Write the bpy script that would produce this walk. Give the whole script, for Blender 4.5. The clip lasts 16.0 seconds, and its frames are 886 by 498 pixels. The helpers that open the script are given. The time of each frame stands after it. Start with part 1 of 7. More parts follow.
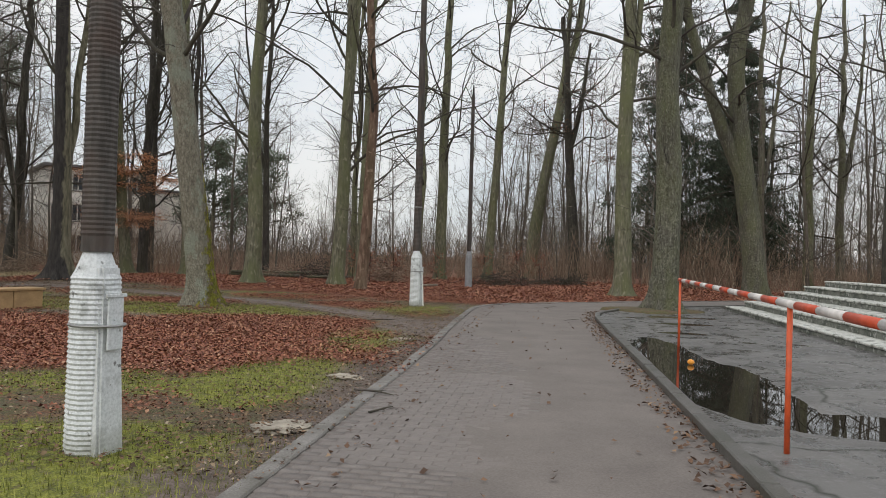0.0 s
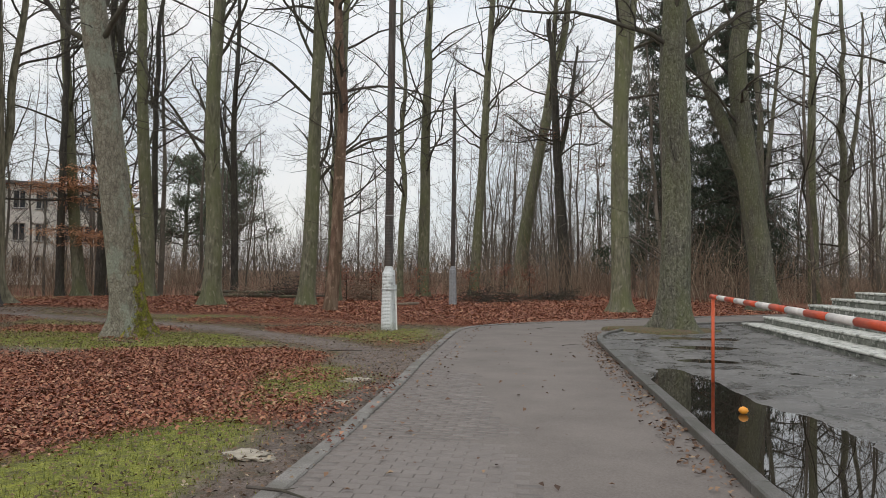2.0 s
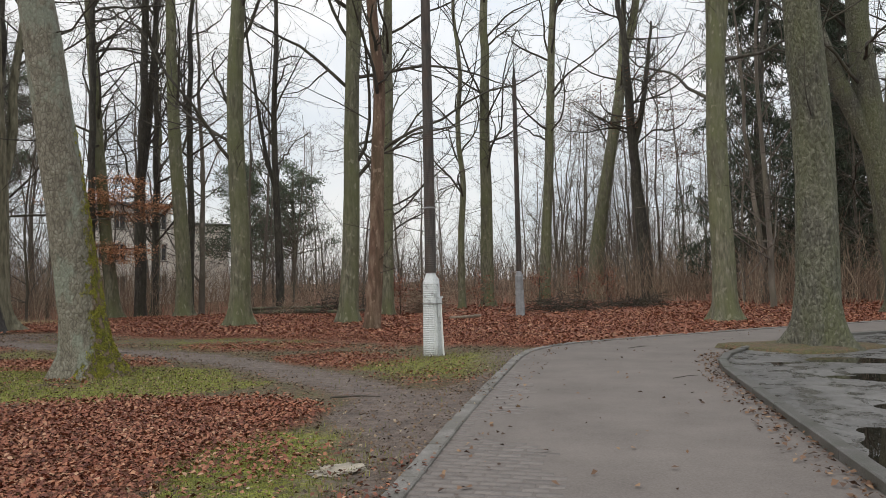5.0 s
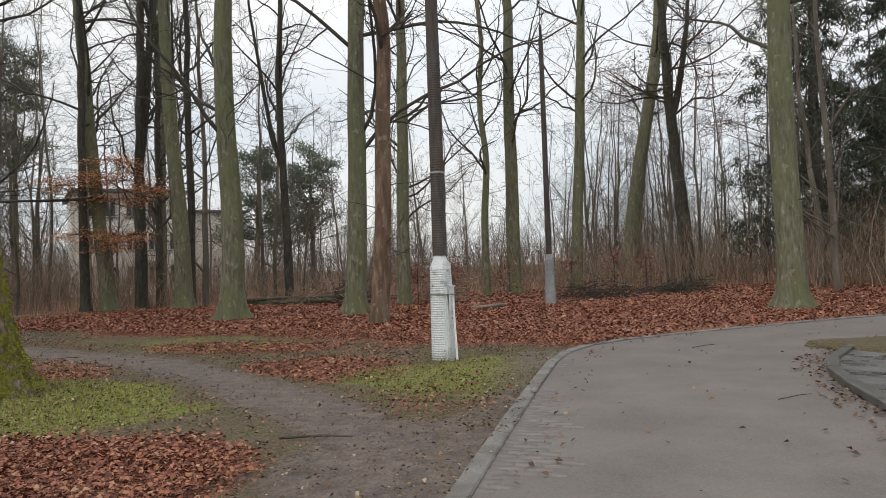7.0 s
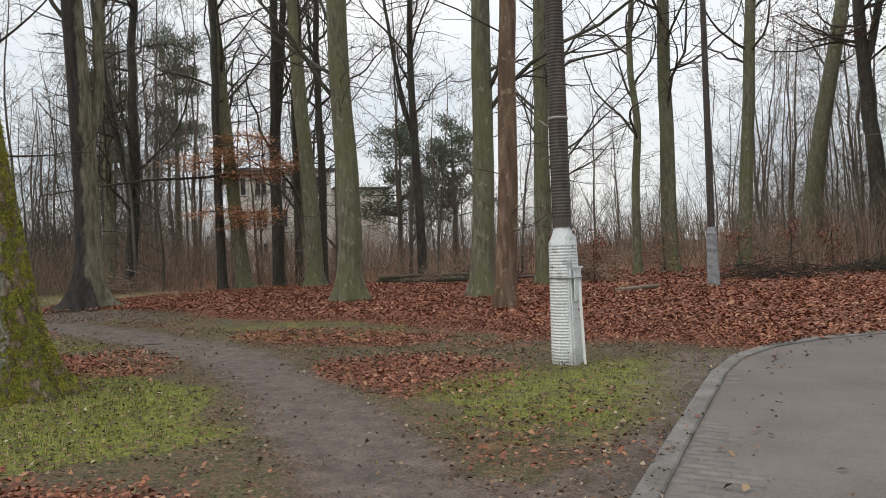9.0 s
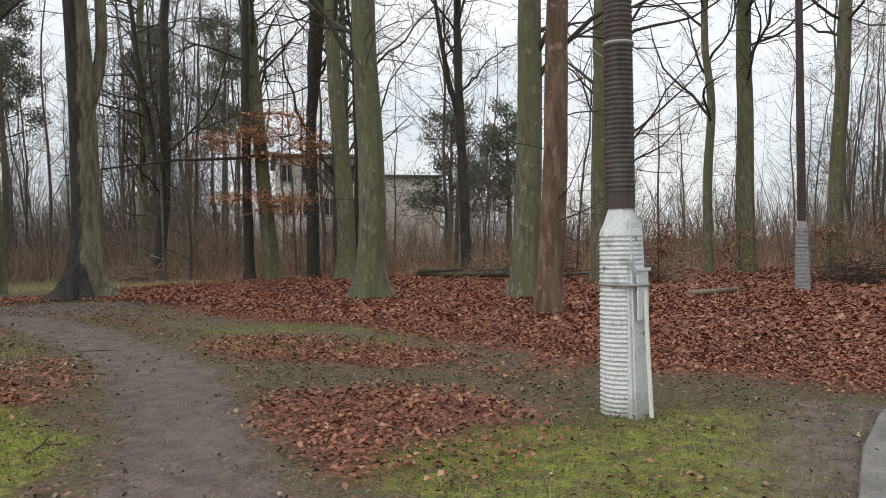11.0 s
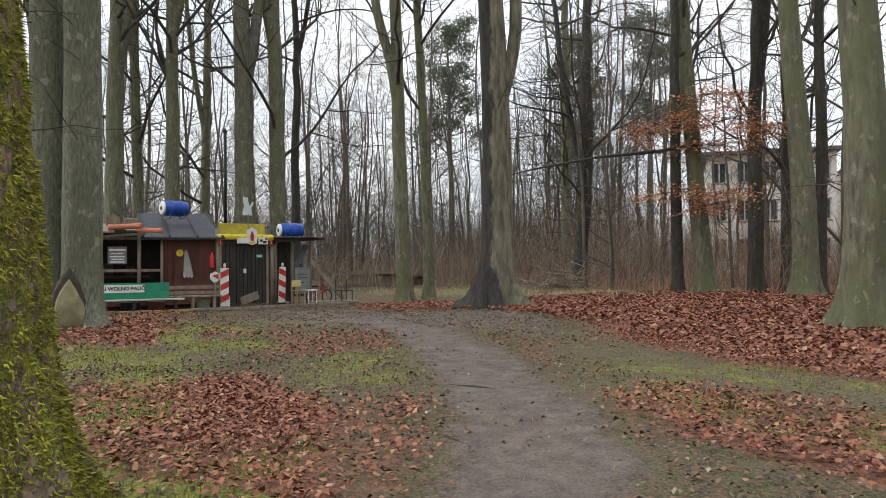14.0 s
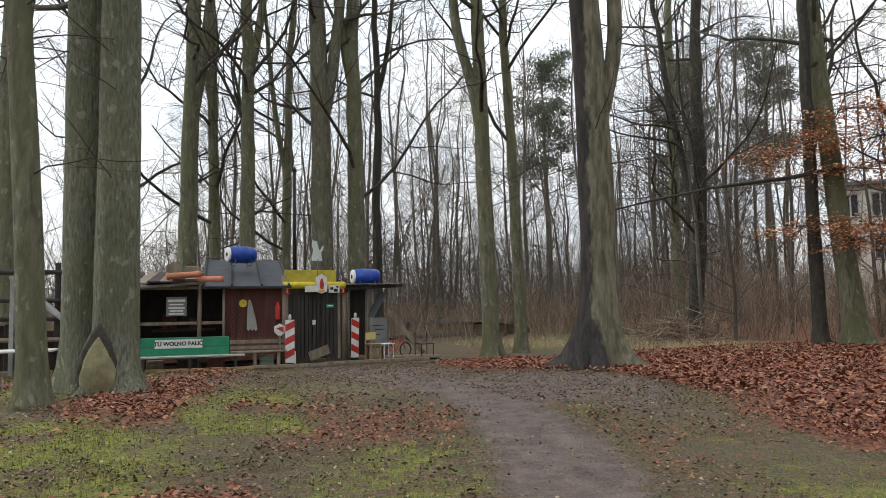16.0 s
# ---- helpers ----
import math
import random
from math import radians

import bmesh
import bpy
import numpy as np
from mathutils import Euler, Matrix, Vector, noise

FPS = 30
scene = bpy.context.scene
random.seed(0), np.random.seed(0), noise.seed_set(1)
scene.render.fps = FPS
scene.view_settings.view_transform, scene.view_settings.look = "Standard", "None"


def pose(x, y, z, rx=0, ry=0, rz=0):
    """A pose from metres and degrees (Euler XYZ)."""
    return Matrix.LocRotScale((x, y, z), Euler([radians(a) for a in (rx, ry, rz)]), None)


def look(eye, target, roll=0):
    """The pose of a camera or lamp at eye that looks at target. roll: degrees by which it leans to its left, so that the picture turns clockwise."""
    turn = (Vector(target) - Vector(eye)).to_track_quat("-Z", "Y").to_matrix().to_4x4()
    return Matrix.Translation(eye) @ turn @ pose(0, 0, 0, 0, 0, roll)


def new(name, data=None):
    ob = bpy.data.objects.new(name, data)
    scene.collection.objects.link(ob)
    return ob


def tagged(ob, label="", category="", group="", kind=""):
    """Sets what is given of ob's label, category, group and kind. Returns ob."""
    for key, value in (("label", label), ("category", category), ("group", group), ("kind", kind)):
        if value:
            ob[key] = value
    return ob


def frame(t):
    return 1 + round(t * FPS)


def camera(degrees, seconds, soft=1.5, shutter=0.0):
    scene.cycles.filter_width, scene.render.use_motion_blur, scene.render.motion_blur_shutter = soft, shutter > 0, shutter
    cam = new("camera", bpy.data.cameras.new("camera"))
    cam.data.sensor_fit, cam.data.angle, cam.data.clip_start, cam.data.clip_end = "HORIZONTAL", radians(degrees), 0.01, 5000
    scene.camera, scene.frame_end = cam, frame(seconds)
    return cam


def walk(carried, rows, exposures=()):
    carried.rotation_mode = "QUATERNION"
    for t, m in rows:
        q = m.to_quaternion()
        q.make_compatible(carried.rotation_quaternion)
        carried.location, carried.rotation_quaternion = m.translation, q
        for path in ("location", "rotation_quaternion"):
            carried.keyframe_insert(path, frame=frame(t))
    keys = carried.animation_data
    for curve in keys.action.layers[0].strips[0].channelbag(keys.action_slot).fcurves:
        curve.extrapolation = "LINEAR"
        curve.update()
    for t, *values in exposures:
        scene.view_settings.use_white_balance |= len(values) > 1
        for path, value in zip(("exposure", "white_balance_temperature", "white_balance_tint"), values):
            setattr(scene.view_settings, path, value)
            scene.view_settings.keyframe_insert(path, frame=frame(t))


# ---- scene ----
cam = camera(63.5, 16.0, 0.8)
PATH = [
    (0, (0.457, 0.36, 1.408), (0.158, 2.337, 1.429), 1.7),
    (0.5, (0.418, 1.002, 1.396), (0.143, 2.982, 1.426), 1.9),
    (1, (0.333, 1.672, 1.437), (0.061, 3.653, 1.481), 1.3),
    (1.5, (0.357, 2.294, 1.425), (0.094, 4.276, 1.483), 1.3),
    (2, (0.349, 3.068, 1.41), (0.082, 5.049, 1.475), 0.7),
    (2.5, (0.364, 3.727, 1.364), (0.094, 5.708, 1.42), 0.8),
    (3, (0.326, 4.39, 1.384), (0.061, 6.371, 1.441), 0.4),
    (3.5, (0.275, 5.063, 1.39), (0.017, 7.045, 1.44), 0.4),
    (4, (0.223, 5.769, 1.43), (-0.1, 7.741, 1.498), -0.3),
    (6.5, (-0.306, 9.149, 1.324), (-0.825, 11.078, 1.415), -1.1),
    (7, (-0.4, 9.904, 1.366), (-0.932, 11.832, 1.417), -2.0),
    (7.5, (-0.515, 10.535, 1.37), (-1.272, 12.386, 1.406), -2.3),
    (8, (-0.561, 11.187, 1.378), (-1.377, 13.013, 1.369), -2.6),
    (8.5, (-0.634, 11.747, 1.366), (-1.515, 13.542, 1.359), -2.4),
    (11, (-1.544, 14.876, 1.308), (-2.609, 16.568, 1.29), -1.0),
    (11.5, (-1.913, 15.416, 1.311), (-3.257, 16.898, 1.31), -1.2),
    (12, (-2.311, 15.852, 1.29), (-3.822, 17.162, 1.3), -1.0),
    (12.5, (-2.763, 16.273, 1.266), (-4.471, 17.314, 1.306), -0.7),
    (13, (-3.23, 16.58, 1.252), (-5.009, 17.493, 1.285), -0.5),
    (13.5, (-3.71, 16.875, 1.22), (-5.508, 17.749, 1.243), -0.5),
    (14, (-4.205, 17.176, 1.2), (-6.02, 18.015, 1.223), -0.4),
    (14.5, (-4.733, 17.543, 1.169), (-6.56, 18.352, 1.25), -0.6),
    (15, (-5.211, 17.848, 1.217), (-7.068, 18.572, 1.381), -0.8),
    (15.5, (-5.669, 18.105, 1.224), (-7.54, 18.794, 1.381), -0.6),
    (16, (-6.251, 18.334, 1.299), (-8.16, 18.913, 1.448), -0.9),
]
walk(cam, [(t, look(eye, target, roll)) for t, eye, target, roll in PATH], [(0.0, -0.26, 6500, 10), (8.0, -0.15, 6500, 10), (11.0, -0.1, 6450, 10), (12.5, 0.18, 6450, 10), (13.6, 0.27, 6450, 10), (14.4, 0.26, 6250, 10), (15.0, 0.0, 6350, 10), (15.5, 0.06, 6400, 10), (16.0, 0.1, 6400, 10)])

# ---- world and light ----
world = bpy.data.worlds.new("overcast_sky")
scene.world = world
world.use_nodes = True
wn, wl = world.node_tree.nodes, world.node_tree.links
wbg = wn["Background"]
wsky = wn.new("ShaderNodeTexSky")
wsky.sky_type = 'NISHITA'
wsky.sun_disc = False
wsky.sun_elevation, wsky.sun_rotation = radians(24), radians(215)
wmul = wn.new("ShaderNodeVectorMath")
wmul.operation = 'SCALE'
wmul.inputs["Scale"].default_value = 0.10
wl.new(wsky.outputs[0], wmul.inputs[0])
wco = wn.new("ShaderNodeTexCoord")
wmap = wn.new("ShaderNodeMapping")
wmap.inputs["Scale"].default_value = (1.0, 1.0, 2.6)
wl.new(wco.outputs["Generated"], wmap.inputs[0])
wnoise = wn.new("ShaderNodeTexNoise")
wnoise.inputs["Scale"].default_value = 2.6
wnoise.inputs["Detail"].default_value = 6
wl.new(wmap.outputs[0], wnoise.inputs["Vector"])
wramp = wn.new("ShaderNodeValToRGB")
wramp.color_ramp.elements[0].position, wramp.color_ramp.elements[0].color = 0.35, (0.80, 0.85, 0.90, 1)
wramp.color_ramp.elements[1].position, wramp.color_ramp.elements[1].color = 0.62, (1.0, 0.995, 0.985, 1)
wl.new(wnoise.outputs[0], wramp.inputs[0])
wmix = wn.new("ShaderNodeMix")
wmix.data_type = 'RGBA'
wmix.inputs["Factor"].default_value = 0.86
wl.new(wmul.outputs[0], wmix.inputs[6])
wl.new(wramp.outputs[0], wmix.inputs[7])
wl.new(wmix.outputs[2], wbg.inputs[0])
# an overcast sky is brighter overhead than at the horizon
wsep = wn.new("ShaderNodeSeparateXYZ")
wl.new(wco.outputs["Generated"], wsep.inputs[0])
wgrad = wn.new("ShaderNodeMapRange")
wgrad.inputs["From Min"].default_value, wgrad.inputs["From Max"].default_value = 0.1, 1.0
wgrad.inputs["To Min"].default_value, wgrad.inputs["To Max"].default_value = 1.1, 1.9
wl.new(wsep.outputs[2], wgrad.inputs["Value"])
wl.new(wgrad.outputs[0], wbg.inputs[1])

sun = new("sun", bpy.data.lights.new("sun", 'SUN'))
sun.data.energy, sun.data.angle, sun.data.color = 1.0, radians(40), (1.0, 0.96, 0.9)
sun.matrix_world = look((-20, -30, 30), (0, 5, 0))


# ---- materials ----
class Mat:
    """A node material with a principled shader and short calls for its nodes."""

    def __init__(self, name, rough=0.8, metal=0.0):
        self.m = bpy.data.materials.new(name)
        self.m.use_nodes = True
        self.n, self.l = self.m.node_tree.nodes, self.m.node_tree.links
        self.b = self.n["Principled BSDF"]
        self.b.inputs["Roughness"].default_value = rough
        self.b.inputs["Metallic"].default_value = metal
        self.co = self.n.new("ShaderNodeTexCoord")

    def noise(self, scale, detail=4, stretch=(1, 1, 1), space="Object", rough=0.6):
        mp = self.n.new("ShaderNodeMapping")
        mp.inputs["Scale"].default_value = stretch
        self.l.new(self.co.outputs[space], mp.inputs[0])
        t = self.n.new("ShaderNodeTexNoise")
        t.inputs["Scale"].default_value, t.inputs["Detail"].default_value = scale, detail
        t.inputs["Roughness"].default_value = rough
        self.l.new(mp.outputs[0], t.inputs["Vector"])
        return t.outputs[0]

    def voronoi(self, scale, stretch=(1, 1, 1), feature='DISTANCE_TO_EDGE'):
        mp = self.n.new("ShaderNodeMapping")
        mp.inputs["Scale"].default_value = stretch
        self.l.new(self.co.outputs["Object"], mp.inputs[0])
        t = self.n.new("ShaderNodeTexVoronoi")
        t.feature = feature
        t.inputs["Scale"].default_value = scale
        self.l.new(mp.outputs[0], t.inputs["Vector"])
        return t.outputs[0]

    def ramp(self, src, *stops):
        r = self.n.new("ShaderNodeValToRGB")
        e = r.color_ramp.elements
        while len(e) < len(stops):
            e.new(0.5)
        for i, (p, c) in enumerate(stops):
            e[i].position = p
            e[i].color = (*c, 1) if isinstance(c, tuple) else (c, c, c, 1)
        self.l.new(src, r.inputs[0])
        return r.outputs[0]

    def mix(self, fac, a, b, blend='MIX'):
        x = self.n.new("ShaderNodeMix")
        x.data_type, x.blend_type = 'RGBA', blend
        for sock, v in ((x.inputs[0], fac), (x.inputs[6], a), (x.inputs[7], b)):
            if isinstance(v, (int, float)):
                sock.default_value = v
            elif isinstance(v, tuple):
                sock.default_value = (*v, 1)
            else:
                self.l.new(v, sock)
        return x.outputs[2]

    def math(self, op, a, b=0.0):
        x = self.n.new("ShaderNodeMath")
        x.operation = op
        for sock, v in ((x.inputs[0], a), (x.inputs[1], b)):
            if isinstance(v, (int, float)):
                sock.default_value = v
            else:
                self.l.new(v, sock)
        return x.outputs[0]

    def attr(self, name):
        a = self.n.new("ShaderNodeAttribute")
        a.attribute_name = name
        s = self.n.new("ShaderNodeSeparateColor")
        self.l.new(a.outputs["Color"], s.inputs[0])
        return s.outputs

    def island(self):
        return self.n.new("ShaderNodeNewGeometry").outputs["Random Per Island"]

    def each(self):
        return self.n.new("ShaderNodeObjectInfo").outputs["Random"]

    def axis(self, space="Object"):
        s = self.n.new("ShaderNodeSeparateXYZ")
        self.l.new(self.co.outputs[space], s.inputs[0])
        return s.outputs

    def colour(self, src):
        self.l.new(src, self.b.inputs["Base Color"])

    def rough(self, src):
        self.l.new(src, self.b.inputs["Roughness"])

    def bump(self, src, strength=0.4, dist=0.02):
        b = self.n.new("ShaderNodeBump")
        b.inputs["Strength"].default_value, b.inputs["Distance"].default_value = strength, dist
        self.l.new(src, b.inputs["Height"])
        self.l.new(b.outputs[0], self.b.inputs["Normal"])


def simple(name, c, rough=0.7, metal=0.0, vary=0.25, scale=6.0, bump=0.15, stretch=(1, 1, 1)):
    """Paint, wood or metal of one colour with dirt and wear at two scales."""
    m = Mat(name, rough, metal)
    n1, n2 = m.noise(scale, 5, stretch), m.noise(scale * 7, 3, stretch)
    dark, light = tuple(v * (1 - vary) for v in c), tuple(min(1, v * (1 + vary)) for v in c)
    m.colour(m.mix(m.ramp(n2, (0.35, 0.0), (0.75, 0.35)), m.ramp(n1, (0.3, dark), (0.7, light)), dark))
    m.bump(n2, bump, 0.004)
    return m.m


def bark(name, dark, mid, light, green=0.0, cracks=9.0, depth=0.7, plates=False, lichen=0.62):
    """Bark: long grain, plates or cracks, and algae in patches."""
    m = Mat(name, 0.92)
    grain = m.noise(cracks, 6, (1, 1, 0.22))
    big = m.noise(0.9, 4, (1, 1, 0.5))
    fine = m.noise(60, 3)
    base = m.ramp(grain, (0.32, dark), (0.52, mid), (0.72, light))
    base = m.mix(m.ramp(big, (0.4, 0.0), (0.66, 0.6)), base, dark)
    if green:
        alg = m.ramp(m.math('MULTIPLY', m.noise(1.7, 5, (1, 1, 0.35)), 1.0), (0.38, 0.0), (0.62, green))
        base = m.mix(alg, base, (0.145, 0.155, 0.07))
    spots = m.ramp(m.noise(7 if lichen > 0.6 else 16, 2 if lichen > 0.6 else 6, (1, 1, 0.6)), (lichen, 0.0), (lichen + 0.06, 0.4))
    base = m.mix(spots, base, tuple(v * 1.35 for v in light))
    m.colour(m.mix(m.ramp(fine, (0.4, 0.0), (0.8, 0.35)), base, dark))
    h = m.math('ADD', grain, m.math('MULTIPLY', fine, 0.25))
    if plates:
        h = m.math('ADD', h, m.math('MULTIPLY', m.voronoi(16, (1, 1, 0.45)), 1.6))
    m.bump(h, min(1.0, depth * 1.3), 0.06)
    return m.m


BARK_BEECH = bark("beech_bark", (0.07, 0.066, 0.045), (0.18, 0.172, 0.118), (0.3, 0.288, 0.215), 0.8, 13)
BARK_TWIN = bark("fissured_green_bark", (0.085, 0.085, 0.062), (0.22, 0.225, 0.165), (0.36, 0.365, 0.285), 0.5, 26, 1.0)
BARK_GREY = bark("grey_bark", (0.065, 0.06, 0.048), (0.165, 0.148, 0.118), (0.29, 0.265, 0.22), 0.6, 14, 0.9)
BARK_LICHEN = bark("lichen_spotted_bark", (0.055, 0.052, 0.04), (0.14, 0.133, 0.1), (0.25, 0.243, 0.19), 0.6, 20, 1.0, True, 0.57)
BARK_DARK = bark("dark_bark", (0.024, 0.021, 0.019), (0.06, 0.053, 0.045), (0.11, 0.098, 0.084), 0.15, 12, 0.9)
BARK_RED = bark("peeled_trunk_wood", (0.07, 0.038, 0.026), (0.19, 0.115, 0.08), (0.36, 0.27, 0.2), 0.2, 8, 0.9)
TWIG = bark("twig_bark", (0.025, 0.02, 0.017), (0.06, 0.05, 0.042), (0.11, 0.093, 0.078), 0.2, 5, 0.2)
# twig bark made paler: the haze of distance is put into its colour
TWIG_HAZED = bark("hazed_far_twig_bark", (0.075, 0.062, 0.052), (0.15, 0.126, 0.106), (0.25, 0.21, 0.18), 0.2, 2, 0.2)

m = Mat("streaked_bark", 0.92)
ax = m.axis()
grain, fine = m.noise(11, 6, (1, 1, 0.22)), m.noise(60, 3)
pale = m.ramp(grain, (0.32, (0.06, 0.055, 0.036)), (0.52, (0.15, 0.138, 0.09)), (0.72, (0.24, 0.222, 0.16)))
black = m.ramp(grain, (0.35, (0.018, 0.016, 0.015)), (0.7, (0.06, 0.052, 0.046)))
wet = m.math('ADD', m.math('MULTIPLY', ax[0], -0.48), m.math('MULTIPLY', ax[1], -0.88))
wet = m.math('ADD', wet, m.math('MULTIPLY', m.math('SUBTRACT', m.noise(4.5, 8, (1, 1, 0.3), "Object", 0.7), 0.5), 0.55))
wet = m.math('ADD', wet, m.ramp(ax[2], (0.15, 0.22), (0.9, 0.0)))
m.colour(m.mix(m.ramp(wet, (0.03, 0.0), (0.09, 1.0)), pale, black))
m.bump(m.math('ADD', grain, m.math('MULTIPLY', fine, 0.25)), 0.9, 0.03)
BARK_STREAK = m.m

m = Mat("mossy_trunk_bark", 0.95)
ax = m.axis()
grain, plate = m.noise(16, 6, (1, 1, 0.4)), m.voronoi(21, (1, 1, 0.55))
base = m.ramp(grain, (0.3, (0.12, 0.107, 0.08)), (0.5, (0.205, 0.19, 0.145)), (0.72, (0.29, 0.28, 0.22)))
base = m.mix(m.ramp(m.math('ADD', plate, m.math('MULTIPLY', m.noise(14, 6), 0.24)), (0.14, 0.65), (0.21, 0.0)), base, (0.075, 0.06, 0.046))
base = m.mix(m.ramp(m.noise(2.6, 6, (1, 1, 0.5)), (0.5, 0.0), (0.58, 0.5)), base, (0.24, 0.28, 0.22))
sx = m.math('ADD', ax[0], m.math('MULTIPLY', ax[2], 0.11))
sy = m.math('ADD', ax[1], m.math('MULTIPLY', ax[2], 0.075))
side = m.math('ADD', m.math('MULTIPLY', sx, 0.45), m.math('MULTIPLY', sy, 0.9))
side = m.math('SUBTRACT', side, m.math('MULTIPLY', m.math('SUBTRACT', ax[2], 1.7), 0.1))
edge = m.math('ADD', m.math('MULTIPLY', m.math('SUBTRACT', side, 0.06), 4.5), m.ramp(ax[2], (0.12, 1.0), (0.5, 0.0)))
ragged = m.math('ADD', m.math('MULTIPLY', m.math('SUBTRACT', m.noise(5, 5, (1, 1, 0.8)), 0.5), 1.6), m.math('MULTIPLY', m.math('SUBTRACT', m.noise(22, 4), 0.5), 1.1))
near_moss = m.math('ADD', edge, m.math('MULTIPLY', ragged, 0.6))
base = m.mix(m.ramp(near_moss, (-0.15, 0.0), (0.2, 0.8)), base, m.ramp(m.noise(26, 5, (1, 1, 0.4)), (0.32, (0.07, 0.042, 0.025)), (0.5, (0.17, 0.11, 0.065)), (0.7, (0.3, 0.21, 0.13))))
holes = m.math('MULTIPLY', m.math('SUBTRACT', m.noise(9, 7, (1, 1, 0.7), "Object", 0.7), 0.52), 5.0)
mossy = m.ramp(m.math('ADD', m.math('ADD', m.math('MINIMUM', edge, 0.38), ragged), m.math('MINIMUM', holes, 0.3)), (0.05, 0.0), (0.2, 1.0))
tuft = m.noise(85, 5)
m.colour(m.mix(mossy, base, m.ramp(m.math('ADD', m.math('MULTIPLY', tuft, 0.55), m.math('MULTIPLY', m.noise(9, 4), 0.45)),
                                  (0.36, (0.035, 0.037, 0.008)), (0.5, (0.19, 0.185, 0.022)), (0.64, (0.42, 0.39, 0.05)))))
m.bump(m.math('ADD', m.math('MULTIPLY', plate, 0.9), m.math('ADD', grain, m.math('MULTIPLY', mossy, m.math('ADD', tuft, 0.8)))), 1.0, 0.035)
BARK_MOSS = m.m
m = Mat("moss_tufts", 0.9)
m.colour(m.ramp(m.island(), (0.0, (0.08, 0.08, 0.012)), (0.5, (0.25, 0.24, 0.028)), (1.0, (0.45, 0.42, 0.055))))
MOSS = m.m

m = Mat("forest_ground", 0.95)
cov = m.attr("cover")
n_mid, n_fine, n_leaf = m.noise(5, 5), m.noise(45, 4), m.voronoi(16, (1, 1, 1), 'F1')
soil = m.ramp(n_fine, (0.32, (0.035, 0.024, 0.015)), (0.5, (0.105, 0.076, 0.048)), (0.7, (0.215, 0.16, 0.1)))
soil = m.mix(m.ramp(n_mid, (0.4, 0.0), (0.65, 0.6)), soil, (0.085, 0.085, 0.033))
litter = m.ramp(m.math('ADD', m.math('MULTIPLY', n_leaf, 0.7), m.math('MULTIPLY', n_fine, 0.5)),
                (0.25, (0.06, 0.022, 0.013)), (0.5, (0.17, 0.064, 0.035)), (0.8, (0.29, 0.135, 0.078)))
moss = m.ramp(m.math('ADD', m.math('MULTIPLY', m.noise(55, 5), 0.6), m.math('MULTIPLY', m.noise(9, 4), 0.4)), (0.36, (0.045, 0.052, 0.01)), (0.5, (0.17, 0.185, 0.025)), (0.64, (0.32, 0.32, 0.05)))
dirt = m.ramp(m.math('ADD', m.math('MULTIPLY', n_mid, 0.5), m.math('MULTIPLY', n_fine, 0.5)),
              (0.32, (0.05, 0.036, 0.029)), (0.5, (0.13, 0.097, 0.079)), (0.68, (0.22, 0.17, 0.14)))
jit = m.math('MULTIPLY', m.math('SUBTRACT', m.math('ADD', m.math('ADD', n_mid, n_fine), m.noise(1.6, 5)), 1.5), 0.8)
mott = m.noise(2.6, 9, (1, 1, 1), "Object", 0.75)
soil = m.mix(m.ramp(mott, (0.47, 0.0), (0.56, 0.8)), soil, m.ramp(n_fine, (0.35, (0.03, 0.03, 0.012)), (0.65, (0.14, 0.14, 0.05))))
soil = m.mix(m.ramp(m.noise(11, 7, (1, 1, 1), "Object", 0.7), (0.52, 0.0), (0.6, 0.75)), soil, m.ramp(n_leaf, (0.1, (0.07, 0.03, 0.018)), (0.6, (0.2, 0.105, 0.06))))
moss = m.mix(m.ramp(m.noise(7, 8, (1, 1, 1), "Object", 0.75), (0.51, 0.0), (0.61, 0.75)), moss, m.ramp(n_fine, (0.35, (0.04, 0.03, 0.018)), (0.65, (0.13, 0.095, 0.055))))
dirt = m.mix(m.ramp(mott, (0.5, 0.0), (0.62, 0.55)), dirt, (0.06, 0.046, 0.038))
col = m.mix(m.ramp(m.math('ADD', cov[0], jit), (0.3, 0.0), (0.6, 1.0)), soil, litter)
col = m.mix(m.ramp(m.math('ADD', cov[1], jit), (0.26, 0.0), (0.5, 0.95)), col, moss)
col = m.mix(m.ramp(m.math('ADD', cov[2], jit), (0.3, 0.0), (0.65, 1.0)), col, dirt)
m.colour(col)
m.rough(m.ramp(m.math('ADD', cov[2], jit), (0.4, 0.95), (0.9, 0.72)))
m.bump(m.math('ADD', n_fine, m.math('ADD', n_leaf, m.math('MULTIPLY', n_mid, 0.6))), 0.7, 0.03)
GROUND = m.m

m = Mat("fallen_leaves", 0.75)
isl = m.island()
m.colour(m.mix(m.ramp(m.noise(0.5, 2), (0.4, 0.0), (0.65, 0.45)),
               m.ramp(isl, (0.0, (0.085, 0.022, 0.013)), (0.35, (0.215, 0.068, 0.036)), (0.65, (0.285, 0.104, 0.055)), (0.9, (0.36, 0.155, 0.08)), (1.0, (0.46, 0.28, 0.17))),
               m.ramp(isl, (0.0, (0.075, 0.026, 0.018)), (0.6, (0.21, 0.078, 0.045)), (1.0, (0.36, 0.21, 0.13)))))
LEAF = m.m
m = Mat("sodden_leaves", 0.8)
m.colour(m.ramp(m.island(), (0.0, (0.05, 0.026, 0.015)), (0.5, (0.12, 0.064, 0.036)), (0.85, (0.2, 0.11, 0.06)), (1.0, (0.32, 0.22, 0.13))))
STRAY = m.m
m = Mat("trodden_crumbs", 0.85)
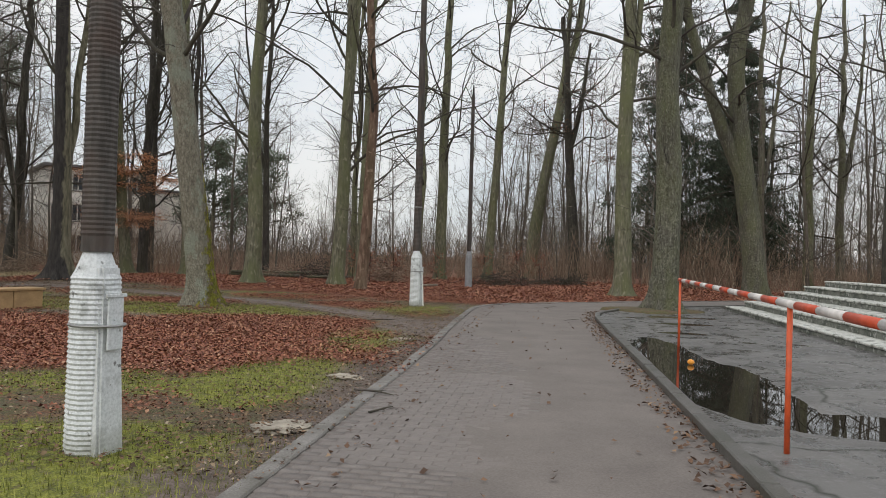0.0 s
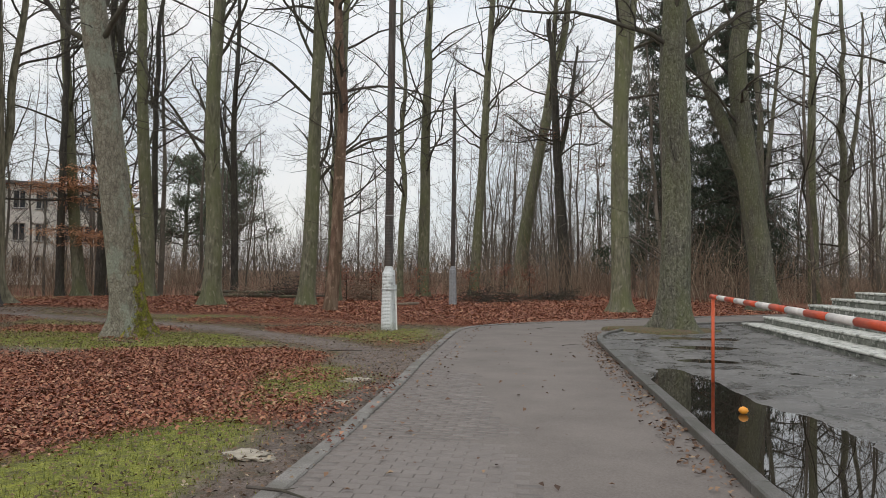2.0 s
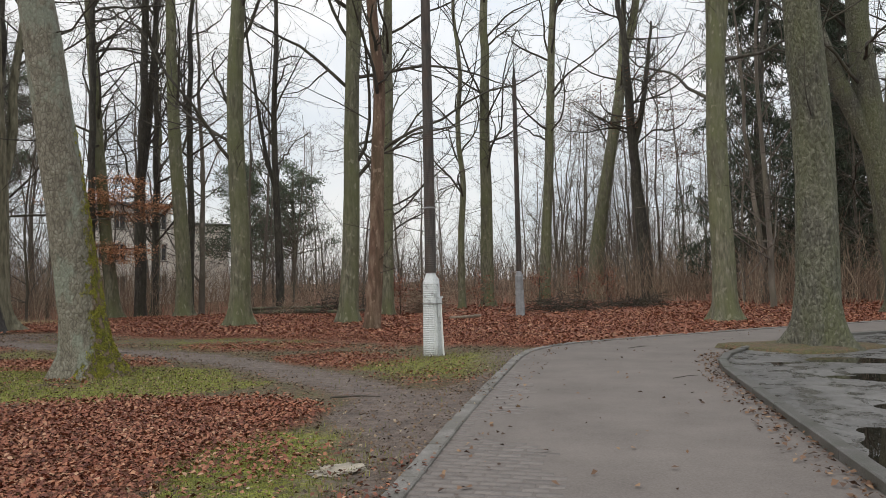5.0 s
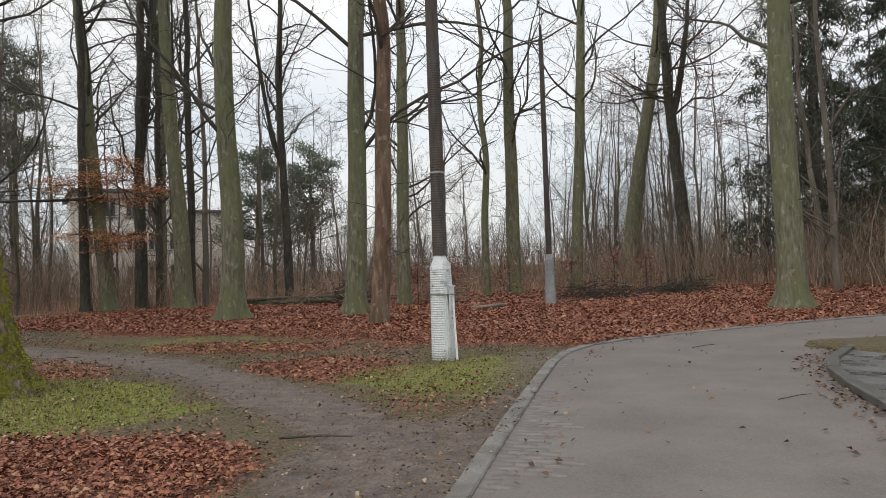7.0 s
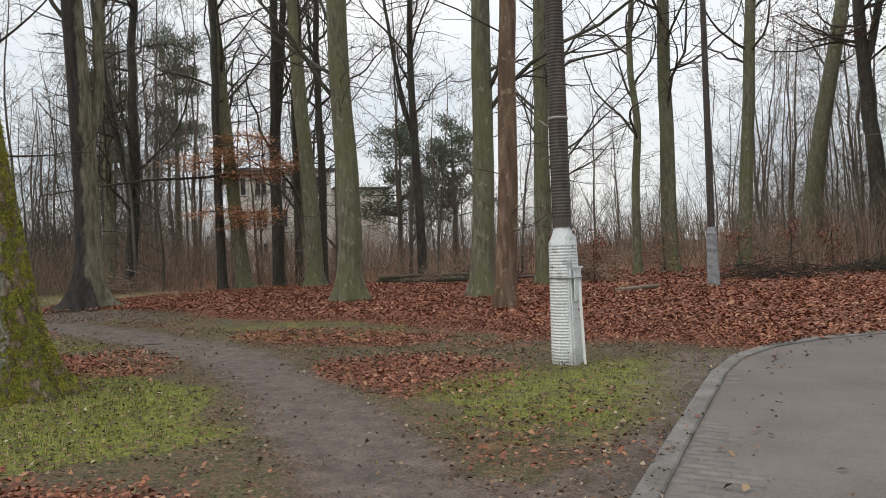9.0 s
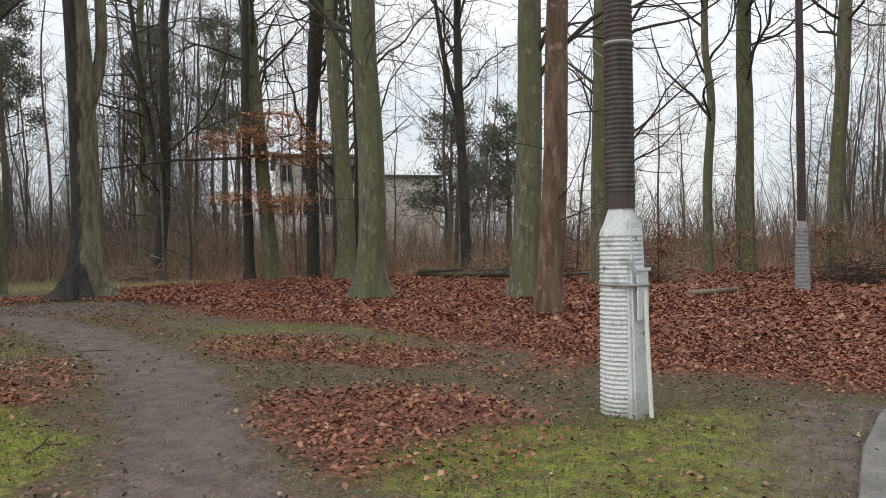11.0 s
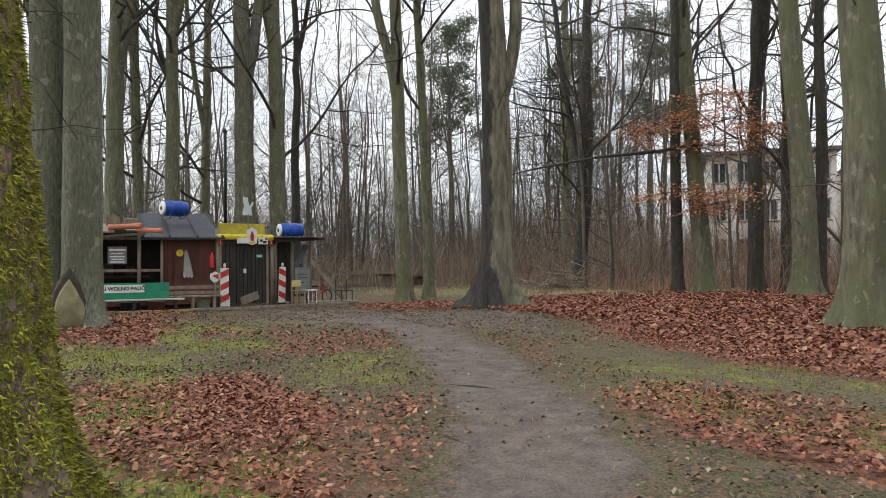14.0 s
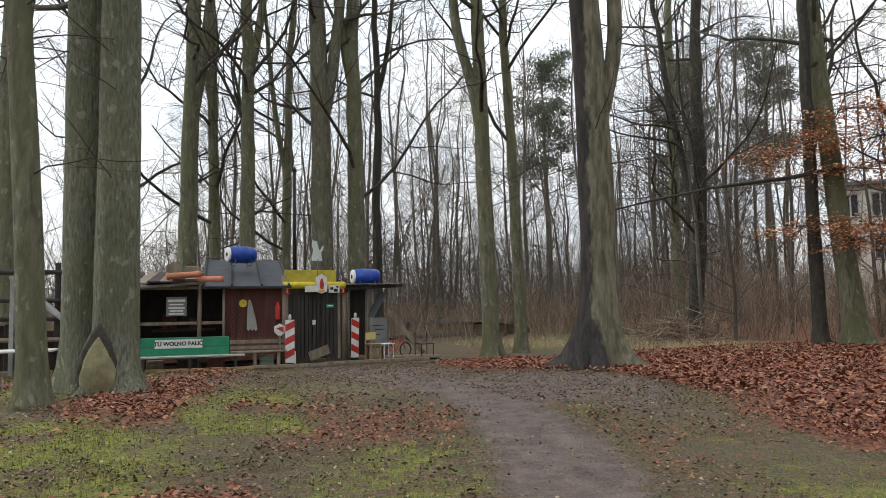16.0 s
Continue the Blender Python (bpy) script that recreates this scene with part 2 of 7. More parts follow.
m.colour(m.ramp(m.island(), (0.0, (0.04, 0.027, 0.017)), (0.4, (0.1, 0.064, 0.038)), (0.75, (0.19, 0.115, 0.062)), (0.93, (0.27, 0.19, 0.11)), (1.0, (0.42, 0.35, 0.25))))
CRUMB = m.m
m = Mat("copper_leaves", 0.7)
m.colour(m.ramp(m.island(), (0.0, (0.4, 0.17, 0.08)), (0.5, (0.58, 0.29, 0.14)), (1.0, (0.72, 0.44, 0.25))))
COPPER = m.m
m = Mat("oak_leaves_brown", 0.7)
m.colour(m.ramp(m.island(), (0.0, (0.1, 0.045, 0.025)), (1.0, (0.25, 0.12, 0.06))))
OAKLEAF = m.m
m = Mat("grass_blades", 0.6)
m.colour(m.ramp(m.island(), (0.0, (0.08, 0.09, 0.016)), (0.6, (0.2, 0.215, 0.03)), (1.0, (0.33, 0.32, 0.07))))
GRASS = m.m
m = Mat("dry_stalks", 0.85)
m.colour(m.ramp(m.island(), (0.0, (0.13, 0.085, 0.06)), (0.5, (0.26, 0.185, 0.13)), (0.85, (0.38, 0.29, 0.205)), (1.0, (0.5, 0.42, 0.3))))
STALK = m.m
m = Mat("spruce_needles", 0.8)
m.colour(m.ramp(m.island(), (0.0, (0.025, 0.037, 0.024)), (1.0, (0.075, 0.096, 0.06))))
SPRUCE = m.m
m = Mat("pine_needles", 0.8)
m.colour(m.ramp(m.island(), (0.0, (0.06, 0.08, 0.052)), (1.0, (0.13, 0.16, 0.1))))
PINE = m.m

m = Mat("paving_block", 0.75)


def world_noise(mat, scale, detail=4, stretch=(1, 1, 1)):
    mp = mat.n.new("ShaderNodeMapping")
    mp.inputs["Scale"].default_value = stretch
    mat.l.new(mat.n.new("ShaderNodeNewGeometry").outputs["Position"], mp.inputs[0])
    t = mat.n.new("ShaderNodeTexNoise")
    t.inputs["Scale"].default_value, t.inputs["Detail"].default_value = scale, detail
    mat.l.new(mp.outputs[0], t.inputs["Vector"])
    return t.outputs[0]


wn1, wn2, wn3 = world_noise(m, 0.7, 5, (1.6, 0.4, 1)), world_noise(m, 90, 3), world_noise(m, 5, 4)
tone = m.math('ADD', m.math('MULTIPLY', m.each(), 0.12), m.math('MULTIPLY', m.island(), 0.35))
col = m.ramp(m.math('ADD', tone, m.math('MULTIPLY', wn3, 0.6)), (0.25, (0.13, 0.112, 0.102)), (0.75, (0.205, 0.179, 0.163)))
col = m.mix(m.ramp(wn1, (0.42, 0.0), (0.62, 0.75)), col, (0.172, 0.147, 0.131))
m.colour(m.mix(m.ramp(wn2, (0.45, 0.0), (0.8, 0.5)), col, (0.08, 0.068, 0.06)))
m.bump(wn2, 0.35, 0.004)
PAVER = m.m
m = Mat("joint_sand", 0.9)
m.colour(m.ramp(m.math('ADD', m.math('MULTIPLY', m.noise(60, 3), 0.5), m.math('MULTIPLY', m.noise(1.2, 4), 0.5)), (0.3, (0.105, 0.089, 0.079)), (0.65, (0.19, 0.164, 0.146))))
m.bump(m.noise(80, 3), 0.4, 0.005)
SAND = m.m
m = Mat("kerb_concrete", 0.85)
m.colour(m.mix(m.ramp(world_noise(m, 3, 5), (0.4, 0.0), (0.65, 0.7)), m.ramp(world_noise(m, 70, 3), (0.3, (0.14, 0.13, 0.118)), (0.7, (0.26, 0.243, 0.225))), (0.09, 0.083, 0.067)))
m.bump(world_noise(m, 70, 3), 0.4, 0.005)
KERB = m.m
m = Mat("wet_kerb_concrete", 0.45)
m.colour(m.mix(m.ramp(world_noise(m, 3, 5), (0.4, 0.0), (0.65, 0.7)), m.ramp(world_noise(m, 70, 3), (0.3, (0.07, 0.066, 0.06)), (0.7, (0.14, 0.13, 0.12))), (0.05, 0.052, 0.038)))
m.bump(world_noise(m, 70, 3), 0.4, 0.005)
KERB_WET = m.m
m = Mat("wet_slabs", 0.35)
w1, w2 = m.noise(0.9, 5), m.noise(55, 4)
col = m.ramp(w2, (0.3, (0.065, 0.062, 0.059)), (0.7, (0.13, 0.124, 0.117)))
m.colour(m.mix(m.ramp(w1, (0.4, 0.0), (0.62, 0.8)), col, (0.155, 0.147, 0.138)))
vor = m.n.new("ShaderNodeTexVoronoi")
vor.feature = 'DISTANCE_TO_EDGE'
vor.inputs["Scale"].default_value = 0.55
wrap = m.n.new("ShaderNodeVectorMath")
wrap.operation = 'MULTIPLY_ADD'
dn = m.n.new("ShaderNodeTexNoise")
dn.inputs["Scale"].default_value, dn.inputs["Detail"].default_value = 2.0, 6
m.l.new(m.co.outputs["Object"], dn.inputs["Vector"])
m.l.new(dn.outputs["Color"], wrap.inputs[0])
wrap.inputs[1].default_value = (0.5, 0.5, 0.0)
m.l.new(m.co.outputs["Object"], wrap.inputs[2])
m.l.new(wrap.outputs[0], vor.inputs["Vector"])
crack = m.ramp(vor.outputs[0], (0.0, 1.0), (0.014, 0.0))
patchy = m.mix(m.ramp(m.noise(2.2, 7, (1, 1, 1), "Object", 0.7), (0.5, 0.0), (0.56, 0.6)), m.mix(m.ramp(w1, (0.4, 0.0), (0.62, 0.8)), col, (0.155, 0.147, 0.138)), (0.06, 0.058, 0.054))
m.colour(m.mix(m.math('MULTIPLY', crack, m.ramp(m.noise(0.7, 3), (0.45, 0.0), (0.5, 1.0))), patchy, (0.025, 0.028, 0.018)))
m.rough(m.ramp(m.noise(2.2, 7, (1, 1, 1), "Object", 0.7), (0.46, 0.62), (0.56, 0.25)))
m.bump(m.math('SUBTRACT', w2, m.math('MULTIPLY', crack, 2.0)), 0.35, 0.006)
SLAB = m.m
m = Mat("puddle_water", 0.015)
m.b.inputs["Base Color"].default_value = (0.02, 0.017, 0.013, 1)
m.b.inputs["IOR"].default_value = 1.6
m.b.inputs["Specular IOR Level"].default_value = 0.9
WATER = m.m
m = Mat("weathered_terrace_concrete", 0.8)
c1, c2, c3 = m.noise(3.5, 6), m.noise(40, 4), m.noise(9, 5)
col = m.ramp(c2, (0.3, (0.12, 0.125, 0.105)), (0.7, (0.24, 0.245, 0.215)))
col = m.mix(m.ramp(c1, (0.42, 0.0), (0.6, 0.8)), col, (0.045, 0.055, 0.04))
m.colour(m.mix(m.ramp(c3, (0.55, 0.0), (0.62, 0.8)), col, (0.42, 0.42, 0.39)))
m.bump(m.math('ADD', c3, m.math('MULTIPLY', c2, 0.4)), 0.5, 0.01)
TERRACE = m.m
m = Mat("worn_white_nosing", 0.7)
m.colour(m.mix(m.ramp(m.noise(6, 6), (0.48, 0.0), (0.62, 0.9)), m.ramp(m.noise(30, 4), (0.35, (0.4, 0.4, 0.36)), (0.65, (0.6, 0.6, 0.56))), (0.13, 0.135, 0.11)))
m.bump(m.noise(30, 4), 0.4, 0.006)
NOSING = m.m

m = Mat("whitewashed_concrete", 0.75)
c1, c2, ax = m.noise(5, 6), m.noise(50, 4), m.axis()
col = m.ramp(c2, (0.3, (0.48, 0.5, 0.5)), (0.6, (0.66, 0.68, 0.68)))
col = m.mix(m.ramp(c1, (0.56, 0.0), (0.66, 0.75)), col, (0.3, 0.31, 0.3))
col = m.mix(m.ramp(m.noise(14, 5), (0.64, 0.0), (0.7, 0.85)), col, (0.12, 0.12, 0.11))
m.colour(m.mix(m.ramp(m.math('ADD', ax[2], m.math('MULTIPLY', m.noise(6, 4), 0.3)), (0.12, 0.7), (0.34, 0.0)), col, (0.2, 0.2, 0.14)))
m.bump(m.math('ADD', c1, m.math('MULTIPLY', c2, 0.5)), 0.35, 0.008)
WHITEWASH = m.m
m = Mat("tarred_pole_wood", 0.85)
c1, c2 = m.noise(12, 5, (1, 1, 0.15)), m.noise(3, 5)
m.colour(m.mix(m.ramp(c2, (0.45, 0.0), (0.62, 0.7)), m.ramp(c1, (0.3, (0.03, 0.026, 0.023)), (0.7, (0.11, 0.098, 0.088))), (0.075, 0.05, 0.04)))
m.bump(c1, 0.5, 0.01)
POLE = m.m
OLD_CONCRETE = simple("old_grey_concrete", (0.3, 0.31, 0.32), 0.85, 0, 0.25, 6, 0.4)
STRAW = simple("straw_grass", (0.42, 0.34, 0.19), 0.85, 0, 0.3, 3)
ORANGE = simple("orange_post_paint", (0.56, 0.085, 0.022), 0.5, 0, 0.2, 9)
RAIL_RED = simple("rail_red_paint", (0.52, 0.075, 0.03), 0.45, 0, 0.2, 9)
RAIL_WHITE = simple("rail_white_paint", (0.62, 0.58, 0.55), 0.45, 0, 0.2, 9)
IRON = simple("dark_iron", (0.035, 0.033, 0.03), 0.6, 0.6, 0.4)
STEEL = simple("grey_steel", (0.3, 0.3, 0.29), 0.5, 0.5, 0.3)
BOARD_DARK = simple("black_stained_boards", (0.04, 0.035, 0.031), 0.85, 0, 0.5, 10, 0.4, (1, 1, 0.12))
BOARD_RED = simple("red_brown_boards", (0.16, 0.06, 0.046), 0.85, 0, 0.4, 8, 0.4, (1, 1, 0.12))
BOARD_GREY = simple("weathered_boards", (0.24, 0.19, 0.14), 0.9, 0, 0.4, 8, 0.5, (1, 1, 0.2))
BOARD_TAN = simple("tan_boards", (0.36, 0.23, 0.11), 0.85, 0, 0.25, 5, 0.3)
ROOFFELT = simple("roofing_felt", (0.05, 0.056, 0.066), 0.7, 0, 0.3, 4, 0.3)
GREEN = simple("green_paint", (0.015, 0.23, 0.12), 0.5, 0, 0.2, 5)
WHITE = simple("white_paint", (0.72, 0.72, 0.69), 0.6, 0, 0.15, 7)
BLACK = simple("black_paint", (0.012, 0.012, 0.012), 0.6)
BLUE = simple("blue_plastic", (0.012, 0.06, 0.36), 0.35, 0, 0.15, 5)
YELLOW = simple("yellow_plastic", (0.66, 0.52, 0.03), 0.5, 0, 0.2, 6)
RED = simple("red_paint", (0.5, 0.035, 0.025), 0.5, 0, 0.2, 6)
TERRA = simple("terracotta", (0.52, 0.19, 0.11), 0.7, 0, 0.2, 6)
CLOTH = simple("white_cloth", (0.6, 0.59, 0.55), 0.95, 0, 0.12, 4)
# dark plank wood; its near-black also stands in for shade inside the hut
DARKWOOD_SHADE = simple("dark_wood_and_indoor_shade", (0.04, 0.026, 0.021), 0.9, 0, 0.4, 5)
PLASTER = simple("cream_plaster", (0.84, 0.8, 0.72), 0.9, 0, 0.14, 0.6)
ROOFEDGE = simple("roof_edge_tin", (0.16, 0.15, 0.145), 0.7, 0.2, 0.2, 1)
GLASS = simple("dark_window_glass", (0.045, 0.052, 0.06), 0.12, 0, 0.3, 1, 0.0)
FRAME = simple("window_frame_paint", (0.6, 0.58, 0.53), 0.6, 0, 0.15, 2)
STONE = simple("pale_rubble", (0.34, 0.3, 0.24), 0.95, 0, 0.35, 9, 0.7)


# ---- mesh helpers ----
def link_mesh(name, me, mat, parent=None, label=""):
    me.materials.append(mat)
    ob = new(name, me)
    ob.parent = parent
    return tagged(ob, label)


def part(name, bm, mat, parent=None, label="", smooth=False):
    """Links a bmesh as one mesh object under a thing or a part."""
    me = bpy.data.meshes.new(name)
    bm.normal_update()
    bm.to_mesh(me)
    bm.free()
    if smooth:
        me.shade_smooth()
    return link_mesh(name, me, mat, parent, label)


def arrays_mesh(name, verts, quads, smooth=True):
    """A mesh from an array of points and an array of quads (or triangles)."""
    me = bpy.data.meshes.new(name)
    k = quads.shape[1]
    me.vertices.add(len(verts))
    me.vertices.foreach_set("co", np.ascontiguousarray(verts, dtype=np.float32).ravel())
    me.loops.add(quads.size)
    me.loops.foreach_set("vertex_index", np.ascontiguousarray(quads, dtype=np.int32).ravel())
    me.polygons.add(len(quads))
    me.polygons.foreach_set("loop_start", np.arange(0, quads.size, k, dtype=np.int32))
    me.polygons.foreach_set("loop_total", np.full(len(quads), k, dtype=np.int32))
    me.update(calc_edges=True)
    if smooth:
        me.shade_smooth()
    return me


def box(bm, x0, y0, z0, x1, y1, z1, bevel=0.0, m=None):
    """A box with slightly broken edges, added to bm."""
    t = bmesh.new()
    bmesh.ops.create_cube(t, size=1)
    bmesh.ops.transform(t, matrix=Matrix.LocRotScale(((x0 + x1) / 2, (y0 + y1) / 2, (z0 + z1) / 2), None, (x1 - x0, y1 - y0, z1 - z0)), verts=t.verts)
    if bevel:
        bmesh.ops.bevel(t, geom=t.edges[:], offset=bevel, segments=1, affect='EDGES')
    return join(bm, t, m)


def join(bm, t, m=None):
    if m is not None:
        bmesh.ops.transform(t, matrix=m, verts=t.verts)
    me = bpy.data.meshes.new("tmp")
    t.to_mesh(me)
    t.free()
    bm.from_mesh(me)
    bpy.data.meshes.remove(me)
    return bm


def lathe(bm, rings, sides=16, m=None):
    """A turned body: rings of (z, radius), closed at both ends."""
    t = bmesh.new()
    rows = [[t.verts.new((r * math.cos(a), r * math.sin(a), z)) for a in (2 * math.pi * i / sides for i in range(sides))] for z, r in rings]
    for a, b in zip(rows, rows[1:]):
        for i in range(sides):
            t.faces.new((a[i], a[(i + 1) % sides], b[(i + 1) % sides], b[i]))
    t.faces.new(rows[0][::-1])
    t.faces.new(rows[-1])
    return join(bm, t, m)


def rod(bm, a, b, r, sides=8, r2=None):
    """A round bar from a to b."""
    a, b = Vector(a), Vector(b)
    m = Matrix.Translation(a) @ (b - a).to_track_quat('Z', 'Y').to_matrix().to_4x4()
    return lathe(bm, [(0, r), ((b - a).length, r2 if r2 else r)], sides, m)


def bar(bm, a, b, w, h, bevel=0.004):
    """A squared timber from a to b."""
    a, b = Vector(a), Vector(b)
    m = Matrix.Translation(a) @ (b - a).to_track_quat('X', 'Z').to_matrix().to_4x4()
    return box(bm, 0, -w / 2, -h / 2, (b - a).length, w / 2, h / 2, bevel, m)


def prism(bm, outline, depth, m=None):
    """A flat outline (x, z) given a thickness along y."""
    t = bmesh.new()
    f = t.faces.new([t.verts.new((x, 0, z)) for x, z in outline])
    ex = bmesh.ops.extrude_face_region(t, geom=[f])
    bmesh.ops.translate(t, vec=(0, depth, 0), verts=[v for v in ex["geom"] if isinstance(v, bmesh.types.BMVert)])
    bmesh.ops.recalc_face_normals(t, faces=t.faces[:])
    return join(bm, t, m)


def thing(name, m, label, category, group="", kind=""):
    """An empty at the base of a thing, which parents its parts."""
    ob = new(name)
    ob.matrix_basis = m
    return tagged(ob, label, category, group, kind)


def lettering(text, size, mat, parent, m, name="lettering"):
    cu = bpy.data.curves.new(name, 'FONT')
    cu.body, cu.size, cu.extrude, cu.offset, cu.align_x, cu.align_y = text, size, 0.002, size * 0.035, 'CENTER', 'CENTER'
    tmp = bpy.data.objects.new("tmp", cu)
    scene.collection.objects.link(tmp)
    bpy.context.view_layer.update()
    me = bpy.data.meshes.new_from_object(tmp.evaluated_get(bpy.context.evaluated_depsgraph_get()))
    bpy.data.objects.remove(tmp)
    ob = link_mesh(name, me, mat, parent)
    ob.matrix_basis = m
    return ob


# ---- the lie of the land ----
def vnoise(x, y, scale, seed=0):
    """Smooth lattice noise, 0 to 1."""
    g = np.random.default_rng(seed).random((64, 64))
    u, v = np.asarray(x) * scale + 1000, np.asarray(y) * scale + 1000
    i, j = np.floor(u).astype(int), np.floor(v).astype(int)
    f, h = u - i, v - j
    f, h = f * f * (3 - 2 * f), h * h * (3 - 2 * h)
    i0, i1, j0, j1 = i % 64, (i + 1) % 64, j % 64, (j + 1) % 64
    return (g[i0, j0] * (1 - f) + g[i1, j0] * f) * (1 - h) + (g[i0, j1] * (1 - f) + g[i1, j1] * f) * h


def fbm(x, y, scale, seed=0):
    return 0.55 * vnoise(x, y, scale, seed) + 0.3 * vnoise(x, y, scale * 2.1, seed + 1) + 0.15 * vnoise(x, y, scale * 4.3, seed + 2)


def smooth(a, b, v):
    t = np.clip((v - a) / (b - a), 0, 1)
    return t * t * (3 - 2 * t)


RISES = [(-16.7, 24.0, 0.2), (-11.2, 27.2, 0.12), (-7, 27.5, 0.12), (-17, 33.5, 0.15), (-20.5, 33.4, 0.06), (-23.1, 19.7, -0.03), (-24.1, 21.2, -0.08),
         (-25.2, 24.0, -0.2), (-22.3, 24.5, 0.05), (-16, 40, -0.15), (-24, 39.5, -0.2), (-3.5, 35, -0.06), (-20, 16, 0.0), (-7.9, 16.8, 0.1), (0, 12, 0.0), (0, 22, 0.0),
         (-4, 18, 0.0), (-10, 20, 0.0), (-5, 10, 0.0), (5, 15, 0.0), (6, 27, 0.0)]


def rise(x, y):
    """Height of the bare ground, in gentle swells."""
    x, y = np.asarray(x, float), np.asarray(y, float)
    num, den = np.zeros_like(x), np.full_like(x, 0.02)
    for a, b, z in RISES:
        w = np.exp(-((x - a) ** 2 + (y - b) ** 2) / 18.0)
        num, den = num + w * z, den + w
    return num / den


CURVE_L = [(-1.2, -12), (-1.23, 4.2), (-1.26, 9), (-1.32, 12), (-1.43, 14), (-1.52, 17), (-1.58, 20.4), (-1.42, 21.6), (-0.78, 22.7), (0.72, 24.1), (2.44, 25.55), (4.57, 27.3), (9, 30.6), (16, 34.6), (30, 40)]
CURVE_R = [(1.82, -12), (1.76, 5), (1.71, 9), (1.63, 13), (1.55, 17), (1.53, 18.5), (1.66, 19.5), (2.0, 20.5), (2.5, 21.5), (3.3, 22.6), (4.6, 23.9), (6.4, 25.3), (10.4, 28.2), (17, 32), (31, 37)]


def resample(pts, step):
    p = np.array(pts, float)
    d = np.concatenate([[0], np.cumsum(np.hypot(*np.diff(p, axis=0).T))])
    s = np.arange(0, d[-1], step)
    return np.stack([np.interp(s, d, p[:, 0]), np.interp(s, d, p[:, 1])], 1)


def smoothed(pts, step=0.25, rounds=6):
    p = resample(pts, step)
    for _ in range(rounds):
        p[1:-1] = (p[:-2] + 2 * p[1:-1] + p[2:]) / 4
    return resample(p, step)


EDGE_L, EDGE_R = smoothed(CURVE_L), smoothed(CURVE_R)


def in_poly(x, y, poly):
    x, y = np.asarray(x), np.asarray(y)
    hit = np.zeros(x.shape, bool)
    n = len(poly)
    for i in range(n):
        x0, y0 = poly[i]
        x1, y1 = poly[(i + 1) % n]
        c = (y0 > y) != (y1 > y)
        with np.errstate(divide='ignore', invalid='ignore'):
            hit ^= c & (x < (x1 - x0) * (y - y0) / (y1 - y0 + 1e-12) + x0)
    return hit


ROAD = np.concatenate([EDGE_L[::2], EDGE_R[::-2]])
STEPS_X, STEPS_END = 5.75, 23.2
APRON = np.array([(1.9, -12)] + [tuple(p + np.array((0.06, -0.03))) for p in EDGE_R if p[0] < 5.6 and p[1] > -11] + [(5.9, 24.6), (5.9, -12)])

FOOTPATH = smoothed([(-1.4, 14.2), (-2.6, 15.5), (-4.3, 17.0), (-6.2, 18.5), (-8.4, 19.8), (-11, 20.75), (-13.8, 21.4), (-17.2, 21.2), (-20.5, 20.6), (-23, 20.3)], 0.3, 4)
LITTER = [(-6.2, 10.6, 4.6, 3.2, 1), (-5.2, 13.9, 2.3, 1.2, 1), (-9.6, 17.6, 2.1, 1.1, 1), (-4.7, 18.9, 1.5, 1.2, 0.62), (-7.2, 21.4, 2.2, 0.8, 0.7), (-20.2, 23.9, 2.6, 1.4, 1), (-13.5, 9.5, 5, 4, 0.9), (-12.5, 14, 3, 1.4, 0.7), (-17, 17.2, 3.5, 1.0, 0.7)]
MOSSY = [(-7.5, 15.9, 2.5, 1.7, 1.1), (-2.6, 7.9, 0.8, 1.6, 0.75), (-2.7, 4.7, 1.3, 1.3, 0.9), (-2.6, 18.7, 1.5, 1.4, 0.5), (-8.6, 22.2, 2.4, 1.2, 0.32), (-12.4, 16.6, 3.6, 1.4, 0.7), (-4.5, 7.2, 1.2, 0.9, 0.6), (-2.55, 12, 0.8, 1.8, 0.55), (-15.5, 18.5, 2.5, 0.8, 0.55), (-10.5, 15.2, 2.5, 1.2, 0.7), (-19.5, 15.6, 1.6, 0.7, 0.8)]
BARE = [(-15.4, 22.9, 2.6, 1.2, 0.75), (-19.5, 21.2, 2.6, 1.4, 0.7), (-2.1, 14.6, 0.9, 1.5, 0.8), (-18, 20.0, 3, 0.8, 0.4), (-9, 14.0, 3.5, 0.7, 0.5)]


def blobs(x, y, spots):
    v = np.zeros(np.shape(x))
    wob = 0.7 * (fbm(x, y, 0.8, 5) - 0.5)
    for a, b, rx, ry, w in spots:
        d = np.sqrt(((x - a) / rx) ** 2 + ((y - b) / ry) ** 2)
        v = np.maximum(v, w * smooth(1.35, 0.65, d + wob))
    return v


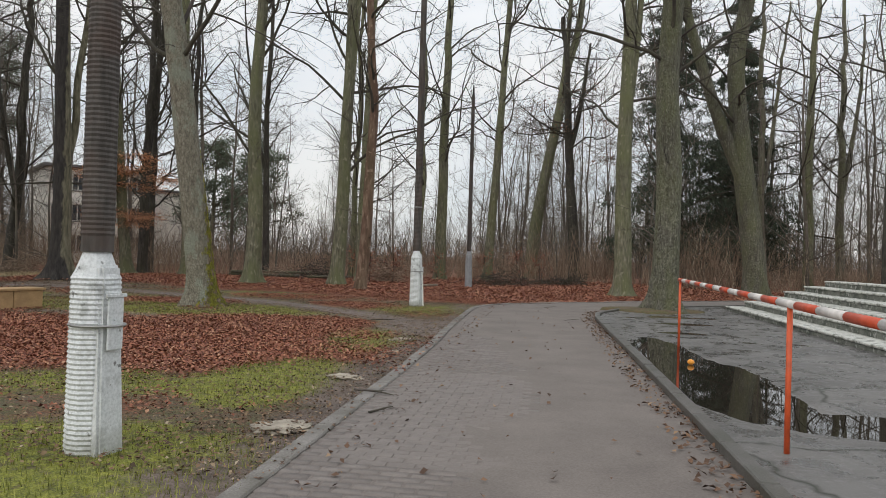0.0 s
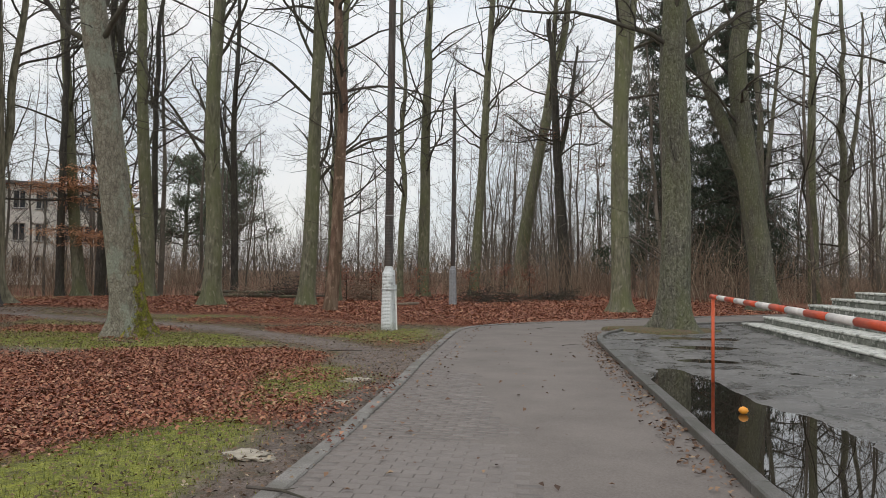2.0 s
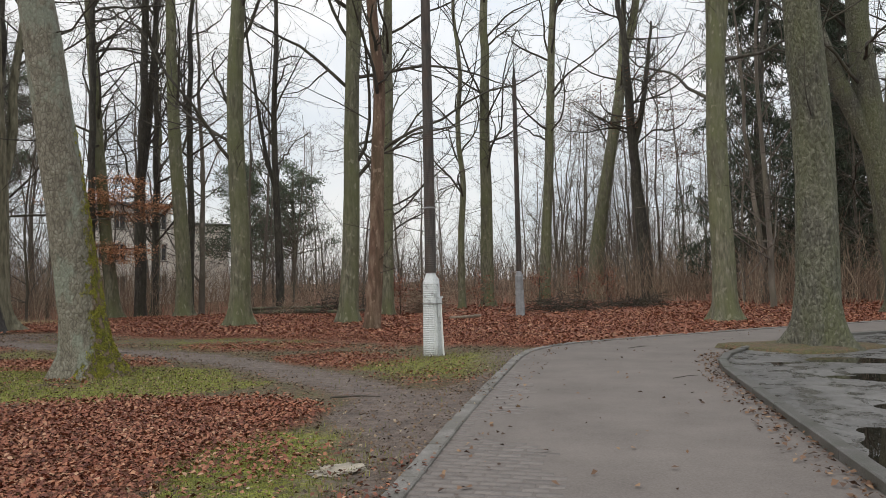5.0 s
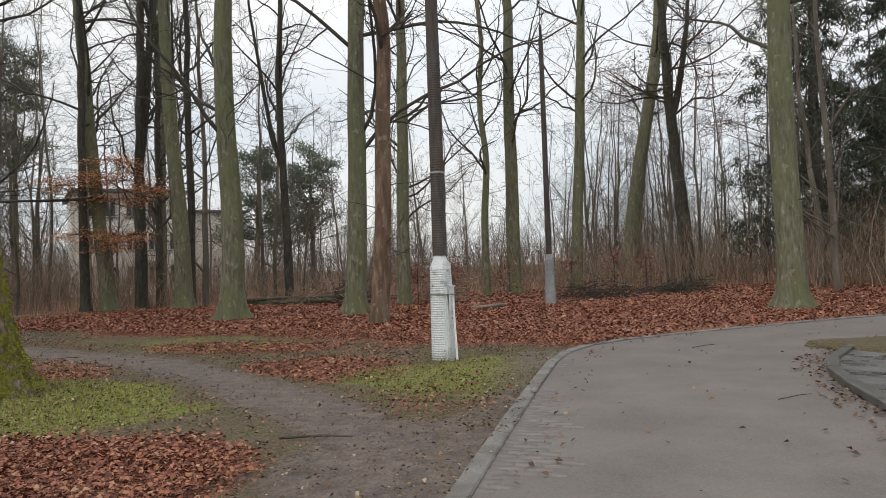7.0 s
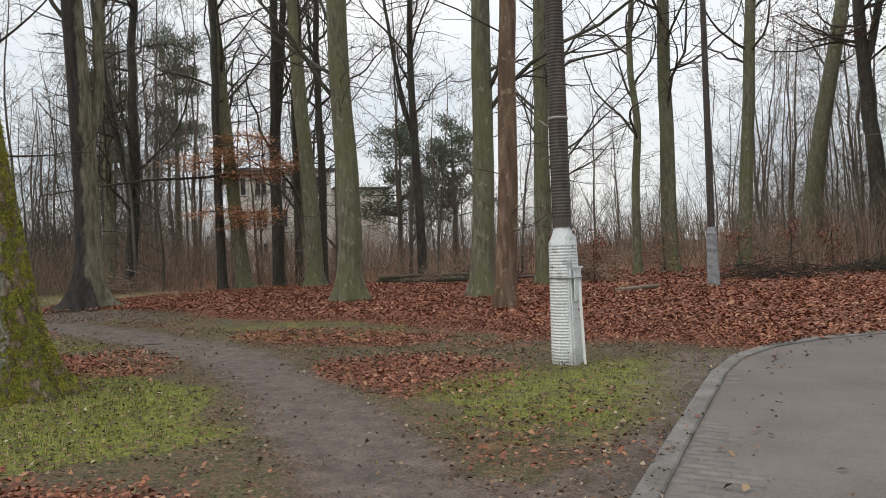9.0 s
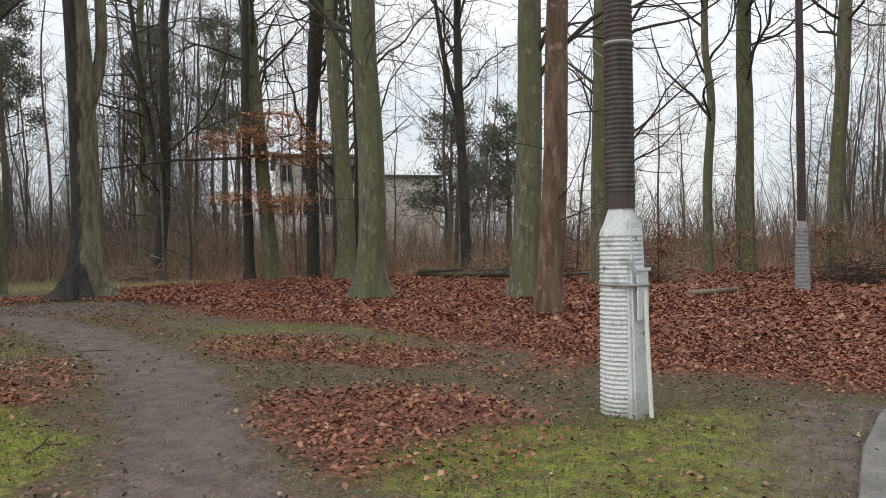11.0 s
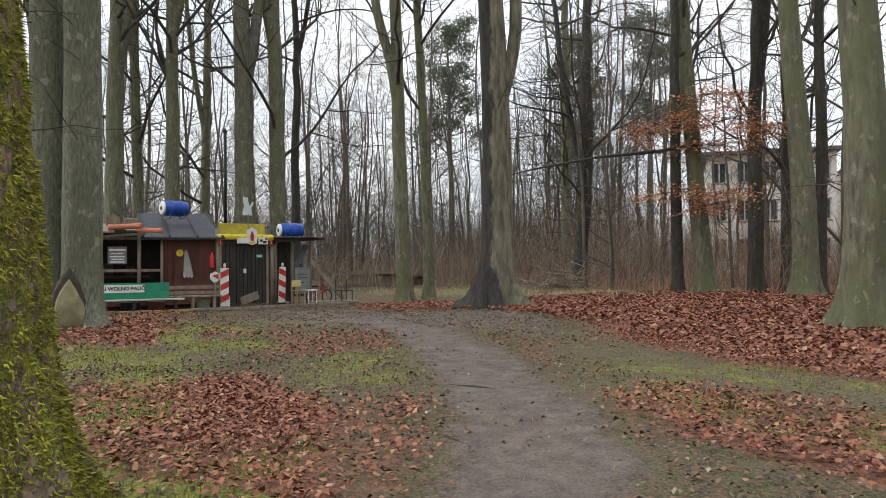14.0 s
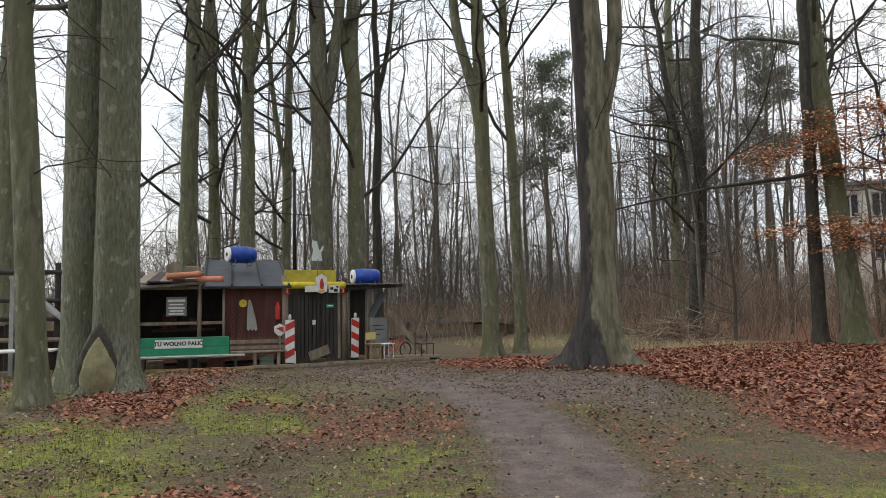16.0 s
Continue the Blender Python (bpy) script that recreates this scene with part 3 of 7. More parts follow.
def cover(x, y):
    """How far fallen leaves, moss and trodden earth cover the ground at (x, y)."""
    x, y = np.asarray(x, float), np.asarray(y, float)
    n = fbm(x, y, 0.45, 9)
    wood = np.maximum(smooth(21.6, 23.2, y + 0.17 * (x + 6) + 1.6 * (n - 0.5)) * smooth(-24, -19, x + 0.5 * (y - 26)), 0.75 * smooth(33, 40, y) * smooth(75, 50, y))
    wood = np.where(x > 0, smooth(23, 26, y - 0.75 * x + 1.0), wood)
    leaf = np.maximum(np.maximum(0.92 * wood, blobs(x, y, LITTER)), 0.42 * smooth(0.38, 0.68, n))
    moss = blobs(x, y, MOSSY) * smooth(0.2, 0.5, fbm(x, y, 0.9, 21) + 0.12)
    moss = np.maximum(moss, 0.35 * smooth(0.5, 0.7, fbm(x, y, 0.35, 33)) * (1 - wood))
    d = np.full(x.shape, 99.0)
    for px, py in FOOTPATH:
        d = np.minimum(d, np.hypot(x - px, y - py))
    wide = 0.34 + 0.3 * (fbm(x, y, 0.7, 41) - 0.5)
    trod = smooth(wide + 0.45, wide - 0.15, d)
    el = np.interp(y, EDGE_L[:, 1], EDGE_L[:, 0])
    verge = np.where(y < 21.5, smooth(1.25, 0.25, el - x + 0.9 * (n - 0.5)), 0) * 0.7
    earth = np.maximum(np.maximum(trod, blobs(x, y, BARE)), verge)
    leaf = leaf * (1 - 0.92 * trod) * (1 - 0.6 * blobs(x, y, BARE)) * (1 - 0.8 * moss) * (1 - 0.5 * verge)
    moss = moss * (1 - trod)
    return leaf, moss, earth


def lines(stops):
    """Grid lines: stops of (start, step), with the last start as the end."""
    out = []
    for (a, s), (b, _) in zip(stops, stops[1:]):
        out.extend(np.linspace(a, b, max(1, round((b - a) / s)), endpoint=False))
    return np.array(out + [stops[-1][0]])


gx = lines([(-3000, 600), (-600, 120), (-120, 12), (-48, 1.5), (-28, 0.25), (8, 1.5), (40, 10), (120, 120), (600, 600), (3000, 1)])
gy = lines([(-3000, 600), (-600, 120), (-120, 12), (-12, 1.5), (2, 0.25), (30, 0.6), (56, 4), (120, 120), (600, 600), (3000, 1)])
X, Y = np.meshgrid(gx, gy, indexing='ij')
Z = rise(X, Y) + 0.035 * (fbm(X, Y, 0.9, 3) - 0.5) * smooth(60, 20, np.hypot(X + 8, Y - 18))
under = in_poly(X, Y, ROAD) | in_poly(X, Y, APRON) | ((X > 5.6) & (X < 10) & (Y < 24))
Z = np.where(under, -0.14, Z - 0.02 * (np.abs(X) < 60))
nx, ny = len(gx), len(gy)
idx = np.arange(nx * ny).reshape(nx, ny)
quads = np.stack([idx[:-1, :-1], idx[1:, :-1], idx[1:, 1:], idx[:-1, 1:]], -1).reshape(-1, 4)
me = arrays_mesh("ground", np.stack([X, Y, Z], -1).reshape(-1, 3), quads)
cl, cm, cd = cover(X.ravel(), Y.ravel())
attr = me.color_attributes.new("cover", 'FLOAT_COLOR', 'POINT')
attr.data.foreach_set("color", np.stack([cl, cm, cd, np.ones_like(cl)], 1).astype(np.float32).ravel())
ground = tagged(link_mesh("ground", me, GROUND), "park ground of earth, moss and brown leaf litter", "ground", kind="structure")


def strip(name, left, right, z, mat, label, category, parent=None):
    """A flat band between two lines of equal count."""
    n = len(left)
    v = np.concatenate([np.c_[left, np.full(n, z)], np.c_[right, np.full(n, z)]])
    i = np.arange(n - 1)
    ob = link_mesh(name, arrays_mesh(name, v, np.stack([i, i + n, i + n + 1, i + 1], 1), False), mat, parent)
    return tagged(ob, label, category, kind="structure")


def even(pts, n):
    d = np.concatenate([[0], np.cumsum(np.hypot(*np.diff(pts, axis=0).T))])
    s = np.linspace(0, d[-1], n)
    return np.stack([np.interp(s, d, pts[:, 0]), np.interp(s, d, pts[:, 1])], 1)


LINE_L, LINE_R = even(EDGE_L, 240), even(EDGE_R, 240)
road = strip("road", LINE_L, LINE_R, -0.0055, SAND, "park lane of grey paving blocks in sandy joints", "road")


def kerb_run(name, line, width, z0, z1, mat, length, label, lo, hi):
    """Kerb stones laid end to end along a line; each stone is a part."""
    root = thing(name, Matrix(), label, "kerb", kind="structure")
    p = resample(line, length)
    rng = random.Random(4)
    for a, b in zip(p, p[1:]):
        if not (lo < a[1] < hi and a[0] < 14):
            continue
        t = b - a
        n = np.array((-t[1], t[0])) / np.hypot(*t)
        g = t / np.hypot(*t) * 0.004
        dz = rng.uniform(-0.006, 0.006)
        bm = bmesh.new()
        q = [a + g, b - g, b - g + n * width, a + g + n * width]
        lowv = [bm.verts.new((*c, z0)) for c in q]
        topv = [bm.verts.new((*c, z1 + dz)) for c in q]
        bm.faces.new(topv)
        for i in range(4):
            bm.faces.new((lowv[i], lowv[(i + 1) % 4], topv[(i + 1) % 4], topv[i]))
        bmesh.ops.recalc_face_normals(bm, faces=bm.faces[:])
        bmesh.ops.bevel(bm, geom=[e for e in bm.edges if all(v in topv for v in e.verts)], offset=0.012, segments=1, affect='EDGES')
        part("kerbstone", bm, mat, root)
    return root


kerb_run("kerb_west", EDGE_L, 0.15, -0.15, 0.02, KERB, 1.0, "low grey concrete edging stones beside the lane", -6, 32)
kerb_run("kerb_east", EDGE_R, -0.13, -0.15, 0.085, KERB_WET, 1.0, "raised damp concrete kerbstones along the lane", -6, 27)

# slabs of the wet yard, in a hollow that holds water
ax_, ay_ = lines([(1.6, 0.12), (5.9, 1)]), lines([(-12, 0.5), (0, 0.12), (25, 1)])
AX, AY = np.meshgrid(ax_, ay_, indexing='ij')
dip = blobs(AX, AY, [(2.5, 8.8, 0.75, 2.2, 1.0), (2.2, 12.0, 0.5, 2.0, 0.95), (3.3, 7.2, 1.2, 0.65, 0.9), (3.4, 17.6, 1.0, 0.5, 0.75), (3.1, 15.3, 0.6, 0.4, 0.7), (4.4, 14.0, 0.8, 0.35, 0.65), (3.8, 19.6, 1.0, 0.5, 0.7), (2.6, 19, 0.6, 0.35, 0.6), (4.9, 17, 0.5, 0.4, 0.6)])
AZ = 0.032 - 0.046 * dip + 0.016 * (fbm(AX, AY, 1.1, 51) - 0.5) + 0.022 * (fbm(AX * 0.8, AY * 1.3, 2.6, 57) - 0.5)
# the yard is cut into large slabs, each with its own slight tilt
slab_id = np.floor((AX - 1.6 + 0.05 * np.sin(AY * 3)) / 1.45) * 7 + np.floor((AY + 0.06 * np.sin(AX * 4)) / 1.9)
AZ += 0.006 * (np.sin(slab_id * 12.9898) * 43758.5453 % 1 - 0.5)
inside = in_poly(AX, AY, APRON)
na, nb_ = AX.shape
ids = np.arange(na * nb_).reshape(na, nb_)
q4 = np.stack([ids[:-1, :-1], ids[1:, :-1], ids[1:, 1:], ids[:-1, 1:]], -1).reshape(-1, 4)
keep = inside.ravel()[q4].any(1)
ed = np.interp(AY, EDGE_R[:, 1], EDGE_R[:, 0])
AXc = np.where(AY < 21.0, np.maximum(AX, ed + 0.1), AX)
me = arrays_mesh("yard", np.stack([AXc, AY, AZ], -1).reshape(-1, 3), q4[keep])
yard = tagged(link_mesh("pavement", me, SLAB), "wet dark asphalt yard with shallow hollows beside the terrace", "pavement", kind="structure")

wx, wy = lines([(1.72, 0.5), (5.72, 1)]), lines([(-10, 1.0), (22, 1)])
WX, WY = np.meshgrid(wx, wy, indexing='ij')
ids = np.arange(WX.size).reshape(WX.shape)
q4 = np.stack([ids[:-1, :-1], ids[1:, :-1], ids[1:, 1:], ids[:-1, 1:]], -1).reshape(-1, 4)
WXc = np.where(WX < 1.8, np.interp(WY, EDGE_R[:, 1], EDGE_R[:, 0]) + 0.08, WX)
me = arrays_mesh("puddle", np.stack([WXc, WY, np.full(WX.shape, 0.004)], -1).reshape(-1, 3), q4)
tagged(link_mesh("puddle", me, WATER), "still rainwater standing in the hollows of the yard", "puddle", kind="structure")

# raised earth round the tree at the kerb corner
bm = bmesh.new()
ring = [[bm.verts.new((3.35 + (1.25 + 0.18 * math.sin(3 * a) + 0.12 * math.sin(5 * a + 1)) * f * math.cos(a), 21.35 + (0.95 + 0.14 * math.sin(4 * a + 2)) * f * math.sin(a), z)) for a in (math.tau * i / 40 for i in range(40))] for f, z in ((1.04, 0.0), (1.0, 0.07), (0.86, 0.1), (0.45, 0.13))]
for lo_, hi_ in zip(ring, ring[1:]):
    for i in range(40):
        bm.faces.new((lo_[i], lo_[(i + 1) % 40], hi_[(i + 1) % 40], hi_[i]))
bm.faces.new(ring[-1])
tagged(part("tree_pit", bm, GROUND, None, "", True), "low patch of dark earth round a trunk in the yard", "earth", kind="structure")

rng = random.Random(8)
# terrace of concrete steps
terrace = thing("terrace", Matrix(), "weathered grey-green concrete terrace steps with worn white edges", "steps", kind="structure")
RISER, TREAD = 0.172, 0.52
for k in range(6):
    x0 = STEPS_X + k * TREAD
    y1 = STEPS_END - 0.12 * k
    bm = bmesh.new()
    box(bm, x0, -12, -0.1, STEPS_X + 6 * TREAD + 1.5, y1, (k + 1) * RISER - 0.05, 0.012)
    st = part("step", bm, TERRACE, terrace)
    y = -12.0
    while y < y1 - 0.3:
        ln = min(2.4, y1 - y)
        bm = bmesh.new()
        box(bm, x0 - 0.035, y + 0.006, (k + 1) * RISER - 0.05, x0 + TREAD + 0.03, y + ln - 0.006, (k + 1) * RISER + rng.uniform(-0.006, 0.006), 0.014)
        part("tread_slab", bm, NOSING, terrace, "worn whitish step edge")
        y += ln

# barrier with a striped rail
barrier = thing("barrier", Matrix(), "orange steel barrier with a red and white striped rail", "barrier")
P0, P1 = Vector((2.22, 6.0, 0)), Vector((2.63, 12.95, 0))
along = (P1 - P0).normalized()
P_2 = P0 - along * 7.2
for p in (P_2, P0, P1):
    bm = bmesh.new()
    rod(bm, p + Vector((0, 0, -0.1)), p + Vector((0, 0, 1.11)), 0.021, 12)
    part("post", bm, ORANGE, barrier, "orange painted steel post", True)
run = (P1 - P_2).length + 0.12
s, k = 0.0, 0
while s < run:
    ln = min(0.52, run - s)
    bm = bmesh.new()
    a, b = P1 + along * (0.12 - s) + Vector((0, 0, 1.13)), P1 + along * (0.12 - s - ln) + Vector((0, 0, 1.13))
    rod(bm, a, b, 0.031, 12)
    part("rail_band", bm, RAIL_RED if k % 2 == 0 else RAIL_WHITE, barrier, "red band" if k % 2 == 0 else "white band", True)
    s, k = s + ln, k + 1

# a toy ball in the water
bm = bmesh.new()
lathe(bm, [(0.0, 0.012), (0.01, 0.035), (0.035, 0.05), (0.06, 0.04), (0.075, 0.015)], 14, pose(2.42, 10.75, 0.004))
tagged(part("ball", bm, simple("orange_rubber", (0.75, 0.3, 0.03), 0.5), None, "", True), "small orange ball floating in the puddle", "ball")


# ---- branches ----
def tubes(P, R, k):
    """Tubes round many lines at once: P (m, n, 3), R (m, n)."""
    m_, n_, _ = P.shape
    T = np.gradient(P, axis=1)
    T /= np.linalg.norm(T, axis=2, keepdims=True) + 1e-9
    mean = T.mean(1)
    ref = np.where(np.abs(mean[:, 2:3]) > 0.8, np.array([[1.0, 0, 0]]), np.array([[0, 0, 1.0]]))
    U = np.cross(T, ref[:, None, :])
    U /= np.linalg.norm(U, axis=2, keepdims=True) + 1e-9
    W = np.cross(T, U)
    a = np.arange(k) * 2 * np.pi / k
    V = P[:, :, None] + R[:, :, None, None] * (np.cos(a)[:, None] * U[:, :, None] + np.sin(a)[:, None] * W[:, :, None])
    base = (np.arange(m_)[:, None, None] * n_ + np.arange(n_ - 1)[None, :, None]) * k
    i, j = np.arange(k), (np.arange(k) + 1) % k
    Q = np.stack(np.broadcast_arrays(base + i, base + j, base + k + j, base + k + i), -1)
    return V.reshape(-1, 3), Q.reshape(-1, 4)


def sprout(P, R, per, lo, hi, angle, ratio, n, rng, up=0.25, wob=0.12, rmin=0.004, rratio=0.55, length=None):
    """Side branches of many branches at once."""
    m_, k, _ = P.shape
    total = m_ * per
    par = np.repeat(np.arange(m_), per)
    t = rng.uniform(lo, hi, total) * (k - 1)
    i = np.minimum(t.astype(int), k - 2)
    f = (t - i)[:, None]
    S = P[par, i] * (1 - f) + P[par, i + 1] * f
    D = P[par, i + 1] - P[par, i]
    D /= np.linalg.norm(D, axis=1, keepdims=True) + 1e-9
    r = R[par, i] * (1 - f[:, 0]) + R[par, i + 1] * f[:, 0]
    rnd = rng.normal(size=(total, 3))
    side = rnd - (rnd * D).sum(1, keepdims=True) * D
    side /= np.linalg.norm(side, axis=1, keepdims=True) + 1e-9
    an = np.radians(rng.uniform(angle[0], angle[1], total))[:, None]
    B = D * np.cos(an) + side * np.sin(an)
    plen = np.linalg.norm(np.diff(P, axis=1), axis=2).sum(1)[par]
    L = (plen * ratio if length is None else np.full(total, length)) * rng.uniform(0.6, 1.25, total) * (1.15 - 0.6 * t / (k - 1))
    pts = np.empty((total, n, 3))
    pts[:, 0] = S
    step = (L / (n - 1))[:, None]
    d = B
    for q in range(1, n):
        d = d + rng.normal(scale=wob, size=(total, 3)) + np.array([0, 0, up / n])
        d /= np.linalg.norm(d, axis=1, keepdims=True)
        pts[:, q] = pts[:, q - 1] + d * step
    r0 = np.maximum(r * rratio, rmin)
    return pts, r0[:, None] * np.linspace(1, 0.3, n)[None]


def gather(sets):
    vs, qs, o = [], [], 0
    for v, q in sets:
        vs.append(v)
        qs.append(q + o)
        o += len(v)
    return np.concatenate(vs), np.concatenate(qs)


def trunk_line(H, lean, rng, n=26, crook=0.12, bend=0.0):
    z = np.linspace(0, 1, n) ** 1.15 * H
    p = np.stack([lean[0] * z, lean[1] * z, z], 1)
    wx_ = np.cumsum(rng.normal(scale=crook, size=(n, 2)), axis=0)
    wx_ -= wx_[0]
    wx_ *= np.linspace(0, 1, n)[:, None]
    p[:, :2] += 0.55 * wx_
    p[:, 0] += bend * np.sin(z / H * 3.0)
    return p


def trunk_mesh(p, r, rng, flare=0.5, sides=22, lobes=5, taper=0.62, ridges=0.05):
    """A trunk with a root flare, lobed at the foot and uneven above."""
    n = len(p)
    z = p[:, 2]
    zz = np.concatenate([[-0.25, 0.0, 0.06, 0.14, 0.25, 0.4, 0.6, 0.9, 1.3], z[z > 1.7]])
    c = np.stack([np.interp(zz, z, p[:, i]) for i in range(2)], 1)
    a = np.linspace(0, 2 * np.pi, sides, endpoint=False)
    ph = rng.uniform(0, 6.28, 4)
    H = z[-1]
    rr = r * (1 - taper * np.clip(zz, 0, None) / H)
    foot = flare * np.exp(-np.clip(zz, 0, None) / (0.22 + 0.1 * flare))
    lob = 0.5 + 0.5 * np.cos(lobes * a[None] + ph[0] + 0.8 * np.sin(2 * a[None] + ph[1]))
    rad = rr[:, None] * (1 + foot[:, None] * (0.25 + 1.15 * lob ** 1.5) + ridges * np.cos(3 * a[None] + ph[2] + 0.25 * zz[:, None]) + 0.6 * ridges * np.cos(5 * a[None] + ph[3] - 0.4 * zz[:, None]))
    rad *= 1 + rng.normal(scale=0.018, size=rad.shape)
    V = np.stack([c[:, 0:1] + rad * np.cos(a), c[:, 1:2] + rad * np.sin(a), np.broadcast_to(zz[:, None], rad.shape)], -1)
    k, m_ = sides, len(zz)
    b = np.arange(m_ - 1)[:, None] * k
    i, j = np.arange(k), (np.arange(k) + 1) % k
    Q = np.stack(np.broadcast_arrays(b + i, b + j, b + k + j, b + k + i), -1).reshape(-1, 4)
    return V.reshape(-1, 3), Q, np.interp(z, zz, rr)


def bent(bends, H, rng, crook, start=0.0):
    """A smooth line through a few bends, carried on upwards from the last."""
    b = [(0.0, 0.0, 0.0)] if start == 0 else []
    b += [tuple(v) for v in bends]
    (z0, x0, y0), (z1, x1, y1) = b[-2], b[-1]
    k = (H - z1) / max(0.5, z1 - z0) * 0.4
    b.append((H, x1 + (x1 - x0) * k, y1 + (y1 - y0) * k))
    b = np.array(b)
    fine = np.linspace(start, H, 121)
    xy = np.stack([np.interp(fine, b[:, 0], b[:, i]) for i in (1, 2)], 1)
    for _ in range(40):
        xy[1:-1] = (xy[:-2] + 2 * xy[1:-1] + xy[2:]) / 4
    z = start + np.linspace(0, 1, 26) ** 1.15 * (H - start)
    p = np.stack([np.interp(z, fine, xy[:, 0]), np.interp(z, fine, xy[:, 1]), z], 1)
    wob = np.cumsum(rng.normal(scale=crook, size=(26, 2)), axis=0)
    p[:, :2] += 0.16 * (wob - wob[0]) * np.linspace(0, 1, 26)[:, None]
    return p


TREES = 0


def broadleaf(x, y, r, H, lean=(0, 0), mat=None, label="", limbs=13, lo=0.24, fork=None, crook=0.10, bend=0.0, twigs=5, flare=0.5, spread=(30, 74), ratio=0.3, z=None, seed=None, name="tree", lobes=5, droop=0.1, axis=None, stem=None):
    """A bare tree: trunk with root flare, optional second stem, limbs, branches and twigs.
    axis: bends of the trunk as (height, dx, dy); stem: radius and bends of a second stem."""
    global TREES
    TREES += 1
    rng = np.random.default_rng(seed if seed is not None else 100 + TREES)
    root = thing(name, pose(x, y, float(rise(x, y)) - 0.03 if z is None else z), label, "tree", "trees of the park wood")
    p = trunk_line(H, lean, rng, 26, crook, bend)
    if axis:
        p = bent(axis, H, rng, crook)
    V, Q, R = trunk_mesh(p, r, rng, flare, lobes=lobes)
    sets = [(V, Q)]
    stems = [(p, R)]
    if fork:
        fz, fr, fl = fork[0], fork[1], fork[2]
        i0 = int(np.argmin(np.abs(p[:, 2] - fz)))
        hh = H - fz - 1
        zz = np.linspace(0, 1, 22)
        q = np.stack([p[i0, 0] + fl[0] * (zz * hh * 0.4 + 1.2 * (1 - np.exp(-zz * 7))), p[i0, 1] + fl[1] * (zz * hh * 0.4 + 1.2 * (1 - np.exp(-zz * 7))), p[i0, 2] - 0.2 + zz * hh], 1)
        q[:, :2] += 0.25 * np.cumsum(rng.normal(scale=crook, size=(22, 2)), axis=0) * zz[:, None]
        Rq = np.linspace(fr, fr * 0.35, 22)
        sets.append(tubes(q[None], Rq[None], 12))
        stems.append((q, Rq))
    if stem:
        q = bent(stem[1], H - 1.5, rng, crook * 0.5, stem[1][0][0])
        Rq = np.linspace(stem[0], stem[0] * 0.35, len(q))
        sets.append(tubes(q[None], Rq[None], 12))
        stems.append((q, Rq))
    link_mesh("trunk", arrays_mesh("trunk", *gather(sets)), mat, root)
    crown = []
    for q, Rq in stems:
        share = limbs if len(stems) == 1 else max(6, limbs * 2 // 3)
        A, RA = sprout(q[None], np.minimum(Rq, 0.16)[None], share + 3, lo, 0.98, spread, ratio, 9, rng, 0.6 - droop, 0.19, 0.02, 0.4)
        B, RB = sprout(A, RA, 7, 0.15, 1.0, (30, 75), 0.5, 6, rng, 0.15, 0.17, 0.008, 0.48)
        C, RC = sprout(B, RB, twigs if y < 40 and x > -26 else 4, 0.1, 1.0, (30, 70), 0.52, 4, rng, -0.1, 0.2, 0.0045, 0.48)
        D, RD = sprout(C, RC, 2 if y < 32 and x > -24 else 1, 0.15, 1.0, (25, 65), 0.5, 2, rng, -0.2, 0.12, 0.0032, 0.6)
        crown += [tubes(A, RA, 5), tubes(B, RB, 4), tubes(C, RC, 3), tubes(D, RD, 3)]
        A2, RA2 = sprout(q[None], np.minimum(Rq, 0.05)[None], 5, max(0.1, lo - 0.18), lo + 0.1, (55, 95), 0.1, 6, rng, 0.1, 0.15, 0.008, 0.3)
        B2, RB2 = sprout(A2, RA2, 5, 0.2, 1, (25, 60), 0.5, 4, rng, 0.0, 0.15, 0.004, 0.5)
        crown += [tubes(A2, RA2, 3), tubes(B2, RB2, 3)]
    link_mesh("crown", arrays_mesh("crown", *gather(crown)), TWIG, root, "bare dark branches and fine twigs")
    return root


def leaf_quads(c, s, rng, tilt):
    """Curled leaves, folded along the midrib."""
    n = len(c)
    a = rng.uniform(0, 2 * np.pi, n)
    d = np.stack([np.cos(a), np.sin(a), rng.normal(scale=tilt, size=n)], 1)
    d /= np.linalg.norm(d, axis=1, keepdims=True)
    w = np.stack([-np.sin(a), np.cos(a), rng.normal(scale=tilt, size=n)], 1)
    up = np.cross(d, w)
    s = s[:, None]
    curl = rng.uniform(0.05, 0.45, n)[:, None]
    tail, tip = c - d * s * 0.5 + up * s * curl * 0.2, c + d * s * 0.5 + up * s * curl * 0.3
    left, right = c + w * s * 0.36 + up * s * curl, c - w * s * 0.36 + up * s * curl * 0.7
    V = np.stack([tail, left, tip, right], 1).reshape(-1, 3)
    return V, np.arange(n * 4).reshape(n, 4)


# ---- trees of the wood, nearest first ----
GB, DK = "grey-green barked bare tree on the leaf-strewn ground", "dark-barked bare tree at the edge of the wood"
moss_tree = broadleaf(-7.83, 16.67, 0.33, 17, (-0.11, -0.075), BARK_MOSS, "leaning grey tree with thick green moss on its foot", 12, 0.36, flare=0.85, lobes=6, crook=0.06, seed=11, z=0.0)
broadleaf(-6.42, 25.85, 0.215, 17, (0.012, 0.01), BARK_RED, "peeled reddish dead trunk beside a living one", 6, 0.3, flare=0.35, crook=0.12, ratio=0.16, seed=12, axis=((1.8, 0.13, 0.04), (4.2, 0.18, 0.05), (7.0, 0.32, 0.09), (8.2, 0.15, 0.04)))
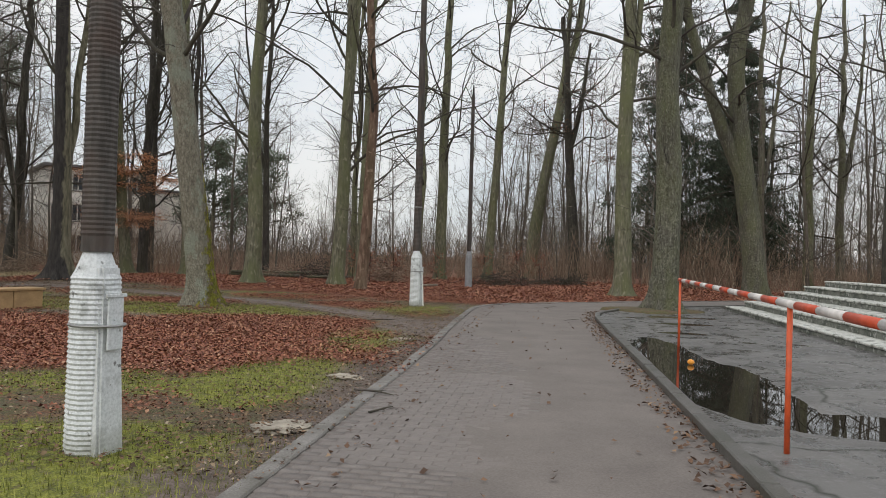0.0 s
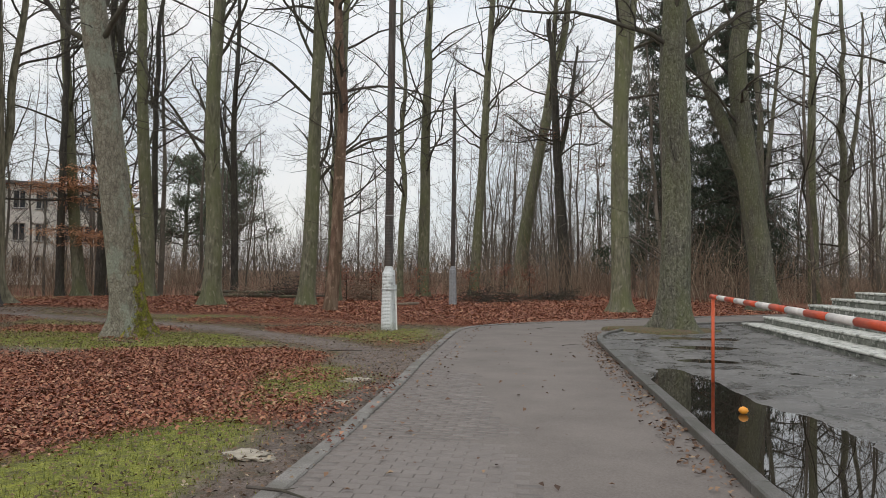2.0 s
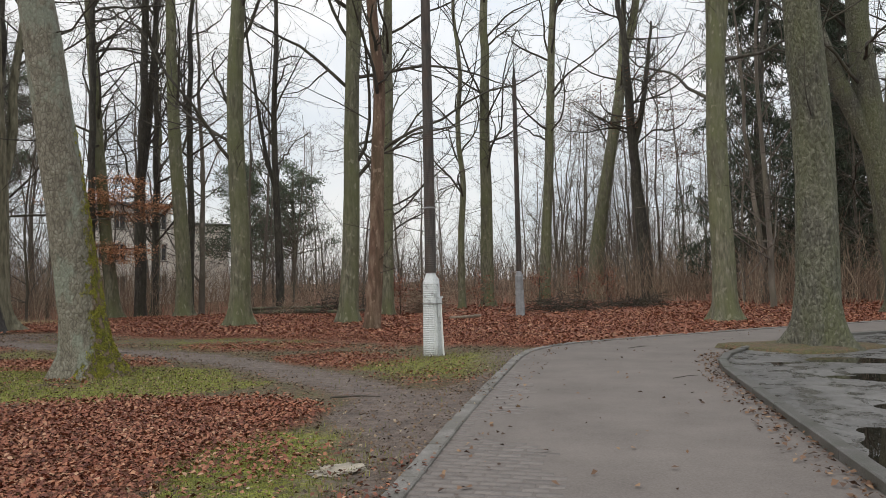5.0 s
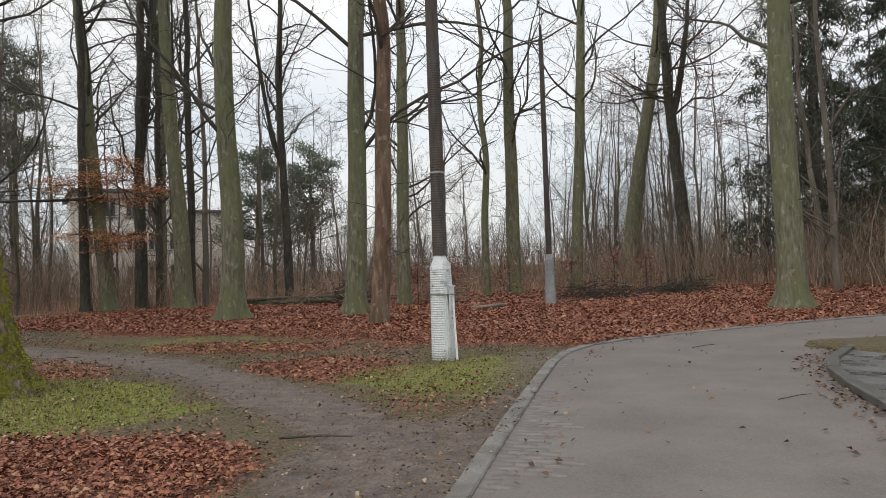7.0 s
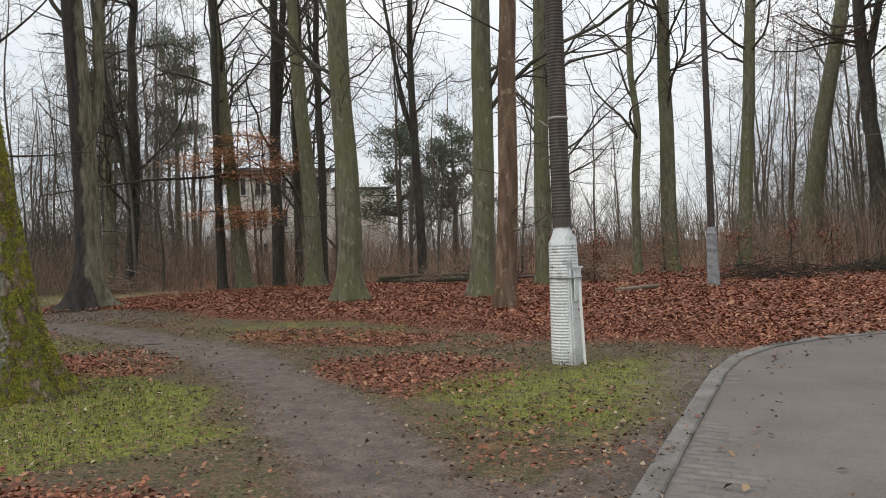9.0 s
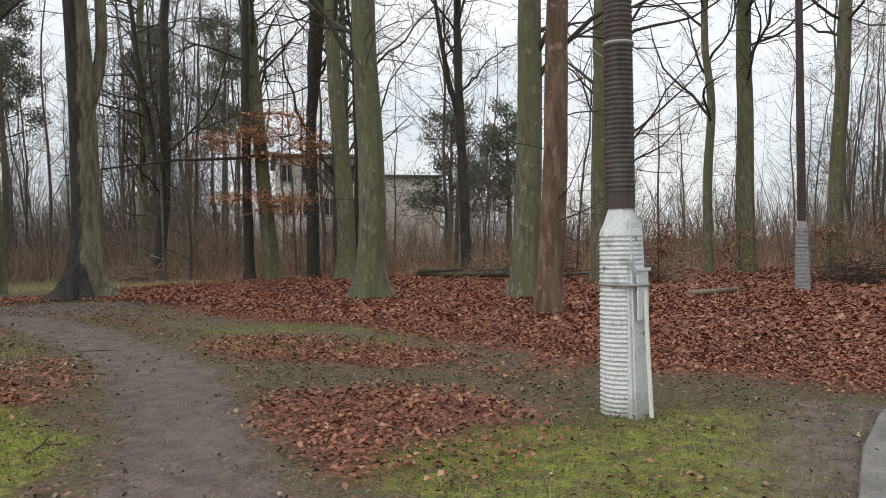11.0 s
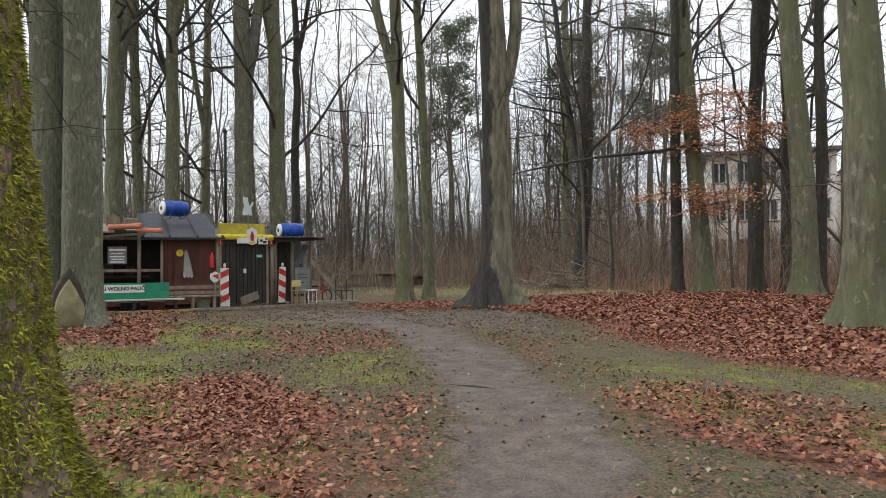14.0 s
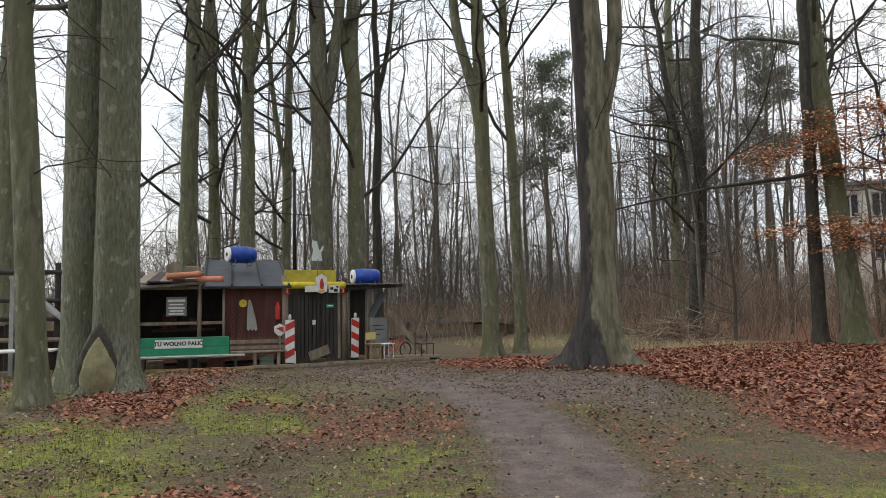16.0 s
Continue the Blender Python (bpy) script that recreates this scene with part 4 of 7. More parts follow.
broadleaf(-8.15, 28.6, 0.29, 21, (0.012, 0.006), BARK_BEECH, GB, 14, 0.24, (6.5, 0.13, (0.10, 0.05)), flare=0.7, seed=13, axis=((3.0, 0.14, 0.04), (6.3, 0.19, 0.05), (9.7, 0.27, 0.07)))
broadleaf(-11.25, 27.3, 0.31, 21, (0.006, 0.004), BARK_BEECH, GB, 14, 0.28, flare=1.0, seed=14, axis=((1.5, 0.08, 0.02), (3.0, 0.1, 0.03), (5.5, -0.05, 0.0), (7.9, -0.06, 0.0), (9.6, 0.06, 0.02)))
broadleaf(-9.2, 36.0, 0.26, 21, (0.012, 0.004), BARK_BEECH, GB, 12, 0.3, seed=15)
broadleaf(-6.4, 44.6, 0.36, 23, (0.004, 0.001), BARK_BEECH, GB, 13, 0.32, seed=16)
broadleaf(-7.5, 43.2, 0.19, 18, (0.006, 0.002), BARK_BEECH, "slender crooked bare tree among the trunks", 10, 0.35, crook=0.2, seed=17, axis=((3.9, 0.02, 0.0), (6.6, 0.3, 0.05), (9.3, -0.02, 0.0), (12.0, 0.27, 0.05), (14.7, 0.0, 0.0)))
broadleaf(-3.5, 45.6, 0.3, 24, (0.04, 0.003), BARK_BEECH, GB, 12, 0.4, seed=18)
broadleaf(-1.1, 54.8, 0.5, 24, (0.15, 0.003), BARK_BEECH, "leaning bare tree with a forked crown", 16, 0.45, (13, 0.3, (0.14, 0.05)), seed=19, axis=((3.5, 0.26, 0.07), (8.1, 1.0, 0.28), (11.6, 1.68, 0.45), (15.9, 2.32, 0.6), (18.8, 3.1, 0.8)))
oak = broadleaf(2.1, 50.6, 0.4, 18, (-0.05, 0.002), BARK_DARK, "dark oak with crooked limbs and some brown leaves", 18, 0.5, (9.5, 0.2, (0.3, 0.05)), crook=0.16, spread=(45, 85), ratio=0.4, seed=20)
broadleaf(3.3, 30.1, 0.355, 21, (0.004, 0.0), BARK_BEECH, "grey-green bare tree with a pale patch at its foot", 13, 0.34, (7.5, 0.16, (0.16, 0.02)), flare=0.9, seed=21, axis=((1.9, 0.02, 0.0), (4.2, -0.06, 0.0), (6.5, -0.02, 0.0), (8.8, 0.05, 0.02)))
broadleaf(3.62, 21.3, 0.38, 20, (0.022, -0.004), BARK_LICHEN, "stout lichen-spotted tree standing by the kerb corner", 13, 0.32, flare=1.05, crook=0.09, seed=22, axis=((1.4, 0.06, 0.0), (4.2, 0.12, 0.0), (6.5, -0.04, 0.0), (8.8, 0.1, 0.0)))
broadleaf(9.4, 33.4, 0.5, 21, (-0.2, 0.05), BARK_LICHEN, "big leaning tree parting into two stems", 15, 0.4, flare=0.7, seed=23, axis=((2.9, -0.28, -0.04), (5.4, -0.72, -0.1), (7.9, -0.95, -0.14), (10.4, -1.2, -0.18), (12.8, -0.7, -0.1)), stem=(0.33, ((4.6, -0.5, -0.08), (6.4, -1.25, -0.2), (7.9, -1.9, -0.28), (11.3, -3.0, -0.44), (12.8, -3.4, -0.5))))
broadleaf(-17.7, 24.65, 0.34, 20, (0.004, 0.006), BARK_STREAK, "old tree with dark spreading roots beside the footpath", 14, 0.3, flare=1.6, lobes=7, crook=0.07, seed=24, axis=((2.2, 0.02, 0.06), (3.8, 0.02, 0.04), (5.5, 0.0, 0.0), (7.2, -0.03, -0.06)), stem=(0.15, ((4.3, 0.05, 0.1), (5.3, 0.15, 0.37), (6.2, 0.2, 0.52), (7.2, 0.15, 0.38), (10.0, 0.3, 0.8))))
broadleaf(-17.7, 34.2, 0.33, 21, (0.0, -0.002), BARK_BEECH, GB, 12, 0.26, seed=25, flare=0.7, axis=((2.6, 0.0, 0.0), (6.1, -0.2, -0.06), (8.4, -0.35, -0.1), (11.2, -0.46, -0.12), (13.1, -0.47, -0.12)))
broadleaf(-18.3, 35.6, 0.17, 20, (0.0, 0.0), BARK_DARK, DK, 12, 0.24, seed=26)
ot = broadleaf(-20.6, 33.6, 0.28, 21, (-0.02, -0.02), BARK_BEECH, "beech with sprays of copper leaves on low boughs", 13, 0.34, seed=27, flare=0.9, axis=((2.7, -0.3, -0.08), (6.1, -0.53, -0.14), (8.9, -0.72, -0.19), (13.2, -1.0, -0.27)))
broadleaf(-21.3, 33.1, 0.18, 19, (-0.005, -0.005), BARK_DARK, DK, 11, 0.3, seed=28)
broadleaf(-22.0, 37.2, 0.27, 20, (0.015, 0.013), BARK_DARK, "black-barked tree with steep spreading limbs", 15, 0.3, (7, 0.2, (0.12, 0.1)), flare=0.4, spread=(22, 45), seed=29)
broadleaf(-15.2, 38.2, 0.2, 17, (0.0, 0.0), BARK_DARK, "thin forked dark tree", 13, 0.3, crook=0.16, seed=30, axis=((3.5, -0.05, 0.0), (6.2, -0.15, -0.03), (9.5, -0.25, -0.06), (13, -0.1, -0.03)), stem=(0.11, ((5.9, -0.14, -0.03), (7.7, -0.6, -0.15), (10.5, -1.0, -0.25), (13.0, -1.35, -0.35))))
broadleaf(-27.5, 33.8, 0.27, 18, (0.035, 0.045), BARK_DARK, "dark spreading tree with arching boughs", 18, 0.16, (4.2, 0.15, (-0.15, -0.2)), crook=0.2, spread=(40, 80), ratio=0.36, seed=31)
broadleaf(-22.5, 24.45, 0.21, 19, (0.0, -0.008), BARK_BEECH, "slim green-barked tree forking above head height", 11, 0.34, flare=0.8, seed=32, axis=((2.5, -0.02, -0.05), (4.7, -0.04, -0.1), (9.1, -0.07, -0.16)), stem=(0.15, ((5.2, -0.05, -0.1), (6.4, -0.09, -0.26), (7.2, -0.16, -0.42), (7.9, -0.26, -0.68), (9.1, -0.28, -0.74), (13.0, -0.4, -1.1))))
broadleaf(-24.3, 26.0, 0.17, 17, (-0.008, -0.03), BARK_BEECH, GB, 10, 0.34, seed=33)
broadleaf(-18.5, 16.68, 0.35, 21, (0.004, 0.008), BARK_TWIN, "stout twin trunk with a healed scar at its foot", 13, 0.34, flare=0.8, lobes=4, crook=0.05, seed=34, z=-0.03)
broadleaf(-18.95, 16.16, 0.33, 21, (0.0, -0.006), BARK_TWIN, "stout green-barked trunk grown against its twin", 12, 0.34, flare=0.6, crook=0.05, seed=35, z=-0.03)
broadleaf(-17.0, 15.9, 0.19, 18, (0.0, -0.05), BARK_BEECH, "slim leaning tree in front of the hut", 10, 0.36, flare=0.45, crook=0.05, seed=36, z=0.02)
for x, y, r, hh, mt, sd in [(-28.6, 17.2, 0.3, 20, BARK_BEECH, 41), (-30.5, 18.0, 0.2, 19, BARK_BEECH, 42), (-28.5, 18.9, 0.25, 20, BARK_BEECH, 43), (-33, 20.4, 0.2, 18, BARK_BEECH, 44),
                            (-28.0, 21.1, 0.36, 20, BARK_GREY, 45), (-28.2, 22.2, 0.29, 21, BARK_BEECH, 46), (-29.6, 23.2, 0.17, 17, BARK_DARK, 47), (-31, 15.2, 0.28, 20, BARK_BEECH, 48), (-27, 13, 0.3, 20, BARK_BEECH, 49)]:
    broadleaf(x, y, r, hh, (0.0, 0.004 * (sd % 3 - 1)), mt, "bare tree behind the hut", 10, 0.22, (6 + sd % 4, r * 0.55, (0.03, 0.22 * (1 if sd % 2 else -1))), crook=0.14, spread=(30, 75), ratio=0.32, seed=sd, z=-0.1)
for x, y, r, hh, mt, sd in [(-31.5, 36, 0.26, 19, BARK_BEECH, 51), (-23.5, 40.5, 0.2, 18, BARK_DARK, 52), (-26, 44, 0.25, 20, BARK_BEECH, 53), (-12.5, 46, 0.22, 19, BARK_BEECH, 54), (7.5, 46, 0.25, 18, BARK_DARK, 55),
                            (15, 44, 0.3, 19, BARK_BEECH, 56), (19, 39, 0.25, 18, BARK_DARK, 57), (23, 45, 0.3, 19, BARK_BEECH, 58), (-16, 13.5, 0.3, 20, BARK_DARK, 59), (14.5, 33, 0.22, 17, BARK_DARK, 60)]:
    broadleaf(x, y, r, hh, (0.004 * (sd % 5 - 2), 0), mt, DK, 10, 0.24, crook=0.15, ratio=0.32, seed=sd)
for x, y, r, hh, sd in [(17.5, 36.5, 0.3, 19, 61), (21.5, 33.5, 0.28, 18, 62), (13.2, 47, 0.26, 19, 63), (24.5, 41, 0.3, 20, 64), (19, 50, 0.28, 19, 65)]:
    broadleaf(x, y, r, hh, (-0.03, 0.0), BARK_GREY, "spreading bare tree with arching boughs behind the terrace", 15, 0.16, (5.5, r * 0.6, (0.25 if sd % 2 else -0.25, 0.1)), crook=0.2, spread=(45, 85), ratio=0.42, droop=0.25, seed=sd)

# moss cushions on the shaded side of the leaning trunk
trunk = next(o for o in moss_tree.children if o.name.startswith("trunk"))
rng = np.random.default_rng(515)
tv = np.array([v.co for v in trunk.data.vertices])
tf = np.array([f.vertices for f in trunk.data.polygons])
tf = tf[tv[tf].mean(1)[:, 2] < 5.5]
areas = np.linalg.norm(np.cross(tv[tf[:, 2]] - tv[tf[:, 0]], tv[tf[:, 3]] - tv[tf[:, 1]]), axis=1)
pick = rng.choice(len(tf), 90000, p=areas / areas.sum())
a, b = rng.random((2, 90000, 1))
c = tv[tf[pick]]
c = (c[:, 0] * (1 - a) + c[:, 1] * a) * (1 - b) + (c[:, 3] * (1 - a) + c[:, 2] * a) * b
out = np.stack([c[:, 0] + 0.11 * c[:, 2], c[:, 1] + 0.075 * c[:, 2], np.zeros(len(c))], 1)
side = 0.45 * out[:, 0] + 0.9 * out[:, 1] - 0.1 * (c[:, 2] - 1.7)
turn = np.arctan2(out[:, 1], out[:, 0])
clump = fbm(turn * 0.35, c[:, 2], 5.0, 91) + 0.5 * (vnoise(turn * 0.35, c[:, 2], 22, 92) - 0.5)
c, out = c[(side - 0.08 + 0.5 * (clump - 0.5) > 0) & (clump > 0.52)], out[(side - 0.08 + 0.5 * (clump - 0.5) > 0) & (clump > 0.52)]
out /= np.linalg.norm(out, axis=1, keepdims=True)
n = len(c)
w = np.cross(out, rng.normal(size=(n, 3)))
w *= 0.006 / np.linalg.norm(w, axis=1, keepdims=True)
d = out * rng.uniform(0.3, 1.0, (n, 1)) + rng.normal(scale=0.5, size=(n, 3)) + np.array([0, 0, -0.35])
tip = c + d / np.linalg.norm(d, axis=1, keepdims=True) * rng.uniform(0.012, 0.04, (n, 1))
link_mesh("moss", arrays_mesh("moss", np.stack([c - w, c + w, tip], 1).reshape(-1, 3), np.arange(n * 3).reshape(n, 3), False), MOSS, moss_tree, "thick yellow-green moss cushions")["kind"] = "stuff"

# leaves that hang on in winter
def hanging(root, name, spots, n, size, mat, label, seed, spray=0.55):
    rng = np.random.default_rng(seed)
    base = np.array(root.matrix_basis.translation)
    cs, rods = [], []
    for x, y, z, rad in spots:
        k = 26
        a, d = rng.uniform(0, 6.28, k), rad * np.sqrt(rng.random(k))
        c = np.stack([x + d * np.cos(a), y + d * np.sin(a), z + rng.normal(scale=0.10 * rad, size=k) - 0.12 * d], 1)
        cs.append(c)
        rods.append(np.stack([np.stack([np.full(k, x), np.full(k, y), np.full(k, z)], 1), c * 0.5 + np.array([x, y, z + 0.12]) * 0.5, c], 1))
    cs, rods = np.concatenate(cs) - base, np.concatenate(rods) - base
    centre = cs[rng.integers(0, len(cs), n)] + rng.normal(scale=(spray * 0.42, spray * 0.42, 0.07), size=(n, 3))
    link_mesh(name, arrays_mesh(name, *leaf_quads(centre, size * rng.uniform(0.6, 1.3, n), rng, 0.35), smooth=False), mat, root, label)
    link_mesh("leafy_twig_mass", arrays_mesh("leafy_twig_mass", *tubes(rods, np.full(rods.shape[:2], 0.006), 3)), TWIG, root)["kind"] = "stuff"


hanging(ot, "copper_leaves", [(-20.6, 32.6, 5.3, 1.5), (-21.6, 32.4, 5.0, 1.6), (-19.6, 33.6, 5.2, 1.5), (-20.3, 33.2, 6.0, 1.2), (-20.2, 33.6, 4.5, 1.3), (-20.9, 32.6, 3.1, 1.3), (-20.4, 33.4, 2.7, 1.2), (-19.7, 33.4, 3.0, 1.0), (-18.9, 34.0, 4.9, 1.0)], 6500, 0.085, COPPER, "sprays of dry copper beech leaves", 5)
bm = bmesh.new()
pts = [(-20.6, 33.5, 4.6), (-21.6, 32.6, 4.45), (-23.2, 31.4, 4.4), (-25.0, 30.1, 4.15), (-26.6, 29.2, 3.9)]
for (a, b), r0 in zip(zip(pts, pts[1:]), (0.07, 0.055, 0.042, 0.028)):
    rod(bm, Vector(a) - ot.matrix_basis.translation, Vector(b) - ot.matrix_basis.translation, r0, 8, r0 * 0.76)
part("long_bough", bm, TWIG, ot, "long dark level bough", True)
hanging(oak, "brown_leaves", [(0.5, 50, 10.5, 2.2), (3.5, 50.2, 11, 2.2), (5.5, 50.5, 9.5, 2.0), (1.8, 50, 13, 2.4), (-1.2, 50.5, 12.0, 1.8), (4.2, 50, 8.4, 1.4)], 1300, 0.14, OAKLEAF, "dry brown oak leaves still on the twigs", 6, 1.4)


# ---- conifers ----
def conifer(x, y, H, r, seed, label, z=0.0):
    """A spruce: straight stem, tiers of drooping boughs, needles in short hanging blades."""
    rng = np.random.default_rng(seed)
    root = thing("spruce", pose(x, y, z), label, "conifer", "spruces at the wood edge")
    p = np.stack([np.zeros(16), np.zeros(16), np.linspace(-0.2, H, 16)], 1)
    link_mesh("trunk", arrays_mesh("trunk", *tubes(p[None], np.linspace(r, 0.03, 16)[None], 10)), BARK_DARK, root)
    n = int(H * 7)
    h = np.sort(rng.uniform(0.12, 0.99, n))
    a = rng.uniform(0, 6.28, n)
    L = ((1 - h) ** 0.75 * H * 0.24 + 0.3) * rng.uniform(0.55, 1.15, n)
    s = np.linspace(0, 1, 7)
    P = np.stack([np.cos(a)[:, None] * s * L[:, None], np.sin(a)[:, None] * s * L[:, None], h[:, None] * H - 0.42 * L[:, None] * s ** 1.4 + 0.16 * L[:, None] * s ** 4], 2)
    R = np.linspace(0.03, 0.006, 7)[None] * np.ones((n, 1))
    B, RB = sprout(P, R, 11, 0.12, 1.0, (40, 75), 0.3, 4, rng, -1.3, 0.1, 0.004, 0.6)
    link_mesh("bough_mass", arrays_mesh("bough_mass", *gather([tubes(P, R, 3), tubes(B, RB, 3)])), TWIG, root)
    allp = np.concatenate([P[:, 1:].reshape(-1, 3), B.reshape(-1, 3), (0.5 * B[:, 1:] + 0.5 * B[:, :-1]).reshape(-1, 3)])
    c = np.repeat(allp, 2, axis=0) + rng.normal(scale=0.07, size=(len(allp) * 2, 3))
    k = len(c)
    d = rng.normal(size=(k, 3)) * (0.6, 0.6, 0.3) + np.array([0, 0, -0.75])
    d /= np.linalg.norm(d, axis=1, keepdims=True)
    w = np.cross(d, rng.normal(size=(k, 3)))
    w /= np.linalg.norm(w, axis=1, keepdims=True)
    ln = rng.uniform(0.16, 0.38, (k, 1))
    V = np.stack([c - w * 0.012, c + w * 0.012, c + d * ln + w * 0.03, c + d * ln * 1.05 - w * 0.03], 1).reshape(-1, 3)
    link_mesh("needles", arrays_mesh("needles", V, np.arange(k * 4).reshape(k, 4), False), SPRUCE, root, "dark green hanging needles")
    return root


SPR = "dark green spruce with drooping boughs behind the lane"
conifer(8.0, 48.0, 23, 0.24, 71, SPR)
conifer(12.6, 50.0, 20, 0.22, 73, SPR)
conifer(14.5, 57.0, 19, 0.2, 74, SPR)


def pine(x, y, H, r, seed, label, crown=(0.45, 1.0), wide=3.2, z=0.0):
    """A Scots pine: bare stem, crooked limbs and rounded pads of needles."""
    rng = np.random.default_rng(seed)
    root = thing("pine", pose(x, y, z), label, "conifer", "pines beyond the wood")
    p = trunk_line(H, (0.01, 0.0), rng, 18, 0.1)
    link_mesh("trunk", arrays_mesh("trunk", *tubes(p[None], np.linspace(r, 0.05, 18)[None], 10)), BARK_GREY, root)
    A, RA = sprout(p[None], np.linspace(r * 0.5, 0.05, 18)[None], 38, crown[0], crown[1], (50, 95), 0.2, 6, rng, 0.35, 0.16, 0.03, 0.5, wide)
    B, RB = sprout(A, RA, 8, 0.3, 1.0, (30, 70), 0.4, 4, rng, 0.3, 0.16, 0.012, 0.5)
    link_mesh("limb_mass", arrays_mesh("limb_mass", *gather([tubes(A, RA, 4), tubes(B, RB, 3)])), TWIG, root)
    ends = np.concatenate([B[:, 1:].reshape(-1, 3), A[:, -2:].reshape(-1, 3)])
    c = np.repeat(ends, 11, axis=0) + rng.normal(scale=(0.34, 0.34, 0.2), size=(len(ends) * 11, 3))
    k = len(c)
    d = rng.normal(size=(k, 3)) + np.array([0, 0, 0.6])
    d /= np.linalg.norm(d, axis=1, keepdims=True)
    w = np.cross(d, rng.normal(size=(k, 3)))
    w /= np.linalg.norm(w, axis=1, keepdims=True)
    ln = rng.uniform(0.14, 0.28, (k, 1))
    V = np.stack([c - w * 0.02, c + w * 0.02, c + d * ln + w * 0.035, c + d * ln - w * 0.035], 1).reshape(-1, 3)
    link_mesh("needles", arrays_mesh("needles", V, np.arange(k * 4).reshape(k, 4), False), PINE, root, "rounded grey-green needle pads")
    return root


PN = "distant grey-green pine with a rounded crown"
pine(-29.6, 60.4, 10.6, 0.3, 81, PN, (0.35, 1.0), 3.4)
pine(-27.2, 65.5, 11.2, 0.28, 82, PN, (0.35, 1.0), 3.4)
pine(-45.5, 53.0, 19, 0.32, 83, PN, (0.5, 1.0), 3.2)
pine(-48.5, 49.0, 17, 0.3, 84, PN, (0.45, 1.0), 3.0)
pine(-52, 40, 18, 0.3, 85, PN, (0.5, 1.0), 3.2)

# ---- far woods and brush ----
def stem_variant(rng, H, r):
    p = trunk_line(H, (rng.normal(scale=0.05), rng.normal(scale=0.05)), rng, 12, 0.3)
    R = np.linspace(r, r * 0.18, 12)
    A, RA = sprout(p[None], R[None], 13, 0.12, 0.98, (30, 75), 0.3, 4, rng, 0.5, 0.2, 0.012, 0.42)
    B, RB = sprout(A, RA, 6, 0.1, 1.0, (30, 70), 0.5, 3, rng, 0.1, 0.22, 0.009, 0.5)
    C, RC = sprout(B, RB, 3, 0.15, 1.0, (25, 70), 0.66, 2, rng, -0.1, 0.14, 0.01, 0.6)
    return gather([tubes(p[None], R[None], 6), tubes(A, RA, 3), tubes(B, RB, 3), tubes(C, RC, 3)])


rng = np.random.default_rng(900)
variants = [stem_variant(rng, 11 + 8 * rng.random(), 0.06 + 0.08 * rng.random()) for _ in range(9)]
spots = []
while len(spots) < 165:
    x, y = rng.uniform(-75, 48), rng.uniform(8, 100)
    d = math.hypot(x + 5, y - 15)
    edge = 44 + 0.25 * abs(x + 3) if x > -12 else max(40.5 - 0.75 * (-12 - x), 27)
    if x < -33:
        ok = y < 46 and x < -33
    else:
        ok = y > edge
    near_house = -47 < x < -27 and 46 < y < 70
    if x > 6 and y > 34 + 0.12 * x:
        ok = True
    if ok and d < 88 and not (near_house and rng.random() < 0.75):
        spots.append((x, y))
for _ in range(34):
    spots.append((rng.uniform(10, 38), rng.uniform(42, 66)))
for _ in range(50):
    spots.append((rng.uniform(-5, 17), rng.uniform(55, 80)))
for _ in range(44):
    spots.append((rng.uniform(-52, -35), rng.uniform(16, 34)))
for _ in range(44):
    spots.append((rng.uniform(-56, -34), rng.uniform(30, 48)))
for _ in range(24):
    spots.append((rng.uniform(-44, -25), rng.uniform(39, 50)))
sets = []
for x, y in spots:
    v, q = variants[rng.integers(0, 9)]
    a, s = rng.uniform(0, 6.28), rng.uniform(0.65, 1.15)
    c_, s_ = math.cos(a), math.sin(a)
    w = np.stack([v[:, 0] * c_ - v[:, 1] * s_, v[:, 0] * s_ + v[:, 1] * c_, v[:, 2]], 1) * s
    sets.append((w + np.array([x, y, -0.3]), q))
tagged(link_mesh("far_woods", arrays_mesh("far_woods", *gather(sets)), TWIG_HAZED), "dense bare young trees at the back of the park", "woods", kind="stuff")


def brush_patch(name, n, region, hmin, hmax, seed, mat, label, thick=0.011):
    """Upright dry stems with side twigs over a stretch of ground."""
    rng = np.random.default_rng(seed)
    x, y = region(rng, n)
    h = rng.uniform(hmin, hmax, n) * (0.45 + 1.1 * vnoise(x, y, 0.22, seed % 50)) * rng.uniform(0.6, 1.15, n)
    s = np.linspace(0, 1, 4)
    lean, bow = rng.normal(scale=0.2, size=(n, 2)), rng.normal(scale=0.09, size=(n, 2))
    P = np.stack([x[:, None] + h[:, None] * (lean[:, :1] * s ** 1.4 + bow[:, :1] * np.sin(4.2 * s)), y[:, None] + h[:, None] * (lean[:, 1:] * s ** 1.4 + bow[:, 1:] * np.sin(4.2 * s)), rise(x, y)[:, None] - 0.1 + h[:, None] * s], 2)
    R = np.linspace(thick, thick * 0.35, 4)[None] * rng.uniform(0.7, 1.6, (n, 1))
    A, RA = sprout(P, R, 5, 0.2, 1.0, (20, 65), 0.5, 2, rng, 0.3, 0.2, 0.004, 0.55)
    return tagged(link_mesh(name, arrays_mesh(name, *gather([tubes(P, R, 3), tubes(A, RA, 3)])), mat), label, "brush", kind="stuff")


def back_edge(rng, n):
    x = rng.uniform(-34, 34, n)
    front = np.where(x > -12, 46 + 0.2 * np.abs(x + 3), 46 - 0.75 * (-12 - x))
    front = np.where(x > 6, 40 + 0.15 * x, front)
    return x, front + 14 * rng.random(n) ** 1.6


